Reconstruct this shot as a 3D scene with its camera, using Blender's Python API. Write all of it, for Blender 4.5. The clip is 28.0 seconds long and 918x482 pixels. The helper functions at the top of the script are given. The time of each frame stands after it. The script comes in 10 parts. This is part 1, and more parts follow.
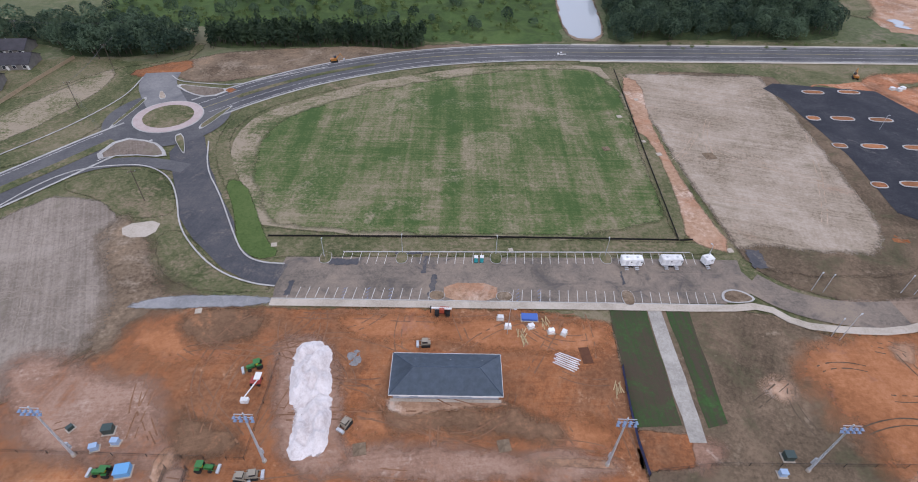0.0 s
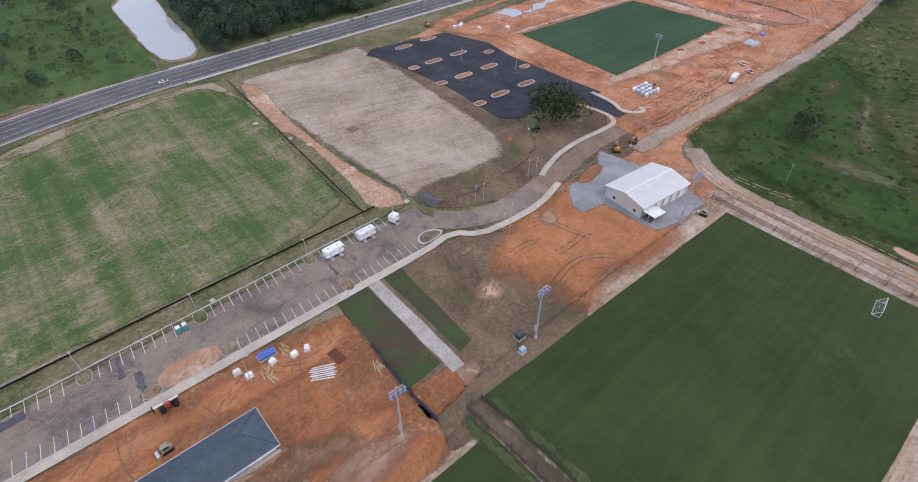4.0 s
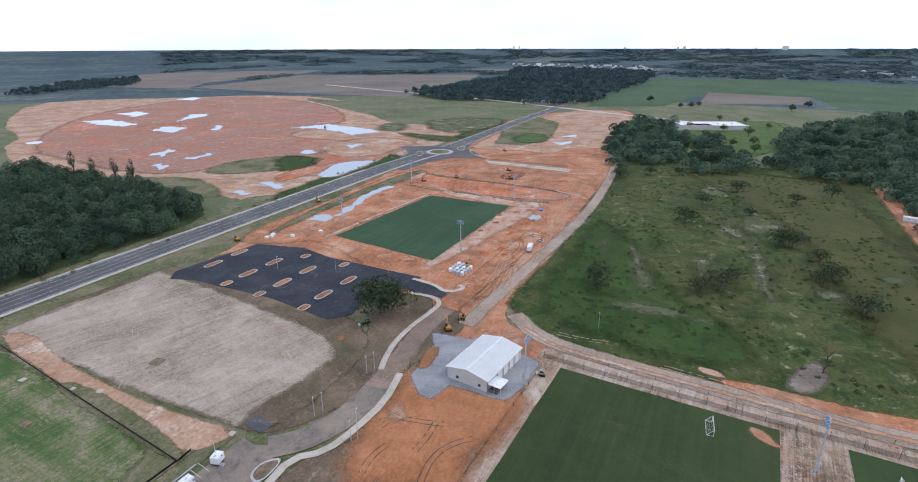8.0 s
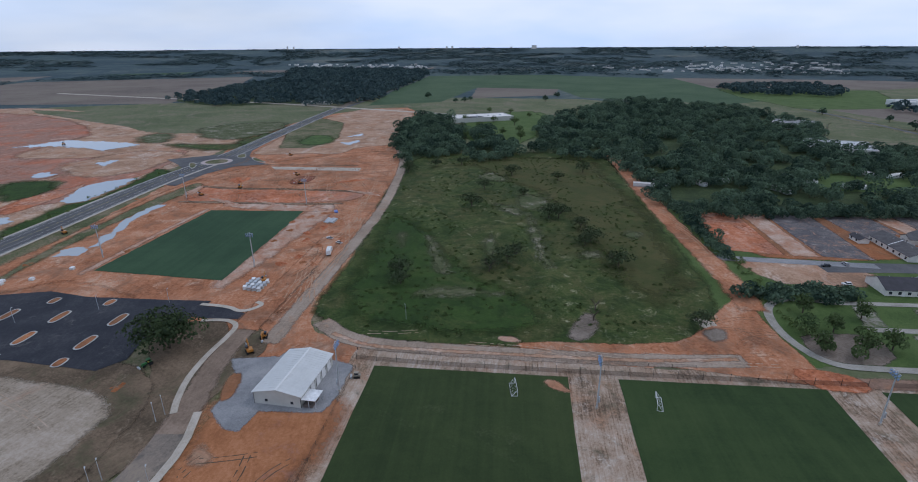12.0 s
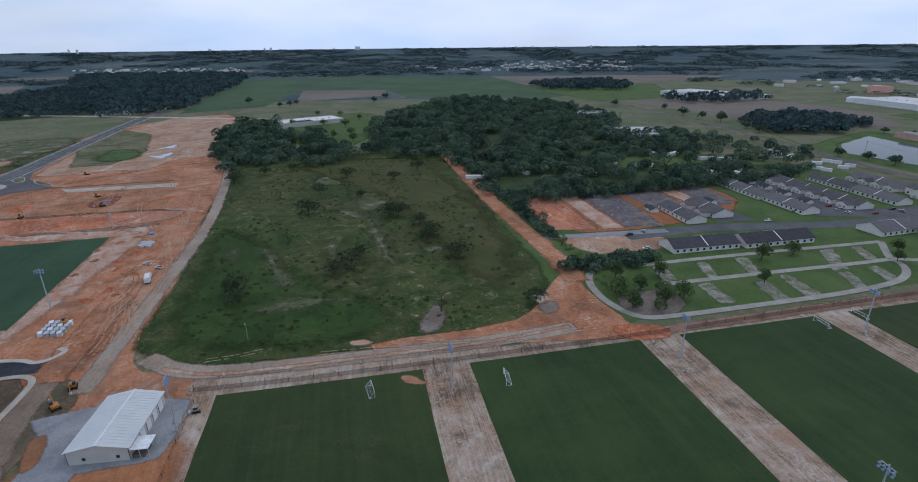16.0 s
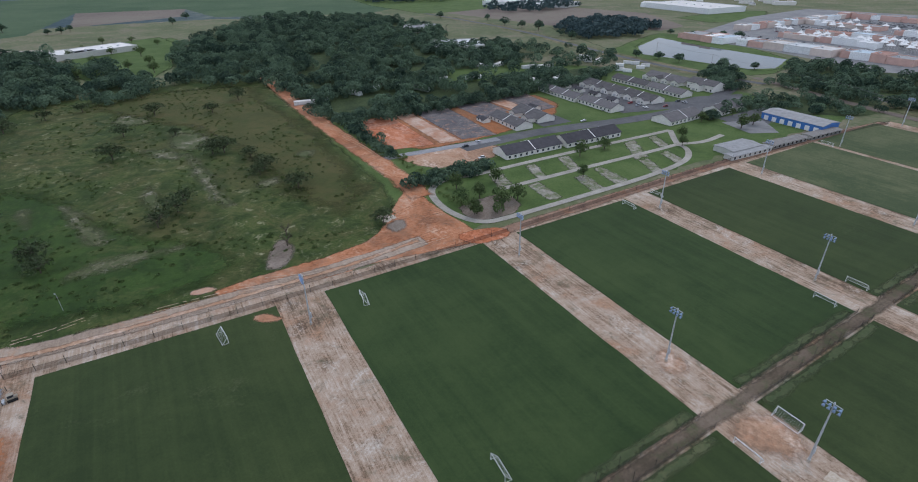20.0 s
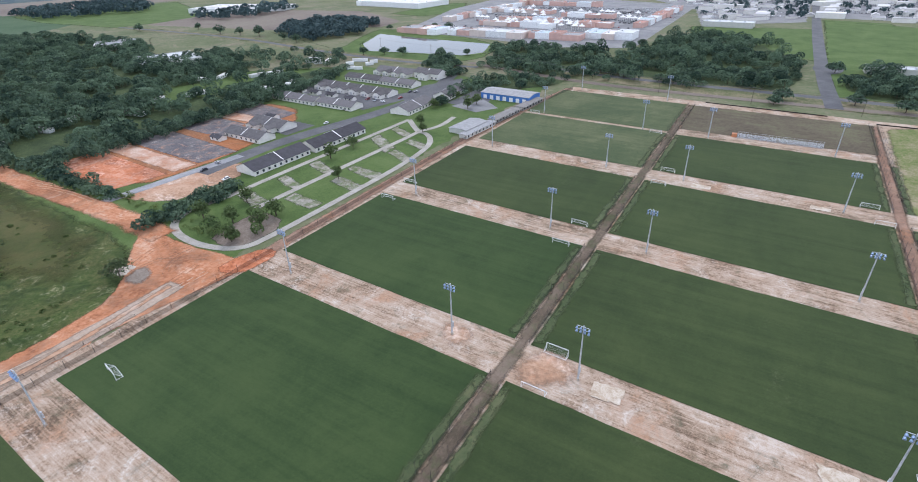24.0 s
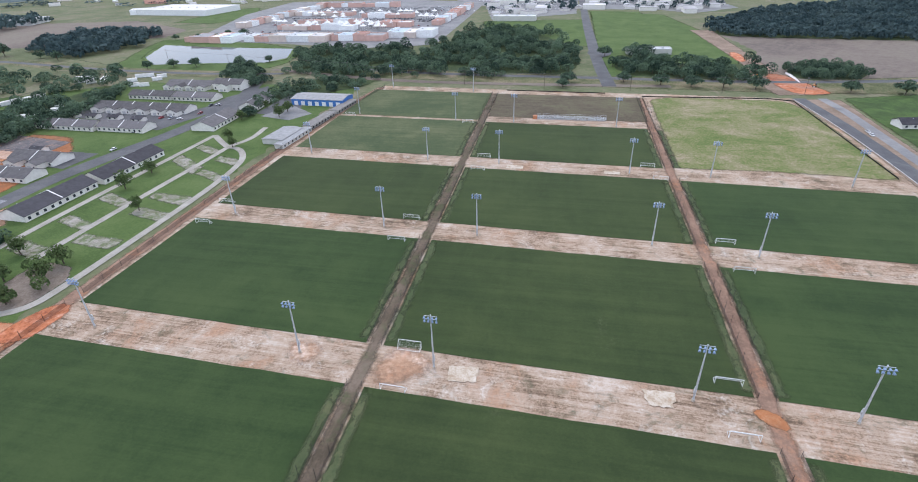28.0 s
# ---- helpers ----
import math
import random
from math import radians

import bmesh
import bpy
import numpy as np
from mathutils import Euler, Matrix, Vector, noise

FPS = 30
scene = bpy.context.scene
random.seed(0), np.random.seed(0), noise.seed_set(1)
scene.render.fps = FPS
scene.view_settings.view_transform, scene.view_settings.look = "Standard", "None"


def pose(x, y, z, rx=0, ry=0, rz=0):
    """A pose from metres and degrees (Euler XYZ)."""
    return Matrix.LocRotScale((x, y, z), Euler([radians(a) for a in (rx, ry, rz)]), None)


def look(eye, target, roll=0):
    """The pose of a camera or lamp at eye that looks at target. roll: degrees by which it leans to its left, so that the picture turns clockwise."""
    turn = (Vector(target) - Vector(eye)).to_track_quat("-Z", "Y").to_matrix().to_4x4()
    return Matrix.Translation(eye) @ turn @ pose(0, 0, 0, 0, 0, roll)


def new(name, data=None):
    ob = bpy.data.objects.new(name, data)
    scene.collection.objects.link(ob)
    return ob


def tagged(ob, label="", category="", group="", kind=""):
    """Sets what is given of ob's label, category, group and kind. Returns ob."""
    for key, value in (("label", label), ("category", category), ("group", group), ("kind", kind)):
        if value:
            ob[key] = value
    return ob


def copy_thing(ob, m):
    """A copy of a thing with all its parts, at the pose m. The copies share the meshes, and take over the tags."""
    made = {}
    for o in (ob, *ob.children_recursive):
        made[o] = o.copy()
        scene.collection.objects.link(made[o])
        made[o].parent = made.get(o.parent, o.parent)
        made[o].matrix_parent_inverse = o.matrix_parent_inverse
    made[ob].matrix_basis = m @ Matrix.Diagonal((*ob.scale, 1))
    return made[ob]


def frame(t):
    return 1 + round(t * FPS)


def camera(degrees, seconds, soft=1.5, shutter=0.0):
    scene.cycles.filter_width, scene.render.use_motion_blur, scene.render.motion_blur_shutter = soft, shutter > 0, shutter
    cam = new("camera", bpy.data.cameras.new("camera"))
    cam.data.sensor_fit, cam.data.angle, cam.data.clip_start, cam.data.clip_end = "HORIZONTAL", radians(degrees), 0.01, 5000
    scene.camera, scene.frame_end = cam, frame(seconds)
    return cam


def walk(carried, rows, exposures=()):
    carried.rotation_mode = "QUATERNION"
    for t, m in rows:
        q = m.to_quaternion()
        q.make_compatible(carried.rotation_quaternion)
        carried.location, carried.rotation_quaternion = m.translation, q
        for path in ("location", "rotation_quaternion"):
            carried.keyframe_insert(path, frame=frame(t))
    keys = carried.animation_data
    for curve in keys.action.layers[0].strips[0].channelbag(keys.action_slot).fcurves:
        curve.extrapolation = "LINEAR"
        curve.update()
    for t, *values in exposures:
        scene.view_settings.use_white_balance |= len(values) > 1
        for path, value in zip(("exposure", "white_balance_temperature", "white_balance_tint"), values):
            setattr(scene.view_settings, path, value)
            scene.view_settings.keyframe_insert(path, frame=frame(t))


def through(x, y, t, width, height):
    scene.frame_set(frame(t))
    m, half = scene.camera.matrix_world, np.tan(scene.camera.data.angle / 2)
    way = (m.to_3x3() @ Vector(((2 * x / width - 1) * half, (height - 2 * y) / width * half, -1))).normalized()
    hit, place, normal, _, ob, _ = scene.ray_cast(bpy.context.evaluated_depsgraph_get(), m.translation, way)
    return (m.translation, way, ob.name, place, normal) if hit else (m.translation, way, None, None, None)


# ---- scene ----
cam = camera(82.34, 28.0, 1.0)
# seconds, place in metres, heading to the left, tilt up, lean
PATH = [
    (0.0, 0.00, 0.00, 115.00, 0.000, -41.231, 1.974),
    (0.5, 1.01, -0.02, 115.01, -4.445, -41.143, 1.826),
    (1.0, 1.81, -0.01, 114.96, -11.139, -40.968, 1.622),
    (1.5, 2.41, -0.09, 114.92, -18.687, -40.800, 1.440),
    (2.0, 2.72, -0.18, 114.94, -24.981, -40.675, 1.221),
    (2.5, 2.95, -0.30, 115.01, -27.394, -40.647, 1.081),
    (3.0, 3.29, -0.54, 115.09, -31.599, -40.595, 0.961),
    (3.5, 3.68, -0.51, 115.16, -36.297, -40.568, 0.880),
    (5.5, 5.49, 2.01, 115.28, -49.901, -40.177, 0.018),
    (6.0, 6.02, 2.68, 115.28, -51.508, -35.953, 0.022),
    (6.5, 6.53, 3.13, 115.24, -53.330, -30.956, 0.071),
    (7.0, 7.11, 3.28, 115.19, -55.753, -26.598, 0.025),
    (7.5, 7.63, 3.16, 115.04, -58.414, -22.332, 0.001),
    (8.0, 7.95, 2.92, 114.84, -60.846, -20.481, -0.161),
    (8.5, 8.32, 2.52, 114.74, -63.669, -20.472, -0.117),
    (9.0, 8.65, 2.14, 114.66, -66.616, -20.514, -0.142),
    (9.5, 9.18, 1.78, 114.50, -69.379, -20.521, -0.149),
    (10.0, 9.76, 1.50, 114.28, -72.367, -20.512, -0.195),
    (10.5, 10.13, 1.23, 114.05, -75.627, -20.517, -0.184),
    (11.0, 10.34, 1.01, 113.87, -78.244, -20.528, -0.184),
    (11.5, 10.26, 0.72, 113.81, -80.724, -20.549, -0.267),
    (12.0, 10.05, 0.39, 113.82, -83.386, -20.565, -0.358),
    (12.5, 9.98, -0.06, 113.82, -85.918, -20.569, -0.399),
    (13.0, 9.98, -0.49, 113.82, -88.351, -20.578, -0.403),
    (13.5, 9.95, -0.76, 113.83, -91.261, -20.613, -0.417),
    (15.5, 9.37, -1.29, 113.56, -98.752, -20.602, -0.506),
    (16.0, 9.27, -1.60, 113.37, -101.207, -20.580, -0.602),
    (16.5, 9.32, -2.00, 113.19, -104.315, -20.619, -0.666),
    (17.0, 9.19, -2.26, 112.98, -107.066, -20.626, -0.700),
    (17.5, 8.78, -2.31, 112.73, -109.106, -20.609, -0.684),
    (18.0, 7.88, -2.27, 112.43, -110.163, -21.402, -0.749),
    (18.5, 7.16, -2.28, 112.34, -110.840, -25.334, -0.741),
    (19.0, 6.85, -2.37, 112.32, -112.822, -27.905, -0.801),
    (19.5, 6.75, -2.73, 112.29, -115.155, -28.947, -0.825),
    (20.0, 6.61, -3.23, 112.20, -118.911, -29.003, -0.835),
    (20.5, 6.54, -3.78, 112.16, -122.413, -29.002, -0.899),
    (21.0, 6.41, -4.33, 112.13, -125.810, -29.039, -0.985),
    (21.5, 6.27, -4.89, 112.11, -129.579, -29.092, -1.096),
    (23.5, 5.83, -7.16, 112.11, -142.338, -29.384, -1.600),
    (24.0, 5.69, -7.50, 112.07, -146.089, -29.450, -1.684),
    (24.5, 5.39, -7.77, 112.01, -149.274, -29.511, -1.687),
    (25.0, 5.47, -8.05, 111.87, -152.208, -29.660, -1.592),
    (25.5, 5.54, -8.22, 111.69, -154.561, -29.687, -1.577),
    (26.0, 5.35, -8.29, 111.52, -156.573, -29.700, -1.576),
    (26.5, 4.93, -8.31, 111.34, -158.326, -29.716, -1.597),
    (27.0, 4.59, -8.39, 111.17, -160.526, -29.721, -1.644),
    (27.5, 4.31, -8.49, 111.03, -163.122, -29.741, -1.677),
    (28.0, 4.15, -8.65, 110.88, -165.902, -29.790, -1.718),
]

# the camera's own brightness and white balance: seconds, stops, kelvin, tint
LIGHT = [(0.0, 0.2, 6600, 23), (3.0, 0.18, 6700, 23), (6.0, 0.32, 6650, 22), (8.5, 0.15, 6250, 17), (12.0, -0.52, 6050, 16), (17.5, -0.55, 6000, 15), (20.0, -0.06, 6400, 16), (24.0, 0.66, 6450, 18), (28.0, 0.68, 6500, 18)]


def aim(x, y, z, yaw, tilt, lean):
    """The camera's pose from its place, heading, tilt and lean."""
    return pose(x, y, z, 0, 0, yaw) @ pose(0, 0, 0, 90 + tilt) @ pose(0, 0, 0, 0, 0, lean)


walk(cam, [(t, aim(*row)) for t, *row in PATH], LIGHT)


# ---- world and light: a bright overcast sky with broken cloud ----
SUN_UP, SUN_TURN = 52.0, 150.0
world = bpy.data.worlds.new("world")
scene.world = world
world.use_nodes = True
wn, wl = world.node_tree.nodes, world.node_tree.links
wn.clear()


def wnode(kind, **values):
    n = wn.new(kind)
    for key, value in values.items():
        n.inputs[key].default_value = value
    return n


sky = wn.new("ShaderNodeTexSky")
sky.sky_type, sky.sun_disc = "NISHITA", False
sky.sun_elevation, sky.sun_rotation = radians(SUN_UP), radians(SUN_TURN)
sky.air_density, sky.dust_density, sky.ozone_density = 1.0, 2.0, 1.5
coord = wn.new("ShaderNodeTexCoord")
flat = wn.new("ShaderNodeMapping")
flat.inputs["Scale"].default_value = (1.0, 1.0, 4.0)
wl.new(coord.outputs["Generated"], flat.inputs["Vector"])
puffs = wnode("ShaderNodeTexNoise", Scale=1.7, Detail=5.0, Roughness=0.5)
wl.new(flat.outputs["Vector"], puffs.inputs["Vector"])
cover = wn.new("ShaderNodeValToRGB")
cover.color_ramp.elements[0].position, cover.color_ramp.elements[0].color = 0.34, (0.74, 0.74, 0.74, 1)
cover.color_ramp.elements[1].position, cover.color_ramp.elements[1].color = 0.62, (0.97, 0.97, 0.97, 1)
wl.new(puffs.outputs["Fac"], cover.inputs["Fac"])
cloud_grain = wnode("ShaderNodeTexNoise", Scale=2.4, Detail=4.0, Roughness=0.5)
wl.new(flat.outputs["Vector"], cloud_grain.inputs["Vector"])
cloud_tone = wn.new("ShaderNodeValToRGB")
cloud_tone.color_ramp.elements[0].position, cloud_tone.color_ramp.elements[0].color = 0.35, (6.8, 8.7, 11.4, 1)
cloud_tone.color_ramp.elements[1].position, cloud_tone.color_ramp.elements[1].color = 0.65, (9.3, 10.4, 11.6, 1)
wl.new(cloud_grain.outputs["Fac"], cloud_tone.inputs["Fac"])
sky_mix = wn.new("ShaderNodeMixRGB")
wl.new(cover.outputs["Color"], sky_mix.inputs["Fac"])
wl.new(sky.outputs["Color"], sky_mix.inputs["Color1"])
wl.new(cloud_tone.outputs["Color"], sky_mix.inputs["Color2"])
# the haze brightens the sky toward the horizon
axes_of = wn.new("ShaderNodeSeparateXYZ")
wl.new(coord.outputs["Generated"], axes_of.inputs["Vector"])
glow = wn.new("ShaderNodeMapRange")
glow.inputs["From Min"].default_value, glow.inputs["From Max"].default_value = 0.0, 0.75
glow.inputs["To Min"].default_value, glow.inputs["To Max"].default_value = 1.22, 0.93
wl.new(axes_of.outputs["Z"], glow.inputs["Value"])
lit = wn.new("ShaderNodeVectorMath")
lit.operation = "SCALE"
wl.new(sky_mix.outputs["Color"], lit.inputs[0])
wl.new(glow.outputs[0], lit.inputs["Scale"])
back = wn.new("ShaderNodeBackground")
back.inputs["Strength"].default_value = 0.098
wl.new(lit.outputs["Vector"], back.inputs["Color"])
world_out = wn.new("ShaderNodeOutputWorld")
wl.new(back.outputs["Background"], world_out.inputs["Surface"])

sun_data = bpy.data.lights.new("sun", "SUN")
sun_data.energy, sun_data.angle, sun_data.color = 0.7, radians(16.0), (1.0, 0.97, 0.93)
sun = new("sun", sun_data)
sun.matrix_world = look(
    (600 * math.sin(radians(SUN_TURN)) * math.cos(radians(SUN_UP)), 600 * math.cos(radians(SUN_TURN)) * math.cos(radians(SUN_UP)), 600 * math.sin(radians(SUN_UP))),
    (0, 0, 0))


# ---- materials ----
def shader(name, rough=0.9, metal=0.0, spec=0.3):
    m = bpy.data.materials.new(name)
    m.use_nodes = True
    b = m.node_tree.nodes["Principled BSDF"]
    b.inputs["Roughness"].default_value = rough
    b.inputs["Metallic"].default_value = metal
    b.inputs["Specular IOR Level"].default_value = spec
    return m, m.node_tree.nodes, m.node_tree.links, b


def noise_at(nodes, links, source, size, detail=6.0, rough=0.6, distort=0.0):
    n = nodes.new("ShaderNodeTexNoise")
    n.inputs["Scale"].default_value = 1.0 / size
    n.inputs["Detail"].default_value = detail
    n.inputs["Roughness"].default_value = rough
    n.inputs["Distortion"].default_value = distort
    links.new(source, n.inputs["Vector"])
    return n.outputs["Fac"]


def blend(nodes, links, a, b, share):
    """a + share * (b - 0.5), as one number socket."""
    n = nodes.new("ShaderNodeMath")
    n.operation = "MULTIPLY_ADD"
    links.new(b, n.inputs[0])
    n.inputs[1].default_value = share
    shift = nodes.new("ShaderNodeMath")
    shift.operation = "ADD"
    links.new(a, shift.inputs[0])
    shift.inputs[1].default_value = -0.5 * share
    links.new(shift.outputs[0], n.inputs[2])
    return n.outputs[0]


def ramp_of(nodes, links, fac, colours, low=0.3, high=0.7):
    r = nodes.new("ShaderNodeValToRGB")
    e = r.color_ramp.elements
    while len(e) < len(colours):
        e.new(0.5)
    for i, c in enumerate(colours):
        e[i].position = low + (high - low) * i / (len(colours) - 1)
        e[i].color = (*c, 1)
    links.new(fac, r.inputs["Fac"])
    return r.outputs["Color"]


def soil(name, colours, big=35.0, fine=1.6, streak=None, bump=0.4, rough=0.95, low=0.3, high=0.7, fine_share=0.75, spec=0.15, blots=None, patch=0.4):
    """Ground in several tones. streak: (degrees, length, width, share) of drawn-out marks; blots: (colour, size, amount) of a second tone."""
    m, nodes, links, b = shader(name, rough, 0.0, spec)
    at = nodes.new("ShaderNodeTexCoord").outputs["Object"]
    wide = noise_at(nodes, links, at, big, 8.0, 0.62, 0.6)
    middle = noise_at(nodes, links, at, big / 5.0, 8.0, 0.66, 1.2)
    small = noise_at(nodes, links, at, fine, 6.0, 0.7)
    fac = blend(nodes, links, blend(nodes, links, wide, middle, patch), small, fine_share)
    grit = noise_at(nodes, links, at, fine * 0.33, 4.0, 0.75)
    fac = blend(nodes, links, fac, grit, 0.45)
    for turn, length, width, share, *even in streak or ():
        spin = nodes.new("ShaderNodeMapping")
        spin.vector_type = "TEXTURE"
        spin.inputs["Rotation"].default_value = (0, 0, radians(turn))
        spin.inputs["Scale"].default_value = (length, width, 1.0)
        links.new(at, spin.inputs["Vector"])
        lines = noise_at(nodes, links, spin.outputs["Vector"], 1.0, 6.0, 0.65, 0.5)
        gate = nodes.new("ShaderNodeMapRange")
        gate.inputs["From Min"].default_value, gate.inputs["From Max"].default_value = (-1.0, 0.0) if even else (0.38, 0.6)
        links.new(noise_at(nodes, links, at, big * 0.45, 3.0, 0.5, 0.5), gate.inputs["Value"])
        off = nodes.new("ShaderNodeMath")
        off.operation = "SUBTRACT"
        links.new(lines, off.inputs[0])
        off.inputs[1].default_value = 0.5
        scaled = nodes.new("ShaderNodeMath")
        scaled.operation = "MULTIPLY"
        links.new(off.outputs[0], scaled.inputs[0])
        links.new(gate.outputs[0], scaled.inputs[1])
        add = nodes.new("ShaderNodeMath")
        add.operation = "MULTIPLY_ADD"
        links.new(scaled.outputs[0], add.inputs[0])
        add.inputs[1].default_value = share * 1.5
        links.new(fac, add.inputs[2])
        fac = add.outputs[0]
    colour = ramp_of(nodes, links, fac, colours, low, high)
    for tone, size, amount in blots or ():
        mask = nodes.new("ShaderNodeMapRange")
        mask.inputs["From Min"].default_value, mask.inputs["From Max"].default_value = 0.63 - amount, 0.83 - amount
        mask.interpolation_type = "SMOOTHSTEP"
        mask.inputs["To Max"].default_value = 0.85
        links.new(blend(nodes, links, noise_at(nodes, links, at, size, 9.0, 0.7, 1.0), small, 0.35), mask.inputs["Value"])
        over = nodes.new("ShaderNodeMixRGB")
        links.new(mask.outputs[0], over.inputs["Fac"])
        links.new(colour, over.inputs["Color1"])
        links.new(ramp_of(nodes, links, blend(nodes, links, small, middle, 0.4), (tuple(c * 0.7 for c in tone), tone, tuple(c * 1.3 for c in tone)), 0.3, 0.7), over.inputs["Color2"])
        colour = over.outputs["Color"]
    links.new(colour, b.inputs["Base Color"])
    if bump:
        relief = nodes.new("ShaderNodeBump")
        relief.inputs["Strength"].default_value = bump
        relief.inputs["Distance"].default_value = 0.25
        links.new(small, relief.inputs["Height"])
        links.new(relief.outputs["Normal"], b.inputs["Normal"])
    return m


def plain(name, colour, rough=0.7, metal=0.0, vary=0.25, size=1.2, spec=0.3, each=0.0):
    """A painted, cast or bare surface: one colour with soft dirt, and a small change from piece to piece."""
    m, nodes, links, b = shader(name, rough, metal, spec)
    at = nodes.new("ShaderNodeTexCoord").outputs["Object"]
    fac = noise_at(nodes, links, at, size, 6.0, 0.65)
    if each:
        info = nodes.new("ShaderNodeObjectInfo")
        fac = blend(nodes, links, fac, info.outputs["Random"], each)
    dark = tuple(c * (1 - vary) for c in colour)
    light = tuple(min(1.0, c * (1 + vary)) for c in colour)
    links.new(ramp_of(nodes, links, fac, (dark, colour, light), 0.25, 0.75), b.inputs["Base Color"])
    return m


def leafage(name, dark, light, size=3.0, through=0.35, each=0.0):
    m, nodes, links, b = shader(name, 0.75, 0.0, 0.2)
    at = nodes.new("ShaderNodeTexCoord").outputs["Object"]
    geo = nodes.new("ShaderNodeNewGeometry")
    fac = noise_at(nodes, links, at, size * 6, 3.0, 0.6)
    fac = blend(nodes, links, fac, noise_at(nodes, links, at, size, 4.0, 0.6), 0.7)
    fac = blend(nodes, links, fac, geo.outputs["Random Per Island"], 0.3)
    if each:
        tree = nodes.new("ShaderNodeAttribute")
        tree.attribute_name = "tint"
        fac = blend(nodes, links, fac, tree.outputs["Fac"], each)
    colour = ramp_of(nodes, links, fac, (dark, tuple((a + c) / 2 for a, c in zip(dark, light)), light), 0.25, 0.75)
    links.new(colour, b.inputs["Base Color"])
    if through:
        glow = nodes.new("ShaderNodeBsdfTranslucent")
        links.new(colour, glow.inputs["Color"])
        mix = nodes.new("ShaderNodeMixShader")
        mix.inputs["Fac"].default_value = through
        links.new(b.outputs[0], mix.inputs[1])
        links.new(glow.outputs[0], mix.inputs[2])
        links.new(mix.outputs[0], nodes["Material Output"].inputs["Surface"])
    return m


CLAY = soil("red_clay", ((0.175, 0.07254, 0.03485), (0.2864, 0.1097, 0.04646), (0.3819, 0.1507, 0.06505), (0.4668, 0.2185, 0.1068)), 48, 1.1, [(4, 40, 1.0, 0.36), (72, 26, 0.8, 0.3)], fine_share=0.5, patch=0.55, blots=[((0.2387, 0.1163, 0.06195), 34, 0.24), ((0.5304, 0.3348, 0.2091), 12, 0.06)])
SOD = soil("patchy_sod", ((0.078, 0.060, 0.042), (0.068, 0.062, 0.038), (0.052, 0.068, 0.032), (0.042, 0.082, 0.028)), 22, 0.9, [(92, 60, 1.3, 0.8, 1)], fine_share=0.5, blots=[((0.045, 0.098, 0.030), 13, 0.14)])
PATH_GRAVEL = soil("pale_path_gravel", ((0.28, 0.26, 0.23), (0.37, 0.345, 0.305), (0.46, 0.43, 0.385)), 9, 0.5, None, 0.4)
CLAY_RAW = soil("raw_red_clay", ((0.2213, 0.07506, 0.0405), (0.4094, 0.136, 0.063), (0.509, 0.1876, 0.0945), (0.5754, 0.2721, 0.171)), 45, 2.4, [(20, 60, 3.0, 0.4)], blots=[((0.3319, 0.1876, 0.135), 55, 0.17), ((0.5976, 0.394, 0.306), 24, 0.1)])
BROWN = soil("brown_dirt", ((0.105, 0.0735, 0.04876), (0.172, 0.1235, 0.0828), (0.23, 0.1666, 0.1122), (0.32, 0.2176, 0.1398)), 26, 1.1, [(10, 26, 1.4, 0.25)], blots=[((0.3, 0.2352, 0.1748), 18, 0.15), ((0.1, 0.0833, 0.0552), 14, 0.1)])
DARK_EARTH = soil("dark_brown_earth", ((0.08364, 0.06076, 0.0396), (0.1306, 0.09408, 0.0621), (0.1754, 0.1245, 0.0828), (0.2295, 0.1617, 0.108)), 34, 1.1, [(60, 30, 1.2, 0.25)], blots=[((0.0867, 0.08036, 0.045), 20, 0.15), ((0.255, 0.196, 0.1395), 9, 0.06)])
PLOUGH_FIELD = soil("pale_plough", ((0.185, 0.152, 0.122), (0.265, 0.22, 0.18), (0.345, 0.29, 0.242)), 34, 1.0, [(-62, 90, 1.3, 0.5, 1)], blots=[((0.16, 0.14, 0.10), 22, 0.1)])
STRIP = soil("sandy_strip", ((0.1231, 0.08514, 0.0583), (0.2462, 0.1703, 0.1166), (0.3693, 0.2693, 0.1961), (0.4285, 0.3317, 0.2565), (0.5106, 0.4257, 0.3551)), 22, 0.8, [(0, 14, 0.6, 0.4, 1), (-2, 40, 1.2, 0.5), (4, 24, 2.4, 0.3)], low=0.27, high=0.73, fine_share=0.5, blots=[((0.1048, 0.09702, 0.06148), 8, 0.115), ((0.3465, 0.198, 0.1219), 26, 0.13), ((0.4924, 0.4356, 0.3763), 13, 0.1)])
SANDY = soil("sandy_clay", ((0.2592, 0.1545, 0.1), (0.3996, 0.242, 0.155), (0.4968, 0.3296, 0.23)), 30, 1.5, [(10, 40, 1.6, 0.3)], blots=[((0.5616, 0.4429, 0.36), 22, 0.14), ((0.3564, 0.1648, 0.09), 26, 0.14)])
PLOUGH = soil("grey_plough", ((0.13, 0.10, 0.08), (0.205, 0.165, 0.133), (0.28, 0.23, 0.188)), 30, 1.0, [(-62, 60, 0.8, 0.4)], blots=[((0.12, 0.12, 0.07), 16, 0.1)])
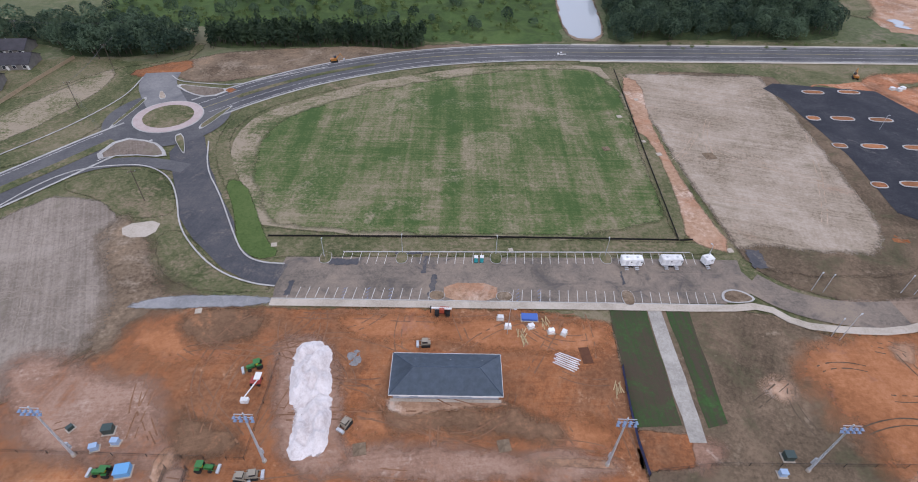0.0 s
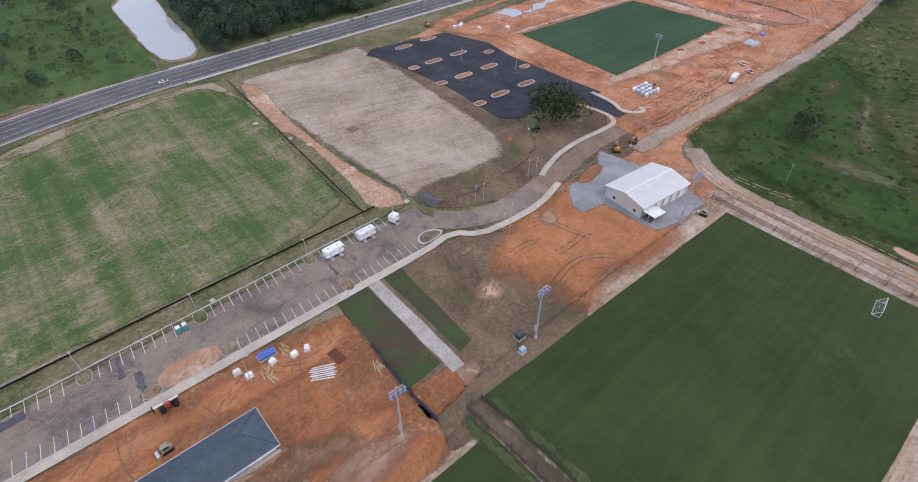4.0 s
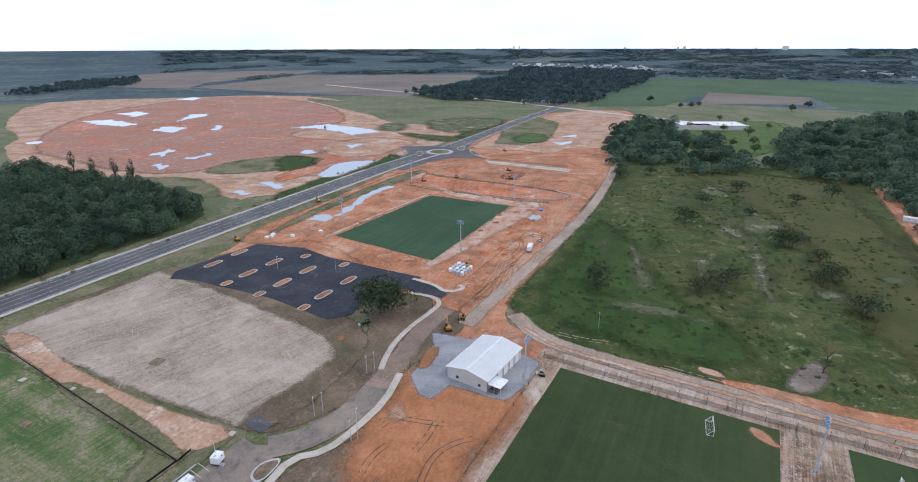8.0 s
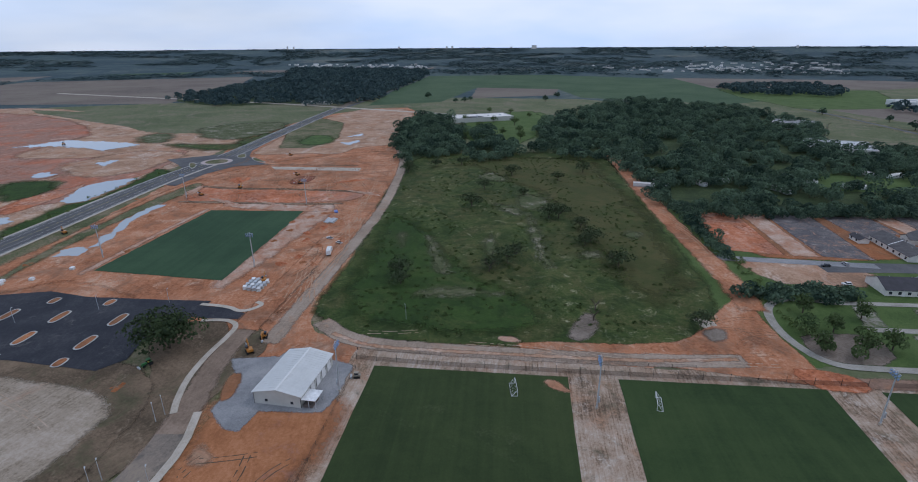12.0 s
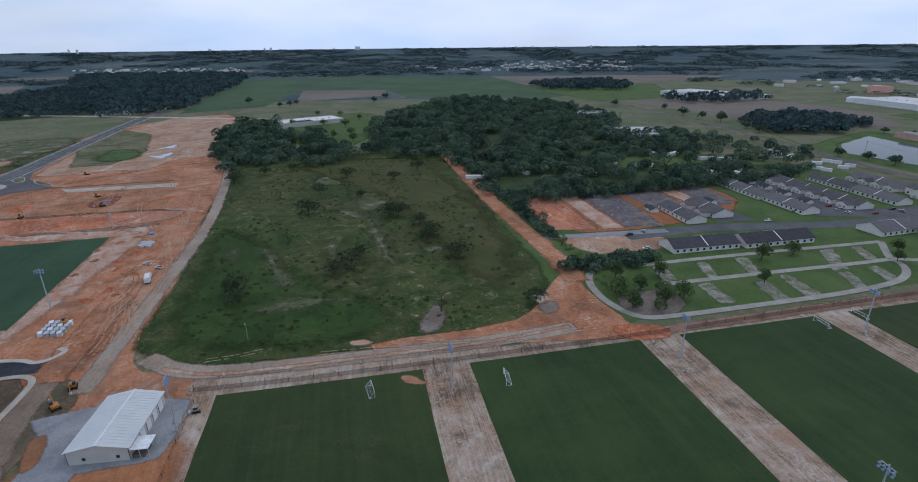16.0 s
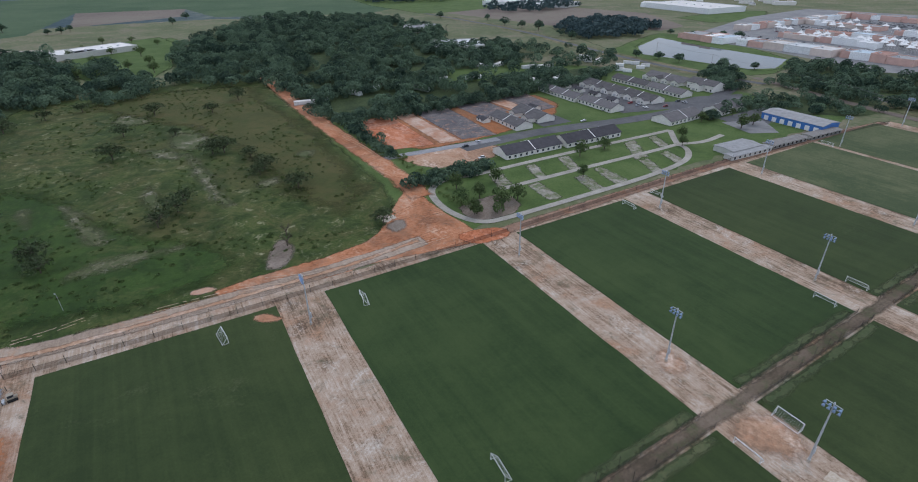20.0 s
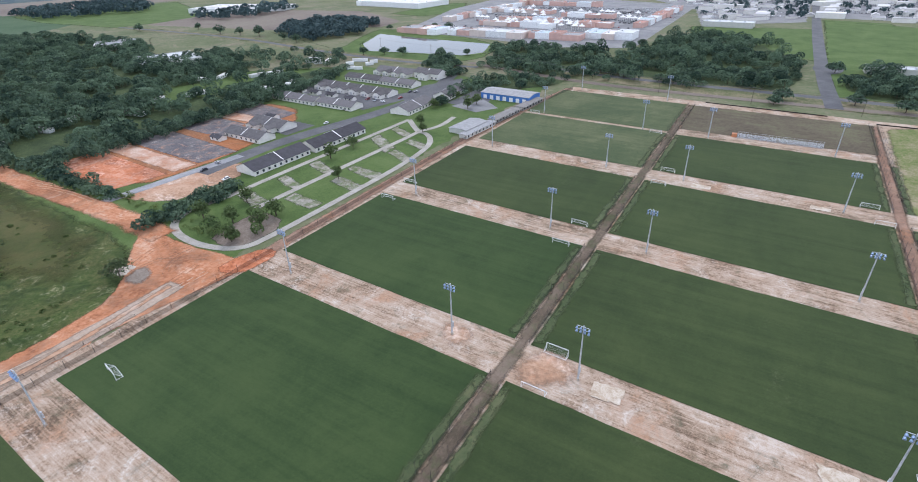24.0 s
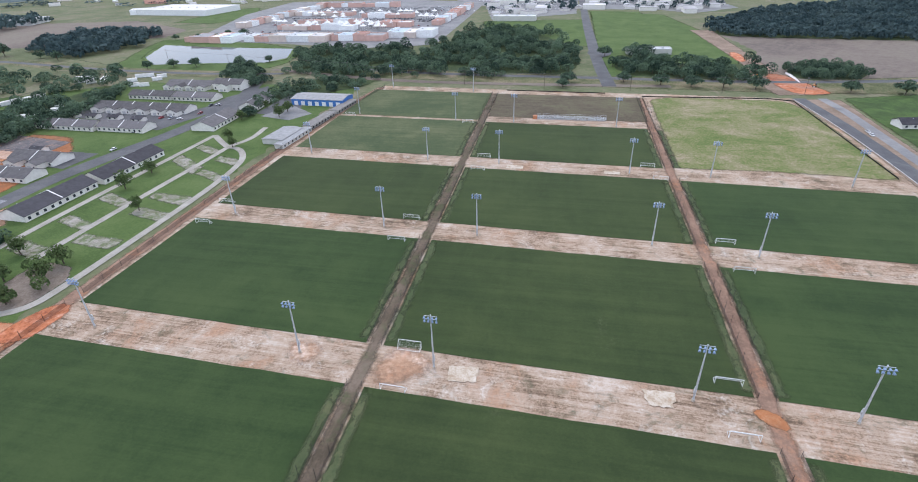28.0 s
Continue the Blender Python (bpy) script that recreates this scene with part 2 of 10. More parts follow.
TAN = soil("pale_dry_turf", ((0.20, 0.158, 0.112), (0.30, 0.24, 0.178), (0.37, 0.30, 0.232), (0.44, 0.365, 0.295)), 34, 1.0, [(-14, 120, 1.1, 0.4, 1), (76, 60, 0.9, 0.16)], blots=[((0.17, 0.145, 0.09), 16, 0.07), ((0.30, 0.19, 0.13), 30, 0.06)])
STRIPED = soil("striped_turf", ((0.055, 0.10, 0.030), (0.085, 0.125, 0.042), (0.15, 0.155, 0.075), (0.23, 0.20, 0.125), (0.29, 0.24, 0.165)), 40, 1.0, [(91, 300, 7.0, 0.5, 1), (0, 60, 0.9, 0.3, 1)], 0.3, 0.95, 0.33, 0.78, 0.6, blots=[((0.28, 0.235, 0.16), 24, 0.1)])
MARGIN = soil("field_margin", ((0.075, 0.105, 0.04), (0.16, 0.15, 0.08), (0.29, 0.24, 0.165), (0.33, 0.27, 0.20)), 22, 1.0, [(0, 30, 0.9, 0.3, 1)], 0.3, 0.95, 0.3, 0.62)
LANE_GREEN = soil("weedy_lane", ((0.085, 0.066, 0.045), (0.135, 0.102, 0.074), (0.20, 0.152, 0.115)), 18, 0.9, [(93, 40, 0.8, 0.3)], blots=[((0.075, 0.085, 0.04), 12, 0.17)])
LANE = soil("trodden_lane", ((0.17, 0.105, 0.075), (0.245, 0.152, 0.108), (0.32, 0.205, 0.148)), 14, 0.9, [(93, 40, 0.9, 0.3)], blots=[((0.33, 0.165, 0.095), 20, 0.14)])
TURF = soil("sports_turf", ((0.0286, 0.04482, 0.01618), (0.03843, 0.05764, 0.02022), (0.05126, 0.07046, 0.02498)), 55, 0.7, [(2, 160, 3.6, 0.42, 1), (2, 60, 1.2, 0.15), (93, 90, 5.0, 0.14, 1)], 0.2, 0.9, 0.28, 0.72, 0.45, blots=[((0.06711, 0.07661, 0.03595), 26, 0.03)])
TURF_GREEN = soil("fresh_sports_turf", ((0.025, 0.04618, 0.01585), (0.03531, 0.06054, 0.02026), (0.04824, 0.07482, 0.02549)), 55, 0.7, [(2, 160, 3.6, 0.42, 1), (2, 60, 1.2, 0.15), (93, 90, 5.0, 0.14, 1)], 0.2, 0.9, 0.28, 0.72, 0.45)
PRACTICE_TURF = soil("new_practice_turf", ((0.029, 0.062, 0.031), (0.038, 0.078, 0.039), (0.050, 0.094, 0.047)), 55, 0.7, [(2, 160, 3.6, 0.42, 1), (93, 90, 5.0, 0.14, 1)], 0.2, 0.9, 0.28, 0.72, 0.45)
TURF_DRY = soil("thin_sports_turf", ((0.05, 0.072, 0.032), (0.072, 0.092, 0.042), (0.11, 0.12, 0.06)), 40, 1.0, [(2, 70, 3.0, 0.5)], 0.2, 0.9)
SCRUB = soil("scrub_grass", ((0.0258, 0.04462, 0.0119), (0.043, 0.06782, 0.0175), (0.06536, 0.08923, 0.0252), (0.0989, 0.1089, 0.0378)), 42, 1.4, None, 0.9, 0.95, 0.3, 0.72, 0.95, patch=0.7, blots=[((0.08428, 0.08209, 0.0308), 50, 0.2), ((0.344, 0.3212, 0.203), 8, 0.075), ((0.02236, 0.04283, 0.0112), 12, 0.18)])
ROUGH_GRASS = soil("rough_grass", ((0.055, 0.070, 0.028), (0.10, 0.11, 0.05), (0.16, 0.145, 0.08), (0.23, 0.19, 0.125)), 30, 1.3, None, 0.5, blots=[((0.24, 0.18, 0.125), 18, 0.12)])
LAWN = soil("mown_lawn", ((0.055, 0.092, 0.026), (0.078, 0.122, 0.036), (0.105, 0.145, 0.05)), 25, 1.0, None, 0.3)
YELLOW = soil("yellowed_field", ((0.085, 0.13, 0.035), (0.145, 0.165, 0.058), (0.21, 0.195, 0.10), (0.30, 0.245, 0.165)), 30, 1.2, [(15, 50, 1.6, 0.3)], 0.4)
WEED_GREEN = soil("fresh_weeds", ((0.062, 0.105, 0.026), (0.095, 0.145, 0.036), (0.135, 0.17, 0.055)), 18, 1.2, None, 0.5)
MUD = soil("brown_bare_field", ((0.07, 0.055, 0.04), (0.11, 0.09, 0.06), (0.13, 0.125, 0.07)), 40, 1.5, [(0, 80, 4.0, 0.4)], 0.3)
CROP = soil("crop_field", ((0.045, 0.085, 0.04), (0.06, 0.10, 0.05), (0.08, 0.12, 0.06)), 150, 6, [(60, 300, 6.0, 0.3)], 0.3)
FALLOW = soil("fallow_field", ((0.13, 0.105, 0.09), (0.18, 0.145, 0.12), (0.20, 0.175, 0.135)), 160, 6, [(60, 300, 6.0, 0.3)], 0.3)
MEADOW = soil("meadow", ((0.085, 0.105, 0.05), (0.125, 0.14, 0.07), (0.17, 0.16, 0.10)), 90, 4, [(30, 120, 6.0, 0.3)], 0.4, blots=[((0.20, 0.17, 0.12), 60, 0.15)])
ASPHALT = soil("worn_asphalt", ((0.1326, 0.1127, 0.0945), (0.1938, 0.1617, 0.1323), (0.2448, 0.196, 0.1575), (0.2856, 0.2303, 0.1755)), 16, 0.6, [(3, 25, 0.8, 0.3)], 0.1, 0.85, blots=[((0.0867, 0.08036, 0.0765), 9, 0.12)])
ROAD = soil("road_asphalt", ((0.0782, 0.0782, 0.08265), (0.1037, 0.1037, 0.1079), (0.1403, 0.1368, 0.1366)), 25, 0.6, [(8, 60, 1.0, 0.25)], 0.1, 0.8)
BLACKTOP = soil("fresh_blacktop", ((0.024, 0.026, 0.034), (0.034, 0.036, 0.044), (0.055, 0.055, 0.062)), 18, 0.8, [(20, 30, 0.8, 0.3)], 0.1, 0.75, blots=[((0.12, 0.11, 0.105), 12, 0.05)])
CONCRETE = soil("pale_concrete", ((0.36, 0.31, 0.25), (0.46, 0.40, 0.33), (0.53, 0.47, 0.40)), 8, 0.5, None, 0.1, 0.85)
GRAVEL = soil("grey_gravel", ((0.20, 0.20, 0.205), (0.27, 0.27, 0.275), (0.35, 0.34, 0.335)), 14, 0.5, None, 0.5)
PALE_SAND = soil("white_sand", ((0.55, 0.49, 0.475), (0.70, 0.65, 0.635), (0.80, 0.755, 0.745)), 7, 0.7, None, 0.5)
SITE_EARTH = soil("orange_site_earth", ((0.2383, 0.09431, 0.04774), (0.3832, 0.1557, 0.07619), (0.4661, 0.2075, 0.112), (0.5283, 0.2924, 0.1836)), 32, 1.6, [(10, 40, 1.6, 0.35)], blots=[((0.5179, 0.3583, 0.257), 16, 0.11), ((0.2383, 0.1225, 0.07344), 22, 0.17)])
FAR_CLAY = soil("far_red_clay", ((0.2355, 0.08918, 0.05334), (0.3925, 0.1455, 0.08461), (0.4598, 0.1972, 0.127), (0.5046, 0.2628, 0.1839)), 70, 5.0, [(15, 140, 9.0, 0.4)], blots=[((0.3028, 0.1831, 0.1379), 110, 0.3), ((0.4261, 0.136, 0.06897), 60, 0.14), ((0.5271, 0.3473, 0.2759), 34, 0.08)])
PALE_CLAY = soil("pale_pink_clay", ((0.363, 0.216, 0.1484), (0.484, 0.3348, 0.2544), (0.572, 0.4428, 0.3604)), 16, 1.4, [(30, 20, 1.6, 0.3)], blots=[((0.396, 0.1836, 0.106), 14, 0.2)])
PAD_SAND = soil("cream_sand", ((0.36, 0.27, 0.19), (0.50, 0.42, 0.33), (0.58, 0.51, 0.43)), 4, 0.6, None, 0.3, blots=[((0.34, 0.23, 0.15), 3, 0.12)])
BROWN_WEED = soil("browned_weeds", ((0.0506, 0.05808, 0.01872), (0.07544, 0.07568, 0.02664), (0.1012, 0.09152, 0.036)), 40, 1.4, None, 0.7, blots=[((0.0414, 0.0616, 0.01584), 18, 0.16)])
RED_SPOIL = soil("dark_red_spoil", ((0.15, 0.052, 0.034), (0.225, 0.078, 0.048), (0.30, 0.115, 0.072)), 12, 1.2, None, 0.6)
HAUL = soil("packed_haul_road", ((0.235, 0.175, 0.13), (0.325, 0.25, 0.192), (0.42, 0.335, 0.265)), 26, 1.0, [(1, 60, 0.8, 0.35, 1)], 0.3, blots=[((0.36, 0.20, 0.12), 18, 0.1)])
ORANGE = soil("fresh_orange_clay", ((0.291, 0.1163, 0.0504), (0.388, 0.16, 0.072), (0.4656, 0.2093, 0.1056)), 18, 1.1, [(10, 26, 0.9, 0.3)], 0.5, blots=[((0.2716, 0.1302, 0.09), 10, 0.1)])
PINK_DIRT = soil("pale_pinkish_dirt", ((0.235, 0.135, 0.092), (0.32, 0.192, 0.135), (0.40, 0.26, 0.192)), 20, 1.0, [(8, 30, 0.8, 0.35)], 0.5, blots=[((0.47, 0.36, 0.29), 9, 0.07), ((0.26, 0.115, 0.06), 16, 0.12)])
BROWN_CLAY = soil("trodden_brown_clay", ((0.135, 0.078, 0.046), (0.195, 0.112, 0.066), (0.26, 0.15, 0.09)), 16, 1.0, [(20, 24, 0.8, 0.35)], 0.5, blots=[((0.34, 0.165, 0.085), 12, 0.12)])
SCRUB_SAND = soil("weedy_sand", ((0.060, 0.080, 0.030), (0.075, 0.090, 0.038), (0.14, 0.135, 0.08), (0.40, 0.365, 0.305)), 14, 1.6, None, 0.5, low=0.3, high=0.75)
BROKEN = soil("broken_tarmac", ((0.085, 0.08, 0.085), (0.125, 0.115, 0.118), (0.19, 0.165, 0.155)), 12, 0.9, [(88, 26, 1.1, 0.4, 1)], 0.3, blots=[((0.40, 0.225, 0.15), 9, 0.13), ((0.45, 0.40, 0.36), 4, 0.07)])
DRIVE_DIRT = soil("packed_drive_dirt", ((0.17, 0.122, 0.09), (0.235, 0.17, 0.126), (0.30, 0.222, 0.168)), 14, 0.8, [(6, 40, 0.9, 0.3, 1)], 0.3)
LUSH_SCRUB = soil("lush_scrub_grass", ((0.0247, 0.04963, 0.01235), (0.03787, 0.07219, 0.01646), (0.05433, 0.09383, 0.02264)), 30, 1.5, None, 0.8, blots=[((0.02305, 0.04511, 0.01166), 12, 0.2), ((0.06997, 0.08571, 0.02744), 20, 0.12)])
LUSH = soil("lush_rough_grass", ((0.045, 0.080, 0.024), (0.068, 0.115, 0.033), (0.095, 0.14, 0.045)), 40, 1.6, None, 0.6, blots=[((0.04, 0.065, 0.022), 18, 0.2)])
NEW_ROAD = soil("fresh_road_tarmac", ((0.062, 0.064, 0.072), (0.082, 0.083, 0.09), (0.12, 0.112, 0.11)), 16, 0.6, [(80, 30, 1.0, 0.3)], 0.1, 0.8, blots=[((0.16, 0.14, 0.125), 9, 0.1)])
CAMP_ROAD = soil("camp_road_gravel", ((0.26, 0.24, 0.205), (0.34, 0.315, 0.275), (0.41, 0.38, 0.335)), 12, 0.6, None, 0.3)
CAMP_PAD = soil("overgrown_hardstand", ((0.10, 0.12, 0.05), (0.22, 0.20, 0.155), (0.31, 0.285, 0.245), (0.37, 0.34, 0.30)), 7, 0.8, None, 0.4, blots=[((0.08, 0.12, 0.035), 5, 0.2)])
LOT_ASPHALT = soil("pale_car_park", ((0.17, 0.17, 0.175), (0.215, 0.212, 0.21), (0.265, 0.258, 0.25)), 30, 1.2, None, 0.1, 0.8, blots=[((0.12, 0.12, 0.125), 25, 0.12)])
# distance haze is mixed into this ground's colour as a blue-green tint
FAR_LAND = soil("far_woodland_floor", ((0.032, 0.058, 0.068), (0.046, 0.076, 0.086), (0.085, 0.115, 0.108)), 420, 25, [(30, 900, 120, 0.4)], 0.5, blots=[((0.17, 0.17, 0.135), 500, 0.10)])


def water_material(name, colour, rough, spec):
    m, nodes, links, b = shader(name, rough, 0.0, spec)
    b.inputs["Base Color"].default_value = (*colour, 1)
    at = nodes.new("ShaderNodeTexCoord").outputs["Object"]
    relief = nodes.new("ShaderNodeBump")
    relief.inputs["Strength"].default_value = 0.04
    relief.inputs["Distance"].default_value = 0.05
    links.new(noise_at(nodes, links, at, 1.5), relief.inputs["Height"])
    links.new(relief.outputs["Normal"], b.inputs["Normal"])
    return m


# base colour raised to a pale grey for the first pond and puddles
WATER = water_material("milky_water", (0.34, 0.37, 0.39), 0.05, 0.3)
LAKE = water_material("lake_water", (0.075, 0.095, 0.10), 0.06, 0.2)
LAKE.node_tree.nodes["Principled BSDF"].inputs["IOR"].default_value = 1.2
WHITE_PAINT = plain("white_road_paint", (0.62, 0.60, 0.56), 0.7)
GALV = plain("galvanised_steel", (0.50, 0.52, 0.54), 0.5, 0.35)
LAMP_BLUE = plain("lamp_housing", (0.22, 0.31, 0.46), 0.4, 0.3)
LAMP_GLASS = plain("lamp_glass", (0.55, 0.62, 0.72), 0.15, 0.0, spec=0.6)
BLACK = plain("black_fence", (0.018, 0.018, 0.018), 0.6)
WHITE = plain("white_enamel", (0.72, 0.72, 0.71), 0.4, each=0.3)
BARK = plain("bark", (0.09, 0.07, 0.055), 0.95)


# ground that frays at its edges
LOOSE = (CLAY, CLAY_RAW, BROWN, DARK_EARTH, PLOUGH_FIELD, SANDY, PLOUGH, TAN, STRIPED, MARGIN, SCRUB, ROUGH_GRASS, LAWN, YELLOW, WEED_GREEN, MUD, MEADOW, SITE_EARTH, FAR_CLAY, PALE_CLAY, PALE_SAND, LUSH, BROKEN, DRIVE_DIRT, LUSH_SCRUB, BROWN_WEED, SCRUB_SAND, RED_SPOIL, HAUL, ORANGE, PINK_DIRT, BROWN_CLAY, GRAVEL, CAMP_PAD, SOD, STRIP)


# ---- mesh tools ----
from mathutils import geometry  # noqa: E402


def mesh_ob(name, bm, material, parent=None, label="", smooth=False):
    me = bpy.data.meshes.new(name)
    bm.to_mesh(me)
    bm.free()
    for mat_ in material if isinstance(material, (list, tuple)) else [material]:
        me.materials.append(mat_)
    if smooth:
        for p in me.polygons:
            p.use_smooth = True
    ob = new(name, me)
    if parent:
        ob.parent = parent
    if label:
        ob["label"] = label
    return ob


def part(name, bm, material, parent, label=""):
    return mesh_ob(name, bm, material, parent, label)


def box_into(bm, x0, x1, y0, y1, z0, z1, m=None):
    """A box between the given faces, turned by m."""
    v = [bm.verts.new((x, y, z)) for z in (z0, z1) for y in (y0, y1) for x in (x0, x1)]
    for q in ((0, 2, 3, 1), (4, 5, 7, 6), (0, 1, 5, 4), (2, 6, 7, 3), (0, 4, 6, 2), (1, 3, 7, 5)):
        bm.faces.new([v[i] for i in q])
    if m is not None:
        bmesh.ops.transform(bm, matrix=m, verts=v)
    return v


def box(x0, x1, y0, y1, z0, z1, m=None):
    bm = bmesh.new()
    box_into(bm, x0, x1, y0, y1, z0, z1, m)
    return bm


def tube_into(bm, a, b, r0, r1, sides=8):
    """A tapered round bar from a to b with closed ends."""
    a, b = Vector(a), Vector(b)
    turn = (b - a).to_track_quat("Z", "Y")
    rings = []
    for p, r in ((a, r0), (b, r1)):
        rings.append([bm.verts.new(p + turn @ Vector((r * math.cos(2 * math.pi * i / sides), r * math.sin(2 * math.pi * i / sides), 0))) for i in range(sides)])
    for i in range(sides):
        j = (i + 1) % sides
        bm.faces.new((rings[0][i], rings[0][j], rings[1][j], rings[1][i]))
    bm.faces.new(rings[0][::-1])
    bm.faces.new(rings[1])


def tube(a, b, r0, r1, sides=8):
    bm = bmesh.new()
    tube_into(bm, a, b, r0, r1, sides)
    return bm


def wander(pts, step=6.0, wobble=0.6, closed=True, seed=1):
    """Points along a line of corners, with an uneven edge."""
    rnd = random.Random(seed)
    out = []
    count = len(pts) if closed else len(pts) - 1
    for i in range(count):
        (x0, y0), (x1, y1) = pts[i], pts[(i + 1) % len(pts)]
        length = math.hypot(x1 - x0, y1 - y0)
        n = max(1, int(length / step))
        for k in range(n):
            f = k / n
            w = 0 if k == 0 else wobble
            out.append((x0 + (x1 - x0) * f + rnd.uniform(-w, w), y0 + (y1 - y0) * f + rnd.uniform(-w, w)))
    if not closed:
        out.append(pts[-1])
    return out


def rounded(pts, turns=2, closed=True):
    """Cuts the corners of a line, twice or more, so that it bends softly."""
    for _ in range(turns):
        out = [] if closed else [pts[0]]
        for i in range(len(pts) if closed else len(pts) - 1):
            (x0, y0), (x1, y1) = pts[i], pts[(i + 1) % len(pts)]
            out += [(0.75 * x0 + 0.25 * x1, 0.75 * y0 + 0.25 * y1), (0.25 * x0 + 0.75 * x1, 0.25 * y0 + 0.75 * y1)]
        pts = out if closed else out + [pts[-1]]
    return pts


used, patches = {}, []


def inside(x, y, pts):
    odd = False
    for (x0, y0), (x1, y1) in zip(pts, pts[1:] + pts[:1]):
        if (y0 > y) != (y1 > y) and x < x0 + (x1 - x0) * (y - y0) / (y1 - y0):
            odd = not odd
    return odd


def floor_at(x, y):
    """Height of the uppermost patch of ground there."""
    return max([z for z, pts, a, b, c, d in patches if a <= x <= b and c <= y <= d and inside(x, y, pts)], default=0.0)


def edge_distance(px, py, pts):
    """Distance of many points to the outline of a patch, positive inside it."""
    p = np.array(pts, float)
    q = np.roll(p, -1, axis=0)
    near = np.full(px.shape, 1e18)
    within = np.zeros(px.shape, bool)
    for (ax, ay), (bx, by) in zip(p, q):
        dx, dy = bx - ax, by - ay
        f = np.clip(((px - ax) * dx + (py - ay) * dy) / max(dx * dx + dy * dy, 1e-9), 0, 1)
        near = np.minimum(near, (px - ax - f * dx) ** 2 + (py - ay - f * dy) ** 2)
        if ay != by:
            within ^= ((ay > py) != (by > py)) & (px < (bx - ax) * (py - ay) / (by - ay) + ax)
    return np.where(within, 1.0, -1.0) * np.sqrt(near)


ragged_kinds = {}


def ragged(material, reach):
    """The same ground, ending in an uneven edge of blots and crumbs: reach is the width of that edge."""
    key = (material.name, reach)
    if key not in ragged_kinds:
        m = material.copy()
        m.name = material.name + "_ragged"
        nodes, links = m.node_tree.nodes, m.node_tree.links
        at = nodes.new("ShaderNodeTexCoord").outputs["Object"]
        rim = nodes.new("ShaderNodeAttribute")
        rim.attribute_name = "rim"
        fac = blend(nodes, links, rim.outputs["Fac"], noise_at(nodes, links, at, reach * 5.0, 7.0, 0.66, 0.4), 3.2)
        fac = blend(nodes, links, fac, noise_at(nodes, links, at, max(0.5, reach * 0.5), 4.0, 0.7), 1.1)
        cut = nodes.new("ShaderNodeMapRange")
        cut.inputs["From Min"].default_value, cut.inputs["From Max"].default_value = -0.6, 0.6
        links.new(fac, cut.inputs["Value"])
        clear = nodes.new("ShaderNodeBsdfTransparent")
        mix = nodes.new("ShaderNodeMixShader")
        links.new(cut.outputs[0], mix.inputs["Fac"])
        links.new(clear.outputs[0], mix.inputs[1])
        links.new(nodes["Principled BSDF"].outputs[0], mix.inputs[2])
        links.new(mix.outputs[0], nodes["Material Output"].inputs["Surface"])
        ragged_kinds[key] = m
    return ragged_kinds[key]


def loose_patch(name, material, z, pts, reach):
    """A patch of ground as a grid that knows how far each corner lies from the patch's edge."""
    xs, ys = [p[0] for p in pts], [p[1] for p in pts]
    size = abs(sum(pts[i - 1][0] * p[1] - p[0] * pts[i - 1][1] for i, p in enumerate(pts))) / 2
    cell = max(1.3, math.sqrt(size / 900), math.sqrt((max(xs) - min(xs)) * (max(ys) - min(ys)) / 9000))
    reach = max(reach, cell * 0.4)
    reach = min((0.5, 0.8, 1.3, 2.0, 3.2, 5.0, 8.0, 13.0, 20.0), key=lambda r: abs(r - reach))
    gx = np.arange(min(xs) - 2 * reach, max(xs) + 2 * reach + cell, cell)
    gy = np.arange(min(ys) - 2 * reach, max(ys) + 2 * reach + cell, cell)
    px, py = np.meshgrid(gx, gy, indexing="ij")
    d = edge_distance(px, py, pts) / reach
    keep = np.maximum(np.maximum(d[:-1, :-1], d[1:, :-1]), np.maximum(d[:-1, 1:], d[1:, 1:])) > -1.35
    i, j = np.nonzero(keep)
    n = len(gy)
    quads = np.stack([i * n + j, (i + 1) * n + j, (i + 1) * n + j + 1, i * n + j + 1], 1)
    used_ids, quads = np.unique(quads, return_inverse=True)
    corners = np.stack([px.ravel()[used_ids], py.ravel()[used_ids], np.full(len(used_ids), z)], 1)
    me = bpy.data.meshes.new(name)
    me.from_pydata(corners.tolist(), [], quads.reshape(-1, 4).tolist())
    rim = me.attributes.new("rim", "FLOAT", "POINT")
    rim.data.foreach_set("value", d.ravel()[used_ids].astype(np.float32))
    me.materials.append(ragged(material, reach))
    return new(name, me)


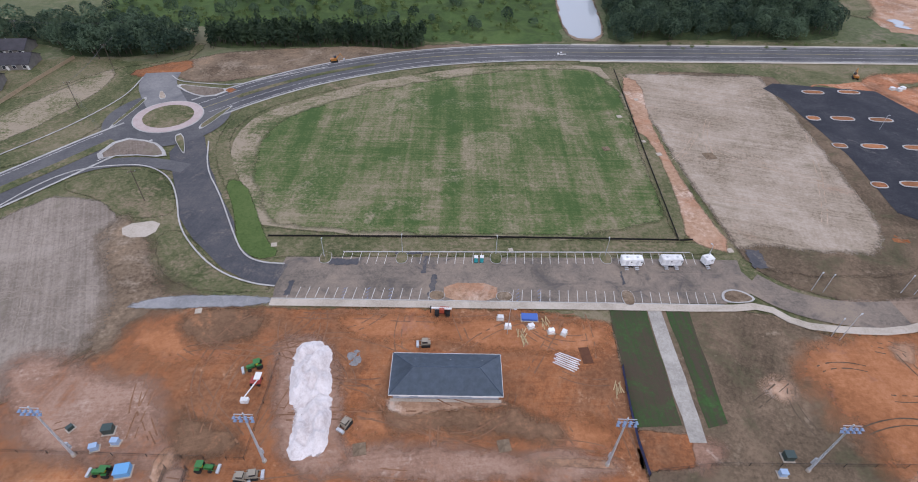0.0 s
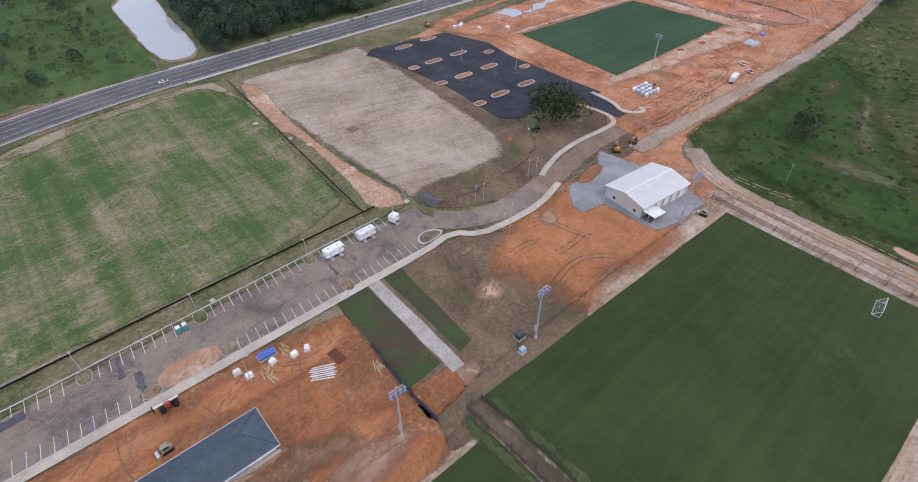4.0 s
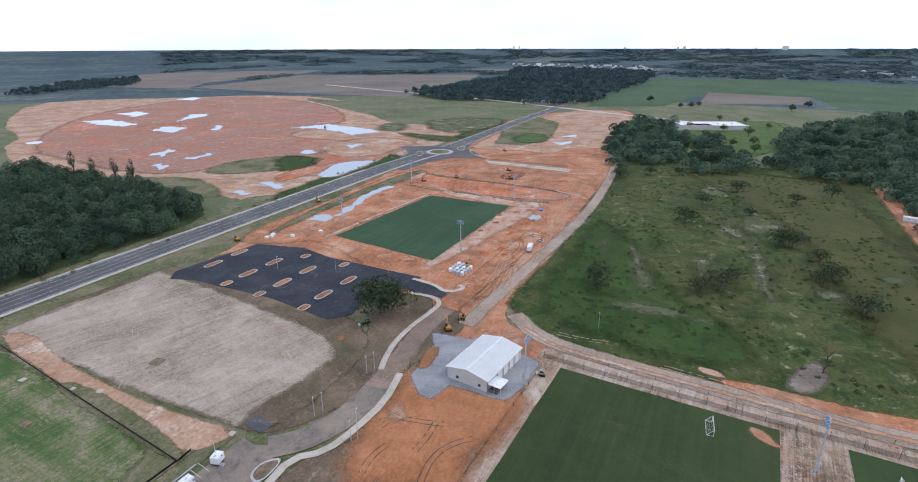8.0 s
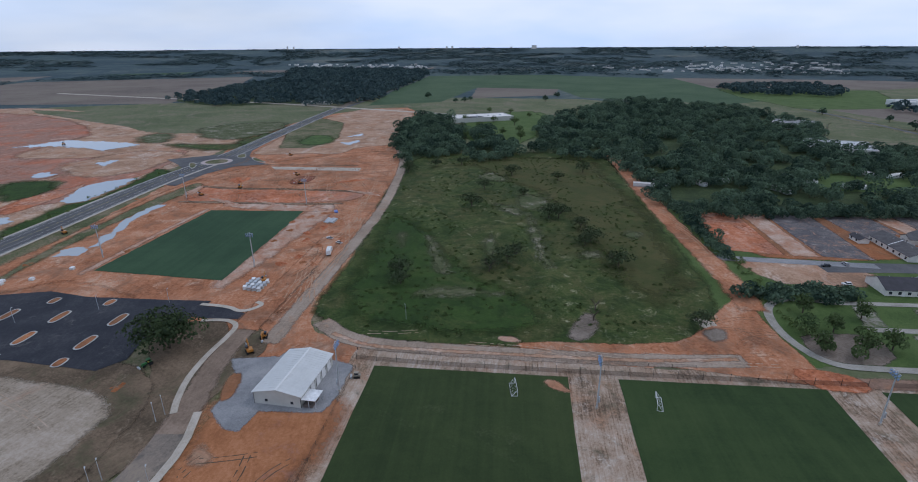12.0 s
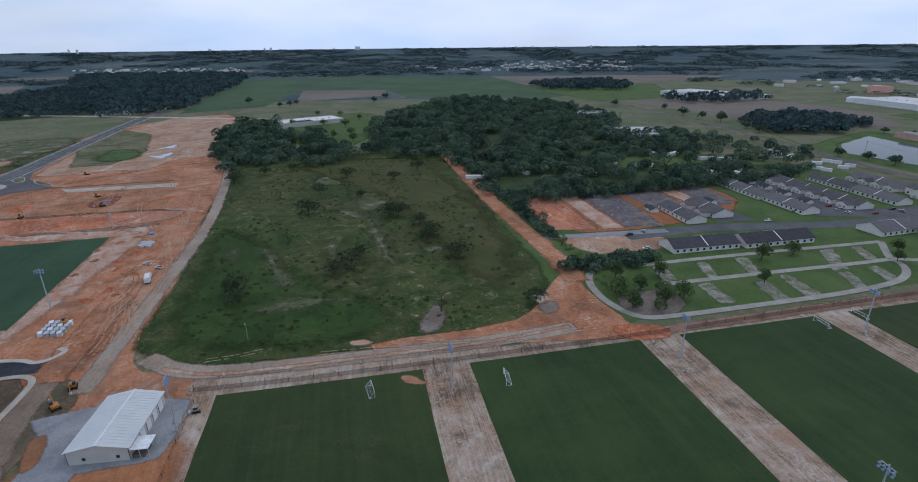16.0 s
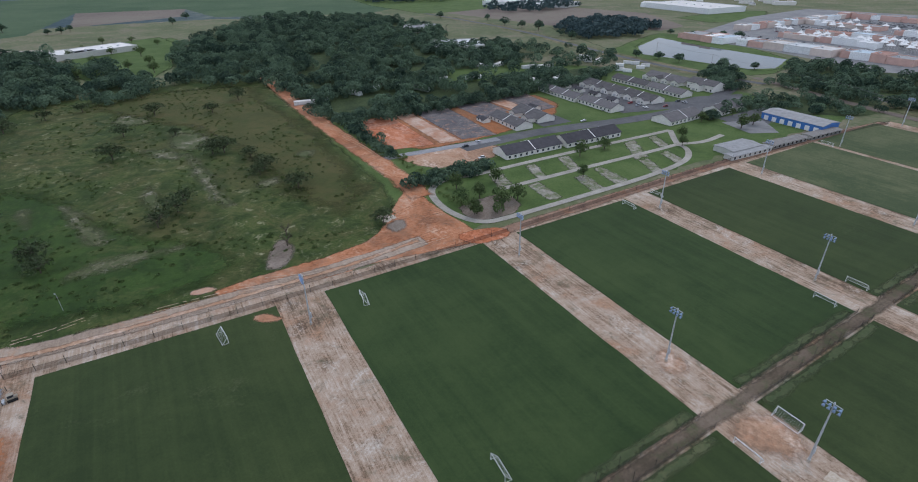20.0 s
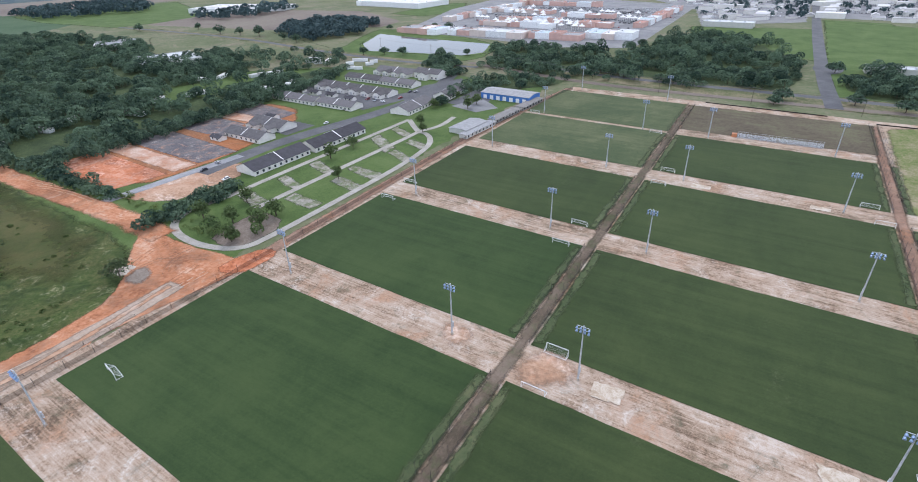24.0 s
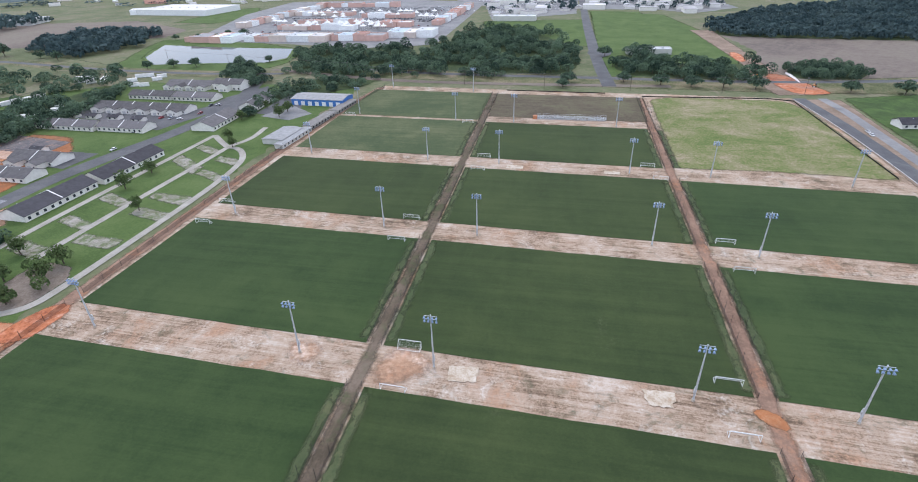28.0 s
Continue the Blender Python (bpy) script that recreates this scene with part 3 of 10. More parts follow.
def region(name, material, layer, pts, soft=0, step=6.0, wobble=0.6, label="", thick=0.0, reach=None):
    """A patch of ground: layer counts upward in steps of 2 cm, so that no two lie in one plane. reach: how far a loose edge frays."""
    if soft:
        pts = rounded(pts, soft)
    outline = pts
    if wobble:
        pts = wander(pts, step, wobble, seed=len(pts) + layer)
        if wobble >= 1:
            pts = wander(pts, step / 3, wobble * 0.3, seed=len(pts) + 2 * layer + 1)
    used[layer] = used.get(layer, 0) + 1
    z = 0.025 * layer + 0.0016 * used[layer] + thick
    patches.append((z, pts, min(p[0] for p in pts), max(p[0] for p in pts), min(p[1] for p in pts), max(p[1] for p in pts)))
    if reach is None and material in LOOSE and wobble >= 0.5 and not thick and layer > 3 and name not in ("tan_ground", "sandy_complex_ground", "mown_lawn", "field_margin"):
        far = math.hypot(sum(p[0] for p in pts) / len(pts), sum(p[1] for p in pts) / len(pts))
        reach = max(0.7 * wobble, 0.5, 0.004 * far)
    if reach:
        ob = loose_patch(name, material, z, outline, reach)
        return tagged(ob, label or name.replace("_", " "), "ground", kind="structure")
    cut = geometry.delaunay_2d_cdt([Vector(p) for p in pts], [], [list(range(len(pts)))], 1, 0.001)
    bm = bmesh.new()
    verts = [bm.verts.new((v.x, v.y, z)) for v in cut[0]]
    for tri in cut[2]:
        bm.faces.new([verts[i] for i in tri])
    if thick:
        ring = [bm.verts.new((x, y, h)) for h in (z, z - thick - 0.02) for x, y in pts]
        n = len(pts)
        for i in range(n):
            j = (i + 1) % n
            bm.faces.new((ring[i], ring[n + i], ring[n + j], ring[j]))
    ob = mesh_ob(name, bm, material)
    return tagged(ob, label or name.replace("_", " "), "ground", kind="structure")


def line_of(centre, width, shift=0.0):
    """The outline of a band that follows a centre line. width: one number, or one for each corner."""
    wide = width if isinstance(width, (list, tuple)) else [width] * len(centre)
    left, right = [], []
    for i, (x, y) in enumerate(centre):
        x0, y0 = centre[max(i - 1, 0)]
        x1, y1 = centre[min(i + 1, len(centre) - 1)]
        d = math.hypot(x1 - x0, y1 - y0)
        nx, ny = -(y1 - y0) / d, (x1 - x0) / d
        left.append((x + nx * (shift + wide[i] / 2), y + ny * (shift + wide[i] / 2)))
        right.append((x + nx * (shift - wide[i] / 2), y + ny * (shift - wide[i] / 2)))
    return left + right[::-1]


def band(name, material, layer, centre, width, shift=0.0, soft=2, label="", thick=0.0, wobble=0.0, reach=None):
    if soft:
        centre = rounded(centre, soft, False)
    if isinstance(width, (list, tuple)):
        width = width[0]
    return region(name, material, layer, line_of(centre, width, shift), 0, 8.0, wobble, label, thick, reach)


# ---- the ground sheet: level, and lifted to the horizon in the far distance ----
def land(d):
    """Height of the land at d metres from the middle."""
    return 0.0 if d < 3000 else max(0.0, 115.0 - d * (0.0523 - (d - 2200.0) * 0.00001752))


def ground_sheet():
    bm = bmesh.new()
    turns = 96
    rings = []
    for d in (300, 900, 1800, 2600, 3000, 3200, 3400, 3600, 3800, 4000, 4200, 4400, 4550, 4700, 4800):
        rings.append([bm.verts.new((d * math.cos(2 * math.pi * i / turns), d * math.sin(2 * math.pi * i / turns), land(d))) for i in range(turns)])
    bm.faces.new(rings[0])
    for a, b in zip(rings, rings[1:]):
        for i in range(turns):
            j = (i + 1) % turns
            bm.faces.new((a[i], b[i], b[j], a[j]))
    return tagged(mesh_ob("ground", bm, FAR_LAND), "wooded coastal plain reaching the horizon, tinted blue-green for haze", "ground", kind="structure")


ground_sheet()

# ---- the ground in large patches ----
# far land
region("meadow", MEADOW, 1, [(-700.0, -420.0), (-200.0, -460.0), (200.0, -470.0), (620.0, -520.0), (1200.0, -300.0), (1250.0, 400.0), (900.0, 1100.0), (400.0, 1500.0), (-300.0, 900.0), (-600.0, 300.0)], soft=1, wobble=3)
region("town_grass", MEADOW, 1, [(-700.0, -400.0), (1500.0, -260.0), (1700.0, -900.0), (1300.0, -1500.0), (300.0, -1700.0), (-400.0, -1600.0), (-800.0, -900.0)], wobble=0)
region("ground_dry_verge", ROUGH_GRASS, 2, [(-260.0, -20.0), (-90.0, 20.0), (190.0, 62.0), (230.0, 92.0), (620.0, 130.0), (640.0, 345.0), (300.0, 330.0), (0.0, 320.0), (-140.0, 262.0), (-230.0, 270.0), (-330.0, 160.0), (-320.0, 0.0)], soft=1, wobble=1.5)
region("construction_ground", SANDY, 3, [(287.7, 786.0), (343.6, 861.1), (381.3, 1022.9), (565.0, 1356.9), (693.7, 1331.3), (793.7, 1200.2), (930.3, 1102.5), (983.6, 931.3), (876.9, 711.9), (708.1, 551.6), (688.0, 447.1), (738.3, 352.7), (573.5, 338.1), (495.9, 346.4), (346.5, 324.3), (310.1, 329.7), (289.8, 348.2), (269.0, 350.8), (293.1, 468.4), (276.4, 523.6), (245.3, 533.1), (227.4, 566.0)], soft=1, wobble=2.0)
region("red_earth", FAR_CLAY, 4, [(424.5, 941.9), (568.7, 1078.6), (813.0, 1163.2), (917.0, 1026.7), (843.3, 776.0), (689.9, 585.8), (620.7, 573.6), (518.8, 564.9), (520.4, 482.5), (542.0, 442.3), (454.7, 422.7), (365.2, 469.4), (303.0, 474.5), (285.3, 559.5), (296.7, 659.8), (294.9, 719.3), (339.3, 820.1)], soft=1, wobble=4)
region("red_earth", FAR_CLAY, 5, [(339.8, 382.3), (473.9, 440.1), (531.8, 415.6), (597.0, 388.1), (507.5, 354.4), (429.0, 351.4), (371.9, 347.4)], soft=1, wobble=2)
region("rough_patch", ROUGH_GRASS, 5, [(322.1, 475.3), (402.5, 477.3), (439.5, 408.8), (392.5, 389.5), (329.6, 425.5)], soft=1, wobble=7, step=8)
region("rough_patch", ROUGH_GRASS, 5, [(265.7, 495.4), (311.0, 459.8), (278.3, 369.3), (258.9, 386.8)], soft=1, wobble=7, step=8)
region("meadow_patch", MEADOW, 3, [(954.2, 988.1), (911.7, 771.8), (932.6, 605.5), (993.7, 375.4), (850.5, 362.7), (721.5, 384.1), (730.7, 509.0), (738.2, 574.9)], soft=1, wobble=2)
region("fallow_field", FALLOW, 3, [(880.5, 2011.8), (1432.2, 2346.8), (2186.6, 2426.2), (2513.5, 2114.5), (1963.2, 1867.2), (1681.1, 1731.2), (1175.2, 1610.8), (988.5, 1435.0), (945.1, 1616.2)], wobble=3)
region("fallow_field", FALLOW, 3, [(1024.8, 1460.0), (1703.0, 1686.5), (2026.3, 1027.4), (1375.9, 772.3), (1065.4, 740.8), (1018.9, 1117.4)], wobble=3)
region("crop_field", CROP, 3, [(2568.3, 2437.8), (3007.5, 1689.3), (2181.5, 1414.1), (2085.1, 1614.2)], wobble=3)
region("fallow_field", FALLOW, 3, [(3474.2, 1497.3), (2930.2, 435.3), (2413.0, 449.7), (2253.1, 1265.4)], wobble=3)
region("crop_field", CROP, 3, [(1058.2, 303.8), (2087.5, 386.3), (2169.1, -147.3), (1479.0, -97.4), (1524.1, 122.0), (1135.0, 167.5)], wobble=2)
region("ploughed_field", FALLOW, 4, [(1524.1, 122.0), (1479.0, -97.4), (1298.8, -77.8), (1220.8, 111.9)], wobble=2)
region("crop_field", CROP, 4, [(1479.0, -97.4), (2152.1, -102.8), (1925.1, -522.7), (1197.0, -510.5), (1121.2, -409.2), (1245.0, -132.0)], wobble=2)
region("crop_field", LAWN, 4, [(1478.6, -504.2), (1452.3, -864.9), (1159.4, -739.9), (1041.1, -650.8), (1052.4, -502.7), (1279.7, -482.6)], wobble=2)
region("fallow_field", FALLOW, 4, [(1970.0, -512.6), (1874.5, -989.6), (1720.1, -1340.6), (1487.8, -906.2), (1528.3, -503.1)], wobble=2)
region("fallow_field", FALLOW, 4, [(1032.6, -547.3), (1098.7, -795.8), (798.9, -862.9), (621.6, -766.4), (605.2, -691.3), (743.5, -598.0)], wobble=2)
region("meadow_patch", MEADOW, 4, [(869.7, -461.7), (735.0, -580.1), (508.4, -504.0), (499.4, -375.2), (567.7, -295.4)], wobble=2)
region("crop_field", LAWN, 5, [(708.7, -843.9), (726.1, -1031.2), (686.8, -1074.3), (591.0, -929.5), (629.6, -835.9)], wobble=2)
region("green_field", LAWN, 4, [(172.7, -880.8), (15.9, -901.5), (2.5, -661.4), (92.5, -719.6), (142.9, -742.2)], wobble=2)
region("green_field", LAWN, 4, [(13.4, -1011.7), (-67.5, -996.1), (-89.3, -858.1), (-77.2, -681.0), (-7.9, -647.5)], wobble=2)
region("green_field", LAWN, 4, [(11.2, -999.1), (-100.6, -962.5), (-135.3, -787.5), (-140.3, -602.5), (-120.4, -503.4), (-16.3, -480.2), (-2.9, -653.7)], wobble=2)
region("bare_field", FALLOW, 5, [(-148.0, -778.7), (-360.7, -749.2), (-256.1, -510.5), (-191.0, -502.2), (-144.2, -527.6), (-167.3, -651.0)], wobble=2)
region("mown_lawn", LAWN, 4, [(190.0, -62.0), (600.0, -110.0), (560.0, -330.0), (420.0, -440.0), (200.0, -450.0)], wobble=2)
region("lawn_by_trees", LAWN, 5, [(818.5, 47.1), (924.5, 3.0), (987.6, -48.0), (751.1, -34.9), (664.5, -8.3), (716.3, 29.7)], soft=1, wobble=2)
# the building site and its roads
region("tan_ground", SITE_EARTH, 6, [(483.2, 314.4), (729.9, 368.4), (996.8, 306.5), (1038.8, 186.7), (606.6, 119.8), (555.4, 117.6), (392.9, 106.5), (229.2, 87.9), (206.9, 90.4), (193.4, 81.5), (190.7, 56.8), (196.4, 4.5), (199.2, -35.7), (202.1, -59.4), (183.9, -56.2), (182.1, -37.4), (178.5, 22.1), (183.7, 60.5), (164.9, 61.7), (165.0, 94.4), (180.0, 127.6), (213.6, 231.1), (193.4, 267.9), (156.2, 257.3), (225.3, 274.4)], soft=1, wobble=1.5)
region("rough_patch", ROUGH_GRASS, 8, [(736.4, 327.8), (865.5, 327.5), (812.8, 271.7), (674.5, 234.9), (603.8, 245.5), (598.8, 281.2)], wobble=5, step=5)
region("red_earth", SITE_EARTH, 7, [(374.8, 294.5), (463.6, 287.4), (540.2, 242.7), (596.5, 159.7), (582.3, 117.6), (392.9, 106.5), (285.6, 99.7), (209.6, 97.7), (211.1, 121.0), (209.9, 167.2), (238.9, 226.5), (210.4, 257.3), (214.1, 283.1), (304.3, 285.9)], soft=1, wobble=1.5)
region("brown_yard", DARK_EARTH, 8, [(132.5, 166.6), (142.6, 156.8), (142.7, 126.5), (167.1, 122.9), (198.3, 121.0), (199.4, 110.8), (186.5, 96.9), (161.9, 101.3), (145.2, 102.7), (121.4, 101.3), (112.9, 109.7), (109.4, 142.7)], soft=1, wobble=1.2)
region("brown_yard", DARK_EARTH, 8, [(92.7, 126.3), (143.3, 129.4), (154.9, 128.0), (185.2, 152.4), (199.5, 147.7), (201.0, 118.3), (153.7, 113.5), (123.2, 106.6), (98.9, 116.7)], soft=1, wobble=1.2)
region("dry_margin", DARK_EARTH, 8, [(84.0, 274.0), (163.0, 276.0), (167.0, 262.0), (163.0, 215.0), (166.0, 165.0), (168.0, 146.0), (152.0, 122.0), (100.0, 119.0), (91.0, 131.0)], soft=1, wobble=1.2)
region("dry_turf", TAN, 9, [(84.5, 270.0), (156.5, 272.5), (156.0, 240.0), (154.0, 200.0), (151.0, 165.0), (148.5, 145.0), (138.0, 131.0), (103.5, 134.0), (93.0, 132.5), (88.0, 190.0)], wobble=1.2, reach=2.5)
region("clay_bank", SANDY, 10, [(80.7, 268.7), (91.2, 260.2), (85.3, 222.8), (85.3, 184.4), (87.3, 156.6), (91.8, 128.9), (79.3, 133.2), (75.7, 144.6), (76.5, 189.4)], soft=1, wobble=0.8)
region("grassy_bank", ROUGH_GRASS, 10, [(74.8, 211.7), (81.8, 201.4), (81.1, 165.1), (78.6, 143.0), (76.5, 134.8), (73.3, 135.5), (73.5, 154.9)], soft=1, wobble=0.6)
region("field_margin", MARGIN, 8, [(-63.9, 130.8), (74.9, 134.8), (81.0, 276.8), (49.7, 280.4), (1.8, 271.7), (-42.5, 252.8), (-68.2, 234.3), (-92.2, 212.1), (-95.8, 193.7), (-92.3, 176.5), (-77.7, 151.9)], soft=1, wobble=0.6)
region("striped_field", STRIPED, 9, [(-61.7, 133.1), (72.7, 136.2), (73.8, 174.3), (78.8, 273.6), (33.2, 273.6), (-21.7, 252.4), (-54.0, 233.6), (-77.0, 214.3), (-84.5, 195.5), (-81.0, 168.9), (-69.9, 147.1)], soft=1, wobble=0.8, step=3)
region("verge", ROUGH_GRASS, 7, [(-73.6, 125.1), (-63.1, 118.7), (-52.7, 121.1), (90.7, 128.4), (89.1, 132.0), (74.9, 134.8), (-62.9, 130.6), (-74.0, 146.9), (-87.6, 168.5), (-99.1, 194.5), (-93.3, 215.9), (-66.3, 238.9), (-28.3, 258.9), (1.8, 274.8), (79.0, 282.9), (79.8, 287.0), (1.8, 277.9), (-58.0, 256.5), (-95.1, 230.4), (-102.8, 212.4), (-101.7, 184.8), (-91.7, 164.2), (-77.9, 143.3)], soft=1, wobble=0.5)
region("green_verge", LAWN, 8, [(-89.5, 162.4), (-80.4, 160.3), (-70.4, 142.1), (-63.3, 128.5), (-56.4, 121.2), (-63.1, 118.7), (-71.5, 123.8), (-77.4, 140.1)], soft=1, wobble=0.5)
region("grey_plough", PLOUGH_FIELD, 5, [(-154.7, 134.2), (-145.3, 148.0), (-125.3, 145.7), (-107.8, 129.1), (-99.3, 115.6), (-93.8, 98.9), (-94.8, 85.3), (-104.3, 73.1), (-108.5, 66.4), (-162.9, 79.5), (-199.3, 118.6)], wobble=1.8, step=3)
region("green_mound", ROUGH_GRASS, 6, [(-148.5, 153.2), (-135.8, 165.5), (-116.2, 166.7), (-103.3, 152.2), (-98.2, 140.5), (-106.6, 136.8), (-117.1, 137.9), (-128.2, 147.3)], soft=1, wobble=1.0)
region("green_mound", ROUGH_GRASS, 6, [(-100.0, 131.0), (-90.5, 131.5), (-79.9, 119.2), (-67.3, 109.5), (-55.3, 107.6), (-55.4, 105.2), (-69.0, 104.6), (-83.6, 106.3), (-94.0, 115.8)], soft=1, wobble=1.0)
region("west_verge", ROUGH_GRASS, 5, [(-204.4, 146.3), (-249.3, 199.2), (-198.5, 222.5), (-182.3, 253.4), (-148.1, 271.3), (-153.2, 291.6), (-143.6, 292.5), (-147.9, 256.2), (-160.2, 241.4), (-153.3, 203.4), (-159.7, 175.7), (-174.4, 163.1)], soft=1, wobble=1.0)
region("red_site", CLAY, 7, [(-107.5, 64.9), (-103.8, 72.2), (-94.3, 84.3), (-91.4, 95.7), (-80.2, 98.4), (-52.8, 99.2), (44.4, 102.9), (43.9, 82.6), (44.4, 54.1), (41.8, 43.6), (-124.4, 38.3), (-139.9, 54.9)], soft=1, wobble=1.5)
region("orange_clay", ORANGE, 8, [(-89.3, 88.3), (-78.2, 93.9), (-57.9, 91.7), (-56.1, 83.9), (-68.7, 78.7), (-82.8, 80.0)], soft=1, wobble=2, reach=5.0)
region("orange_clay", ORANGE, 8, [(-34.1, 98.1), (-3.2, 97.3), (41.9, 98.7), (41.5, 88.0), (13.0, 86.8), (-15.8, 90.5), (-28.3, 89.0)], soft=1, wobble=2, reach=4.0)
region("orange_clay", ORANGE, 8, [(-26.0, 67.8), (-2.1, 70.4), (37.5, 67.1), (38.8, 59.9), (11.8, 58.9), (-9.8, 60.7), (-23.5, 61.9)], soft=1, wobble=2, reach=5.0)
region("pale_dirt", PINK_DIRT, 8, [(-113.2, 77.8), (-99.6, 80.2), (-87.9, 75.3), (-75.5, 74.1), (-65.1, 60.4), (-59.5, 50.4), (-75.4, 51.8), (-91.3, 52.5), (-106.0, 64.8)], soft=1, wobble=2, reach=6.0)
region("pale_dirt", PINK_DIRT, 8, [(-24.1, 57.6), (-7.0, 59.6), (14.5, 58.3), (34.7, 59.7), (41.2, 55.8), (34.7, 52.7), (-8.9, 51.2), (-24.3, 51.6)], soft=1, wobble=2, reach=3.0)
region("pale_dirt", PINK_DIRT, 8, [(-48.2, 86.1), (-44.3, 89.3), (-34.8, 89.7), (-28.6, 77.7), (-25.7, 58.9), (-23.3, 53.6), (-37.1, 51.8), (-43.5, 67.2)], soft=1, wobble=2, reach=3.0)
region("brown_clay", BROWN_CLAY, 9, [(-66.3, 66.3), (-58.3, 63.6), (-49.1, 60.9), (-46.2, 56.1), (-55.8, 53.8), (-62.0, 56.2)], soft=1, wobble=2, reach=4.0)
region("brown_clay", BROWN_CLAY, 9, [(-19.2, 69.7), (12.3, 70.6), (28.6, 63.8), (21.4, 60.6), (-1.8, 63.4), (-16.9, 63.6)], soft=1, wobble=2, reach=4.0)
region("brown_clay", BROWN_CLAY, 9, [(-78.2, 93.9), (-68.1, 99.9), (-53.0, 97.2), (-53.7, 88.9), (-61.4, 83.7), (-71.3, 85.2)], soft=1, wobble=2, reach=4.0)
region("brown_earth", BROWN, 7, [(-117.3, 125.4), (-115.6, 140.9), (-102.9, 129.1), (-92.7, 113.1), (-76.4, 101.7), (-67.3, 99.9), (-88.3, 94.6), (-91.1, 84.3), (-94.2, 78.6), (-99.2, 73.1), (-100.9, 74.8), (-95.7, 84.1), (-100.0, 102.9)], soft=1, wobble=2, reach=5.0)
region("pale_scrape", SANDY, 9, [(15.0, 56.3), (22.4, 57.5), (33.0, 57.6), (31.7, 55.9), (20.8, 55.3)], soft=1, wobble=2, reach=1.5)
region("pale_scrape", SANDY, 9, [(-64.1, 52.2), (-64.3, 56.8), (-62.3, 56.2), (-61.3, 52.3), (-62.0, 50.3)], soft=1, wobble=2, reach=1.2)
region("pale_scrape", SANDY, 10, [(79.1, 79.4), (83.0, 81.3), (87.6, 79.8), (84.1, 73.7), (80.4, 75.2)], soft=1, wobble=2, reach=3.0)
region("pale_dirt", PINK_DIRT, 9, [(44.7, 62.2), (55.9, 63.1), (66.1, 60.8), (56.3, 55.7), (44.5, 56.0)], soft=1, wobble=2, reach=3.0)
region("pale_gravel", SANDY, 9, [(119.8, 93.3), (128.9, 94.7), (124.1, 86.7), (119.5, 87.4)], soft=1, wobble=2, reach=2.0)
region("sandy_track", SANDY, 8, [(-66.1, 53.5), (-64.0, 57.7), (-61.8, 57.0), (-61.7, 52.3), (-58.8, 48.6), (-64.4, 48.4)], soft=2, wobble=0.6)
region("pale_smear", SANDY, 8, [(15.0, 56.4), (27.8, 57.9), (38.2, 56.9), (36.6, 55.4), (24.8, 55.6)], soft=2, wobble=0.6)
region("bare_brown", DARK_EARTH, 7, [(44.3, 102.5), (89.9, 105.5), (105.3, 94.9), (127.6, 91.8), (98.2, 45.5), (40.3, 43.6), (44.4, 54.1), (43.9, 82.6)], soft=1, wobble=1.0)
region("red_site", ORANGE, 8, [(93.4, 89.6), (113.1, 95.1), (142.7, 99.6), (155.6, 98.6), (152.7, 87.6), (147.3, 79.0), (154.0, 62.6), (153.5, 57.8), (141.3, 55.4), (113.9, 57.0), (102.0, 57.3), (100.3, 65.0), (93.6, 73.0)], soft=1, wobble=4, step=3, reach=7.0)
region("turf_strip", SOD, 9, [(44.5, 102.7), (55.3, 103.2), (55.0, 66.7), (43.5, 65.7)], wobble=0.3)
region("turf_strip", SOD, 9, [(61.0, 103.5), (67.9, 103.8), (66.3, 67.6), (61.2, 66.2)], wobble=0.3)
region("gravel_walk", PATH_GRAVEL, 10, [(55.6, 103.2), (59.6, 103.4), (59.9, 80.5), (59.5, 62.4), (55.5, 62.4), (55.5, 81.3)], wobble=0.25)
region("brown_corner", CLAY, 9, [(43.6, 65.2), (56.4, 64.2), (55.3, 56.4), (43.9, 55.2)], wobble=0.5)
region("gravel_apron", GRAVEL, 9, [(-93.0, 98.9), (-83.7, 102.7), (-54.1, 103.7), (-53.1, 100.3), (-79.9, 97.7), (-93.7, 97.1)], soft=1, wobble=0.6)
region("pale_gravel", CONCRETE, 10, [(-113.2, 133.3), (-101.0, 136.8), (-100.2, 128.0), (-109.5, 126.7)], soft=1, wobble=0.4)
# roads
region("parking_lot", ASPHALT, 12, [(-54.4, 120.5), (49.6, 125.2), (90.4, 126.1), (89.8, 120.9), (93.2, 113.4), (80.0, 106.8), (-53.6, 101.8), (-54.4, 107.7), (-55.1, 116.4)], wobble=0)
band("access_drive", ASPHALT, 13, [(91.0, 116.2), (98.5, 109.1), (108.5, 105.3), (120.2, 104.0), (131.2, 105.2)], width=10)
region("black_parking", BLACKTOP, 12, [(153.3, 257.9), (161.0, 264.4), (211.8, 258.9), (220.5, 228.4), (216.7, 206.3), (217.5, 173.0), (218.8, 143.2), (202.6, 143.2), (180.1, 151.2), (168.5, 148.5), (160.1, 154.9), (163.1, 195.0), (158.3, 245.8)], wobble=0.3)
region("black_lane", BLACKTOP, 13, [(213.3, 149.2), (213.0, 131.0), (209.5, 126.0), (208.5, 119.0), (203.0, 118.0), (203.0, 125.6), (202.5, 142.5)], wobble=0.2)
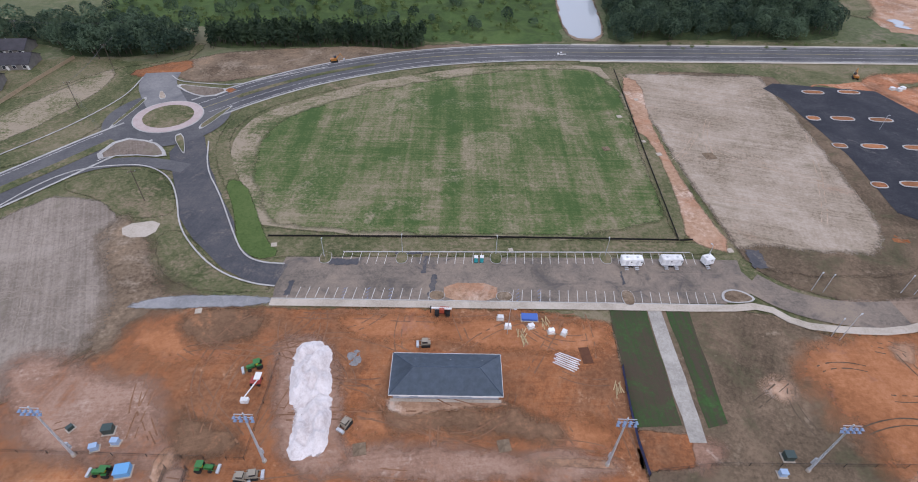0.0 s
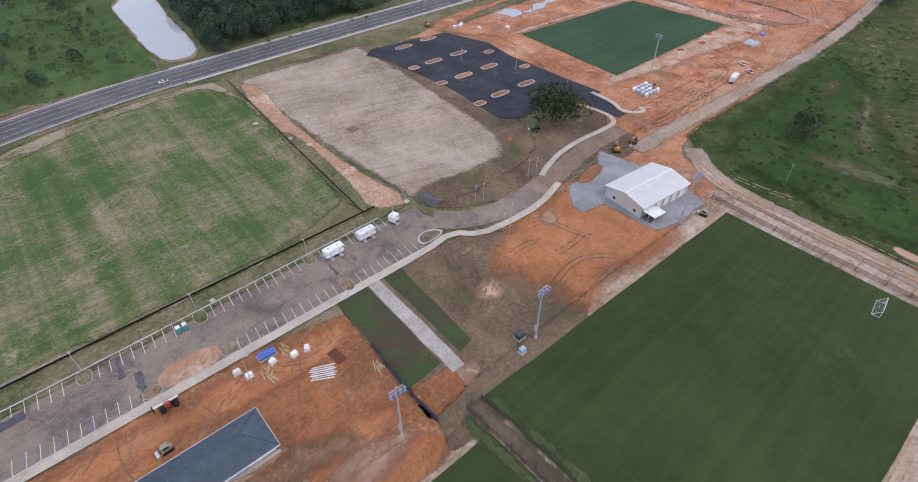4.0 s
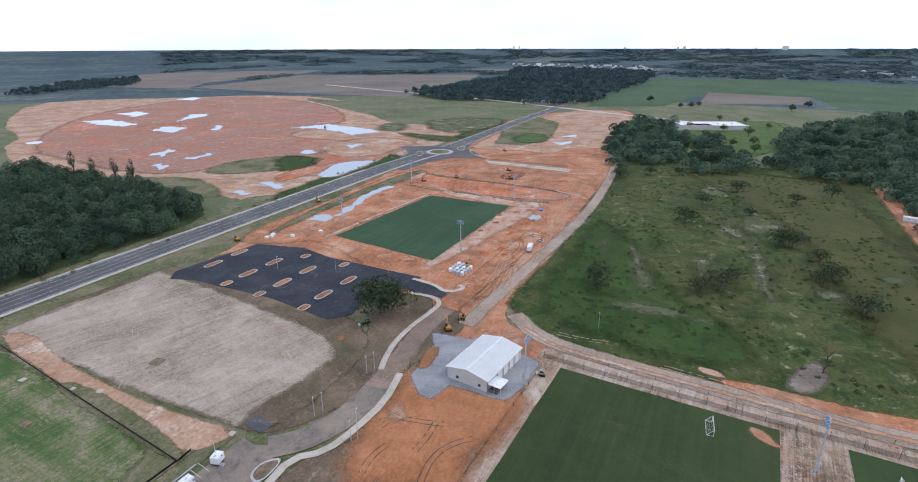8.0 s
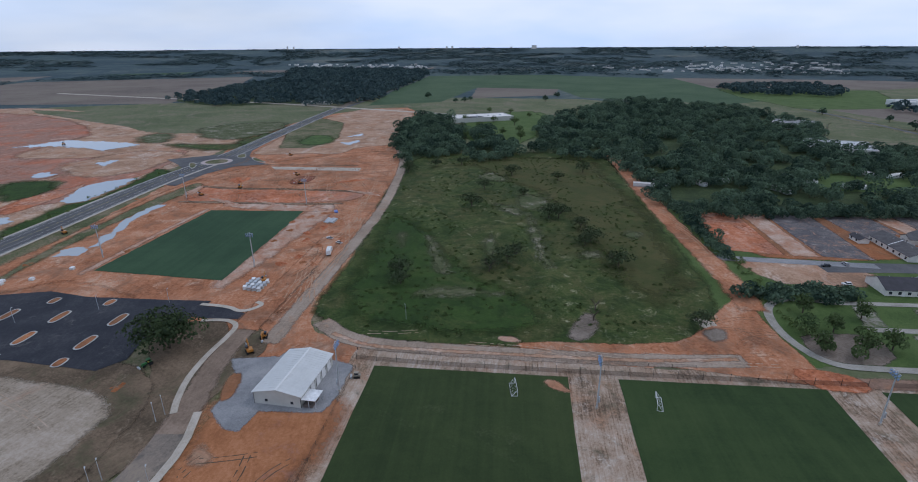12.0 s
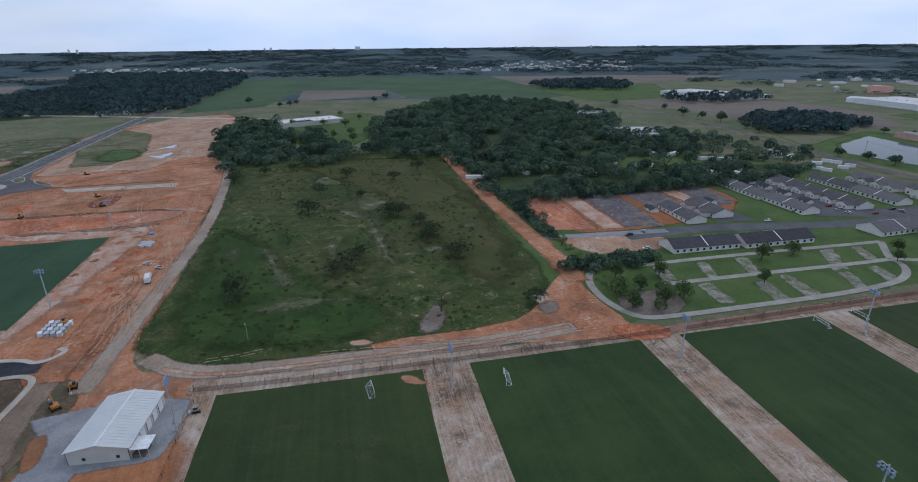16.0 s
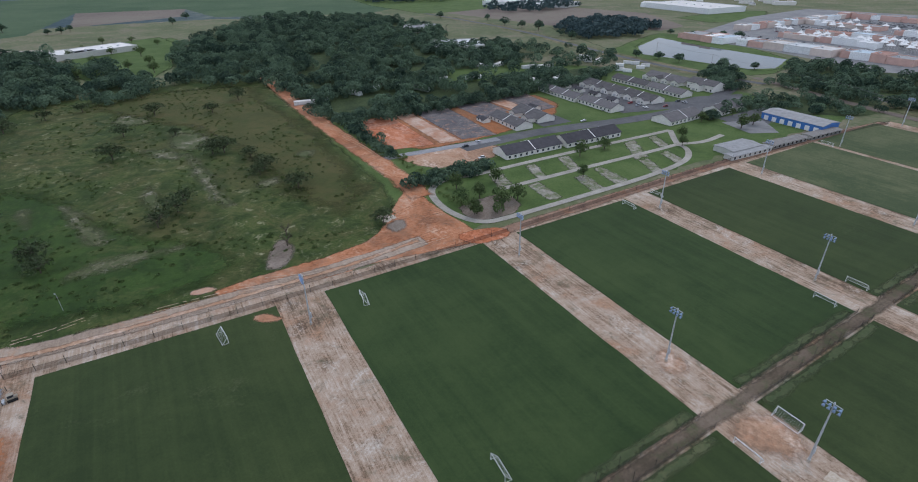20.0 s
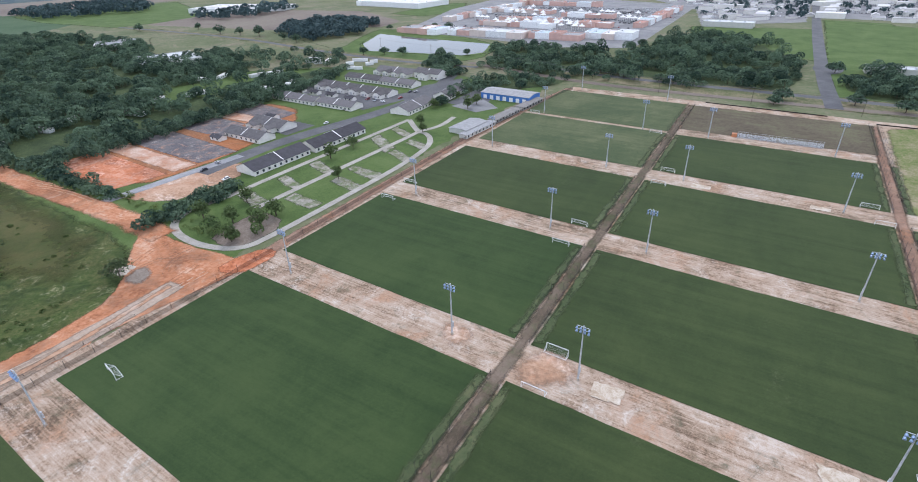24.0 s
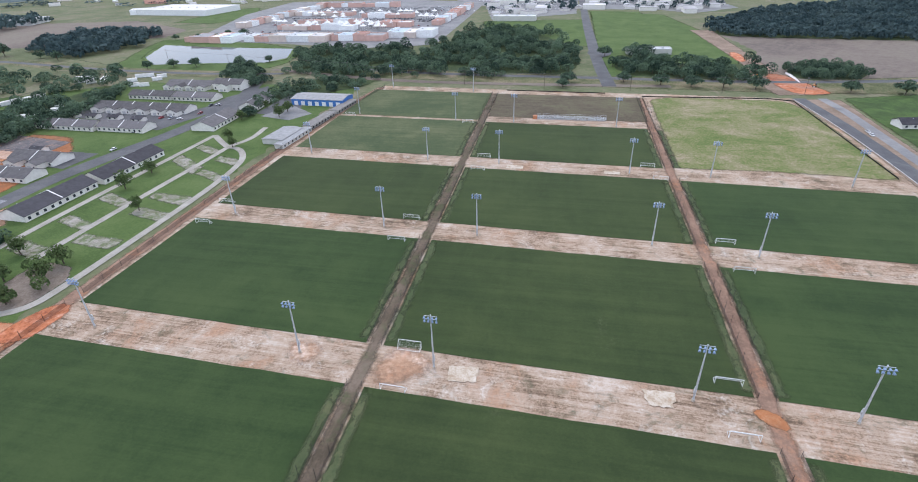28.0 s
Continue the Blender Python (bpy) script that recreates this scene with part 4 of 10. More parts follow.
region("gravel_yard", GRAVEL, 12, [(173.1, 108.8), (176.8, 90.0), (183.0, 88.5), (178.5, 75.8), (174.0, 59.7), (154.3, 60.0), (146.0, 61.9), (144.5, 83.4), (134.6, 85.0), (135.0, 90.0), (143.3, 99.5), (151.5, 99.0), (163.0, 101.0)], wobble=0.6, reach=0.8)
region("clay_spill", CLAY, 14, [(163.5, 103.5), (165.0, 99.0), (152.0, 95.5), (147.0, 98.0), (152.0, 101.0)], soft=1, wobble=1.0, reach=0.8)
region("practice_turf", PRACTICE_TURF, 12, [(241.2, 150.6), (246.2, 226.7), (357.2, 224.4), (361.1, 155.0)], wobble=0.3)
region("scrub_field", SCRUB, 9, [(211.0, 91.5), (242.1, 93.2), (280.0, 92.8), (342.0, 97.0), (392.9, 106.5), (541.4, 114.3), (587.7, 88.5), (596.4, -4.1), (606.3, -44.0), (590.0, -92.8), (453.2, -92.6), (363.4, -95.1), (296.5, -95.5), (244.9, -95.5), (222.0, -85.0), (206.0, -75.5), (193.5, -61.0), (192.3, -24.0), (193.5, 4.3), (191.5, 40.0), (191.5, 55.0), (194.5, 69.0), (203.0, 81.0)], soft=1, wobble=3, step=4, reach=1.6)
region("lush_scrub", LUSH_SCRUB, 10, [(216, 80), (300, 84), (368, 90), (330, 62), (262, 28), (236, -6), (206, -12), (202, 40)], soft=1, wobble=3, reach=8.0)
region("weedy_scrub", BROWN_WEED, 10, [(560, 60), (575, -70), (470, -84), (330, -88), (250, -82), (232, -60), (300, -48), (420, -30), (480, 20)], soft=1, wobble=3, reach=13.0)
for pts in ([(415.2, 2.2), (428.6, -9.5), (401.3, -25.6), (382.3, -18.7), (380.9, -3.8)],
            [(375.4, -5.9), (362.2, -11.5), (293.1, -18.1), (276.4, -21.8), (274.2, -15.4), (315.2, -9.2)],
            [(479.2, 37.7), (501.6, 25.5), (468.6, 7.1), (460.4, 27.4)],
            [(323.7, 58.7), (296.9, 46.3), (261.4, 34.6), (265.3, 41.5), (296.4, 51.1)],
            [(299.5, 19.3), (327.7, 17.5), (323.6, 13.5), (284.7, 13.0)],
            [(292.9, -34.3), (301.4, -46.8), (294.2, -47.2), (288.1, -38.7)],
            [(331.2, -63.7), (339.9, -73.2), (336.0, -79.8), (322.5, -72.8)],
            [(395.3, 21.5), (389.3, 1.9), (361.5, -4.6), (373.8, 10.1)],
            [(322.1, 75.3), (322.4, 71.5), (299.8, 66.0), (295.6, 68.7)],
            [(233.8, 53.3), (245.6, 34.9), (243.2, 5.6), (237.8, 8.2), (237.1, 33.7)]):
    region("bare_sand", SCRUB_SAND, 11, pts, soft=1, wobble=2, reach=6.0)
band("dirt_track", SITE_EARTH, 11, [(596.7, -98.2), (508.4, -100.0), (407.5, -100.8), (322.5, -105.1), (277.0, -108.2), (234.2, -107.7)], width=12.5, wobble=0.8)
region("dirt_yard", SITE_EARTH, 10, [(253.7, -109.5), (219.9, -107.5), (188.8, -112.6), (178.2, -109.4), (181.7, -84.1), (188.3, -36.1), (190.2, -4.2), (198.0, -0.2), (200.1, -59.3), (211.1, -76.8), (232.5, -90.9)], soft=1, wobble=1)
POND_A = [(63.0, 394.2), (61.1, 346.1), (63.2, 319.9), (80.8, 319.6), (86.7, 348.7), (88.4, 397.0), (96.2, 457.7), (65.3, 453.9)]
POND_B = [(516.6, -552.2), (556.0, -634.1), (472.7, -623.7), (360.9, -621.7), (338.6, -565.2), (350.9, -539.5), (419.1, -528.0), (473.8, -515.7)]
WOOD_NORTH_WEST = [(-212.0, 268.0), (-184.0, 269.5), (-149.0, 277.0), (-153.0, 300.0), (-184.0, 306.0), (-232.0, 302.0), (-275.0, 298.0), (-262.0, 284.0), (-222.0, 282.0)]
WOOD_NORTH_ROW = [(-148.5, 302.7), (-108.7, 313.5), (-67.5, 313.6), (-24.7, 314.9), (-23.1, 293.6), (-64.2, 295.1), (-102.6, 291.5), (-140.5, 284.5)]
WOOD_NORTH_SCRUB = [(-233.0, 330.0), (-240.0, 560.0), (30.0, 560.0), (60.0, 430.0), (52.0, 336.0), (51.0, 318.0), (-19.0, 310.0), (-28.0, 334.0), (-157.0, 321.0), (-212.0, 326.0)]
WOOD_NORTH_EAST = [(84.0, 313.0), (124.4, 321.5), (183.0, 329.0), (229.0, 331.5), (249.0, 364.0), (252.0, 430.0), (249.0, 500.0), (247.0, 625.0), (200.0, 560.0), (112.0, 470.0), (96.0, 400.0), (91.0, 350.0)]
WOOD_CROSS = [(1146.8, 796.9), (1374.5, 810.5), (1869.0, 850.1), (2211.3, 641.7), (2028.8, 357.0), (1492.1, 334.8), (1133.7, 324.9), (1087.1, 360.4), (1089.5, 466.2), (1019.4, 601.0)]
WOOD_STRIP_LEFT = [(621.8, 1627.1), (932.8, 1976.2), (1028.3, 1987.6), (1255.1, 2095.2), (1003.8, 1711.9), (679.6, 1588.7)]
WOOD_SCHOOL = [(606.7, 140.0), (772.6, 168.6), (882.5, 166.7), (807.2, 103.6), (712.3, 69.6), (574.7, 61.9), (556.6, 95.4), (531.0, 112.7)]
WOOD_SCHOOL_TWO = [(594.9, 56.0), (769.1, 62.0), (729.1, 38.2), (653.7, 15.4), (575.6, 1.8), (540.2, 24.6), (546.2, 45.2)]
WOOD_EDGE = [(603.7, 146.7), (765.3, 174.7), (868.9, 161.8), (865.7, 106.5), (617.1, 71.2), (583.6, 68.1)]
WOOD_HOMES = [(477.7, -94.0), (485.7, -159.0), (448.7, -221.9), (458.5, -270.8), (446.6, -342.7), (449.7, -401.9), (437.3, -434.9), (401.3, -386.8), (388.0, -299.2), (378.2, -224.4), (385.3, -150.2), (391.0, -108.5), (403.4, -99.9)]
WOOD_TRACK = [(412.2, -113.5), (396.7, -124.7), (359.4, -122.7), (303.0, -119.1), (291.5, -119.2), (293.4, -113.7), (318.2, -111.0), (383.1, -112.3)]
WOOD_RV_BACK = [(251.4, -104.9), (259.8, -133.6), (260.5, -160.4), (250.1, -161.7), (244.1, -147.0), (244.6, -112.2)]
WOOD_MALL_W = [(298.3, -494.6), (336.4, -604.1), (286.5, -627.6), (227.8, -652.4), (197.0, -580.2), (182.3, -676.8), (173.9, -774.9), (129.1, -805.0), (70.1, -753.5), (17.1, -648.3), (12.7, -551.9), (38.1, -502.7), (85.6, -497.4), (169.6, -495.5), (249.9, -486.6)]
WOOD_MALL_E = [(-15.6, -599.2), (-36.0, -624.0), (-59.1, -654.2), (-54.2, -587.3), (-91.4, -576.2), (-155.4, -582.4), (-147.9, -530.5), (-133.1, -506.3), (-77.3, -506.5), (-24.0, -524.2)]
WOOD_MALL_FAR = [(-139.0, -775.0), (-165.0, -744.0), (-349.0, -729.0), (-600.0, -722.0), (-800.0, -1000.0), (-640.0, -1340.0), (-450.0, -1130.0), (-268.4, -1018.4), (-157.8, -865.3)]
WOOD_ISLAND = [(-165.0, -542.0), (-173.0, -521.0), (-200.1, -515.0), (-228.0, -534.4), (-237.0, -562.0), (-224.0, -576.0), (-205.0, -578.0), (-180.0, -565.0)]
WOOD_POND = [(716.2, -575.5), (764.6, -709.7), (686.9, -743.2), (624.7, -705.3), (570.7, -601.0), (599.1, -530.3)]
WOOD_POND_HEAD = [(355.3, -475.2), (372.0, -526.3), (334.6, -497.2), (298.1, -446.2), (301.7, -419.8)]
WOOD_CORNER = [(258.0, -342.0), (246.0, -352.0), (254.0, -378.6), (243.0, -396.5), (213.0, -429.4), (191.3, -467.6), (206.0, -476.0), (252.7, -483.1), (272.0, -425.3), (264.0, -385.0)]
WOOD_FAR_A = [(1514.6, -516.6), (1639.5, -739.4), (1428.0, -792.3), (1253.6, -663.0), (1331.7, -502.1)]
WOOD_FAR_B = [(1069.4, -667.6), (1050.7, -886.7), (932.6, -803.1), (948.6, -619.5)]
WOOD_FAR_C = [(1458.8, 644.2), (2641.4, 1136.8), (2589.1, 752.8), (2477.8, 438.5), (2105.2, 370.9)]
WOOD_FAR_D = [(1063.4, 454.4), (2334.2, 970.0), (2403.9, 759.1), (2089.2, 367.2), (1132.0, 312.6), (1024.8, 359.6)]
band("fenced_outer_road", FALLOW, 9, [(-63.6, -482.5), (76.1, -474.3), (175.9, -473.7), (242.8, -489.3), (323.1, -508.1)], width=9, wobble=0.4)
region("highway_verge", ROUGH_GRASS, 8, [(202.4, -486.4), (216.6, -523.0), (6.6, -514.3), (-158.8, -512.2), (-284.7, -544.3), (-255.0, -479.8), (-148.3, -472.5), (5.5, -473.4)], wobble=1.0)
band("highway", ROAD, 10, [(274.9, -536.5), (212.6, -512.8), (115.2, -506.3), (6.4, -507.4), (-83.2, -505.1), (-157.7, -508.0), (-262.5, -525.0), (-373.2, -554.8)], width=9)
band("highway", ROAD, 11, [(1049.9, -508.3), (884.8, -517.5), (709.0, -517.4), (552.9, -491.9), (452.2, -481.7), (381.9, -480.8), (330.1, -486.2), (300.6, -490.5)], width=8)
band("highway_verge", ROUGH_GRASS, 9, [(1049.9, -508.3), (884.8, -517.5), (709.0, -517.4), (552.9, -491.9), (452.2, -481.7), (381.9, -480.8), (330.1, -486.2), (300.6, -490.5)], width=26)
band("side_street", ROAD, 10, [(-13.9, -475.8), (-3.5, -574.3), (4.2, -690.8), (16.3, -892.1), (33.7, -1243.9)], width=12)
region("turning_circle", ROAD, 9, [(9.7, -635.1), (-2.8, -660.9), (-15.7, -647.7), (-18.5, -621.1), (-9.3, -601.3), (4.1, -606.2)], soft=2, wobble=0)
region("new_road_cut", CLAY_RAW, 9, [(-147, -541), (-163, -540), (-178, -488), (-181, -472), (-156, -467), (-146, -494)], soft=1, wobble=1.0, reach=2.0)
region("new_road_cut", CLAY_RAW, 9, [(-137, -642), (-148, -641), (-147, -596), (-137, -590)], soft=1, wobble=1.0, reach=2.0)
region("new_road_bed", DRIVE_DIRT, 8, [(-120, -800), (-147, -795), (-155, -647), (-160, -557), (-178, -470), (-140, -463), (-136, -490), (-139, -591)], wobble=0.8, reach=2.0)
region("south_road_bed", DRIVE_DIRT, 9, [(-143, -452), (-147.5, -421), (-155.8, -370), (-157, -334), (-158, -235), (-182, -235), (-181, -330), (-181, -384), (-181, -425), (-180, -455)], wobble=0.8, reach=0.8)
band("south_road", ROAD, 11, [(-152.0, -455.0), (-156.0, -424.0), (-160.0, -384.0), (-162.5, -340.0), (-164.0, -294.0), (-164.5, -238.0)], width=9.5)
band("south_road", LOT_ASPHALT, 11, [(-168.5, -457.0), (-172.5, -424.0), (-173.5, -383.0), (-174.5, -328.0), (-175.0, -238.0)], width=7)
band("edge_line", WHITE_PAINT, 13, [(-147.8, -452.0), (-151.8, -423.5), (-155.6, -383.5), (-158.1, -340.0), (-159.6, -294.0), (-160.1, -238.0)], width=0.35)
region("corner_lawn", LUSH, 6, [(-184, -460), (-302.1, -498.1), (-215, -298.8), (-186, -300), (-184, -406.8)], wobble=1)
region("pond_grass", LAWN, 6, [(498.8, -470.3), (569.3, -610.5), (596.7, -696.1), (363.7, -645.0), (320.1, -553.8), (334.7, -502.5), (427.0, -473.0)], soft=1, wobble=1)
region("mall_asphalt", LOT_ASPHALT, 7, [(543.2, -672.4), (640.6, -952.2), (664.6, -1173.5), (419.6, -1225.4), (221.6, -1159.9), (206.1, -921.1), (191.6, -668.2), (258.6, -631.3), (380.1, -653.4)], wobble=0.5)
region("town_asphalt", LOT_ASPHALT, 6, [(334.0, -1259.3), (317.9, -1431.6), (44.1, -1438.4), (32.7, -975.6), (160.8, -887.8), (208.0, -1087.7)], wobble=2)
region("town_asphalt", LOT_ASPHALT, 6, [(15.9, -1404.8), (-197.3, -1357.6), (-231.2, -1055.6), (-146.4, -977.5), (-106.1, -1023.4), (10.0, -1040.3)], wobble=2)
region("house_asphalt", ROAD, 9, [(398.5, -356.1), (312.3, -341.2), (294.5, -384.1), (285.4, -355.2), (296.8, -309.5), (363.0, -325.8), (414.6, -327.5)], wobble=0)
region("house_asphalt", ROAD, 9, [(340.8, -250.8), (319.3, -257.4), (302.8, -253.8), (315.4, -237.8), (334.8, -238.0)], wobble=0)
region("cleared_lot", CLAY_RAW, 8, [(386, -124), (386, -153), (306, -152), (311, -124)], wobble=0.8, reach=0.8)
region("cleared_lot", PALE_CLAY, 9, [(385, -156), (382, -170), (305, -170), (306, -156)], wobble=0.8, reach=1.3)
region("broken_tarmac", BROKEN, 8, [(384.5, -172.5), (384, -202), (303, -198), (306, -172)], wobble=0.8, reach=0.8)
region("broken_tarmac", BROKEN, 8, [(383, -209.5), (386, -240), (350, -240), (336, -211)], wobble=0.8, reach=0.8)
region("cleared_lot", PALE_CLAY, 9, [(386, -241), (388, -256), (345, -256), (338, -245)], wobble=0.8, reach=1.3)
region("broken_tarmac", BROKEN, 8, [(386, -256), (389, -284), (338, -278), (336, -256)], wobble=0.8, reach=0.8)
region("lot_earth", CLAY, 7, [(392, -120), (396, -290), (330, -285), (300, -200), (302, -122)], soft=1, wobble=1.0, reach=2.0)
region("condo_asphalt", ROAD, 9, [(318, -340), (396, -336), (398, -358), (302, -364), (296, -352)], wobble=0.2)
region("condo_asphalt", ROAD, 9, [(300, -376), (302, -399), (287, -440), (262, -404), (262, -338), (280, -338)], wobble=0.2)
region("condo_asphalt", ROAD, 9, [(300, -262), (322, -262), (324, -238), (300, -236)], wobble=0.2)
region("camp_car_park", LOT_ASPHALT, 9, [(241, -352), (232, -384), (205, -364), (214, -346)], wobble=0.3)
region("bare_lot", SANDY, 7, [(300.3, -117.3), (300.0, -162.4), (282.2, -186.3), (265.3, -171.6), (266.4, -133.4), (275.7, -126.4)], wobble=0.8)
band("lot_road", GRAVEL, 10, [(298.5, -112.6), (296.8, -144.1), (295.0, -176.8), (294.1, -193.8)], width=7, wobble=0.3)
band("camp_road", CAMP_ROAD, 9, [(246.4, -148.7), (249.7, -128.8), (242.8, -116.7), (229.2, -111.3), (210.8, -110.9), (192.7, -117.7), (191.5, -135.1), (192.6, -174.6), (193.8, -218.2), (197.3, -252.9), (202.7, -271.5), (214.4, -284.9), (224.6, -286.7), (223.1, -273.8), (223.1, -211.6), (222.0, -148.2)], width=3.8, wobble=0.2)
band("camp_road", CAMP_ROAD, 9, [(246.4, -148.7), (247.7, -187.8), (247.9, -246.4), (247.6, -306.1)], width=3.8, wobble=0.2)
band("camp_road", CAMP_ROAD, 10, [(247.6, -306.1), (233.7, -293.9), (224.6, -286.7)], width=4, wobble=0.2)
band("camp_road", CAMP_ROAD, 9, [(224.6, -286.7), (217.8, -303.5), (222.0, -327.7)], width=4, wobble=0.2)
region("car_park", ROAD, 8, [(249.3, -358.9), (251.4, -416.1), (227.1, -396.6), (217.8, -365.3), (235.2, -355.6)], wobble=0.4)
band("fence_strip", LANE, 8, [(181.5, -120), (184, -190), (187.5, -290), (185, -392), (180.5, -449)], 6.5, label="orange-brown bare strip along a camp ground fence", wobble=0.6, reach=1.6)
region("track_crossing", CLAY_RAW, 12, [(188.1, -100.4), (189.3, -112.9), (184.5, -125.0), (176.2, -124.6), (175.6, -114.8), (177.0, -105.1)], soft=1, wobble=1.2, step=3)
region("puddle", WATER, 9, [(467.3, 959.9), (502.2, 939.6), (490.1, 845.8), (464.5, 840.6), (458.2, 892.1)], wobble=5, step=5)
region("puddle", WATER, 9, [(553.0, 1012.5), (591.9, 1014.9), (582.0, 957.6), (543.4, 942.8)], wobble=5, step=5)
region("puddle", WATER, 9, [(458.8, 765.4), (494.0, 785.2), (503.2, 742.6), (466.6, 716.4)], wobble=5, step=5)
region("puddle", WATER, 9, [(530.8, 811.3), (609.9, 886.7), (630.3, 866.2), (600.8, 834.4), (566.8, 833.4)], wobble=5, step=5)
region("puddle", WATER, 9, [(504.6, 691.4), (540.1, 724.9), (536.9, 704.7), (509.4, 682.3)], wobble=5, step=5)
region("puddle", WATER, 9, [(575.5, 607.0), (630.3, 582.3), (622.2, 506.9), (607.6, 463.8), (569.8, 479.9), (589.4, 556.4)], wobble=5, step=5)
region("puddle", WATER, 9, [(367.1, 356.8), (395.8, 367.7), (416.6, 373.5), (431.8, 367.9), (448.1, 346.9), (405.8, 340.1), (370.6, 337.3), (363.3, 345.9)], wobble=2, step=5)
region("puddle", WATER, 9, [(351.9, 591.9), (384.6, 606.1), (384.2, 591.2), (347.5, 565.8)], wobble=5, step=5)
region("puddle", WATER, 9, [(355.7, 537.3), (391.1, 540.8), (390.4, 527.8), (359.8, 523.2)], wobble=5, step=5)
region("puddle", WATER, 9, [(315.8, 531.3), (328.8, 536.8), (322.1, 514.0), (307.2, 508.2)], wobble=5, step=5)
region("puddle", WATER, 9, [(316.0, 380.5), (329.0, 374.3), (319.8, 347.9), (312.8, 356.7)], wobble=5, step=5)
region("puddle", WATER, 9, [(284.4, 373.3), (295.4, 372.4), (289.5, 356.2), (282.9, 360.9)], wobble=5, step=5)
region("puddle", WATER, 9, [(319.7, 801.8), (334.8, 809.8), (338.0, 794.7), (319.8, 775.7)], wobble=5, step=5)
region("puddle", WATER, 9, [(767.0, 1160.7), (822.5, 1176.5), (822.6, 1144.7), (777.0, 1112.7)], wobble=5, step=5)
region("puddle", WATER, 9, [(498.7, 434.5), (518.1, 432.4), (514.4, 422.0), (490.0, 418.1)], wobble=5, step=5)
region("puddle", WATER, 9, [(448.3, 457.0), (460.1, 450.2), (448.4, 434.5), (438.6, 438.4)], wobble=5, step=5)
region("puddle", WATER, 9, [(637.3, 219.2), (664.1, 205.3), (645.4, 195.5), (623.1, 203.0)], wobble=5, step=5)
region("puddle", WATER, 9, [(688.8, 226.8), (712.8, 212.7), (691.4, 202.1)], wobble=5, step=5)
region("pale_edge", PALE_CLAY, 10, [(234, 153), (300, 151.5), (362, 155), (382, 151), (378, 136), (340, 133), (300, 138), (262, 141), (234, 144)], soft=1, wobble=2.5, step=3, reach=4.0)
band("pale_edge", PALE_CLAY, 10, [(240, 230.5), (300, 230.5), (360, 228)], width=3.4, wobble=1.0, reach=1.5)
region("white_sheet", CONCRETE, 9, [(502.6, 245.9), (504.8, 154.1), (491.3, 152.6), (491.0, 236.8)], wobble=0.4)
region("kerb_pad", PALE_CLAY, 10, [(200.6, 7.6), (201.1, -0.4), (196.9, -3.5), (196.4, 4.4)], soft=1, wobble=1.5, step=1.5)
region("rubble_patch", PLOUGH, 11, [(202.8, -20.6), (223.7, -30.2), (224.8, -35.8), (210.6, -35.7), (200.1, -28.7)], soft=1, wobble=2.5, step=2)
region("rubble_patch", PLOUGH, 11, [(213.7, -77.8), (216.7, -87.7), (208.7, -87.4), (204.2, -79.9)], soft=1, wobble=2.5, step=2)
region("clay_patch", CLAY, 11, [(-45.5, -123.2), (-52.6, -122.6), (-55.0, -118.2), (-53.7, -116.1), (-48.6, -117.8)], soft=1, wobble=0.8)
region("worn_patch", SANDY, 11, [(57.5, -126.2), (50.2, -127.3), (41.3, -124.1), (41.9, -116.3), (49.3, -112.6), (56.6, -111.3)], soft=1, wobble=1.5, step=2, reach=3.0)
region("worn_patch", SANDY, 11, [(80.0, -123.5), (87.5, -124.0), (89.0, -119.0), (84.0, -114.5), (78.0, -117.0)], soft=1, wobble=1.5, reach=3.0)
region("worn_patch", SANDY, 11, [(172.1, -10.8), (172.8, -14.9), (167.0, -20.5), (165.1, -19.7), (167.4, -13.4)], soft=1, wobble=1.5, step=2)
GOALS = [(51.0, -128.1), (50.2, -109.0), (-42.1, -130.7), (-42.3, -111.6), (77.3, -211.5), (77.5, -191.0), (-56.5, -213.6), (-59.2, -192.4), (173.9, -211.6), (171.3, -189.7), (59.4, -294.5), (59.2, -274.5), (-31.8, -294.2), (-37.0, -276.6), (173.6, -364.0), (83.2, -358.5)]
GOALS_EAST = [(165.2, -1.4), (162.3, -48.2), (163.5, -2.1), (77.1, -52.1)]
PADS = [(36.8, -122.1), (28.0, -123.2), (27.5, -117.2), (36.3, -116.4), (-18.3, -123.9), (-27.3, -124.4), (-26.3, -118.5), (-19.9, -118.6), (44.4, -285.4), (35.1, -285.1), (35.2, -280.7), (44.2, -280.1), (-9.1, -285.6), (-17.4, -285.3), (-16.7, -281.1), (-8.2, -281.3)]
MASTS_FAR = [(-71.8, -123.2), (162.1, -201.7), (-27.4, -207.0), (-67.1, -205.0), (164.6, -284.8), (90.8, -285.1), (49.2, -286.4), (-21.8, -283.5), (-62.4, -285.2), (-127.3, -283.8), (167.9, -368.6), (93.1, -364.0), (51.9, -364.5), (-16.7, -364.5), (170.0, -449.4), (97.1, -444.0)]
MASTS_PRACTICE = [(259.8, 142.2), (379.0, 160.0), (264.4, 236.0), (386.0, 262.0)]
CAR_LOT_POLES = [(108.7, 113.8), (105.6, 95.8), (4594.6, 1643.6), (111.9, 113.1), (139.8, 113.2)]
LOT_POLES = [(136.1, 113.8), (211.0, 47.4)]
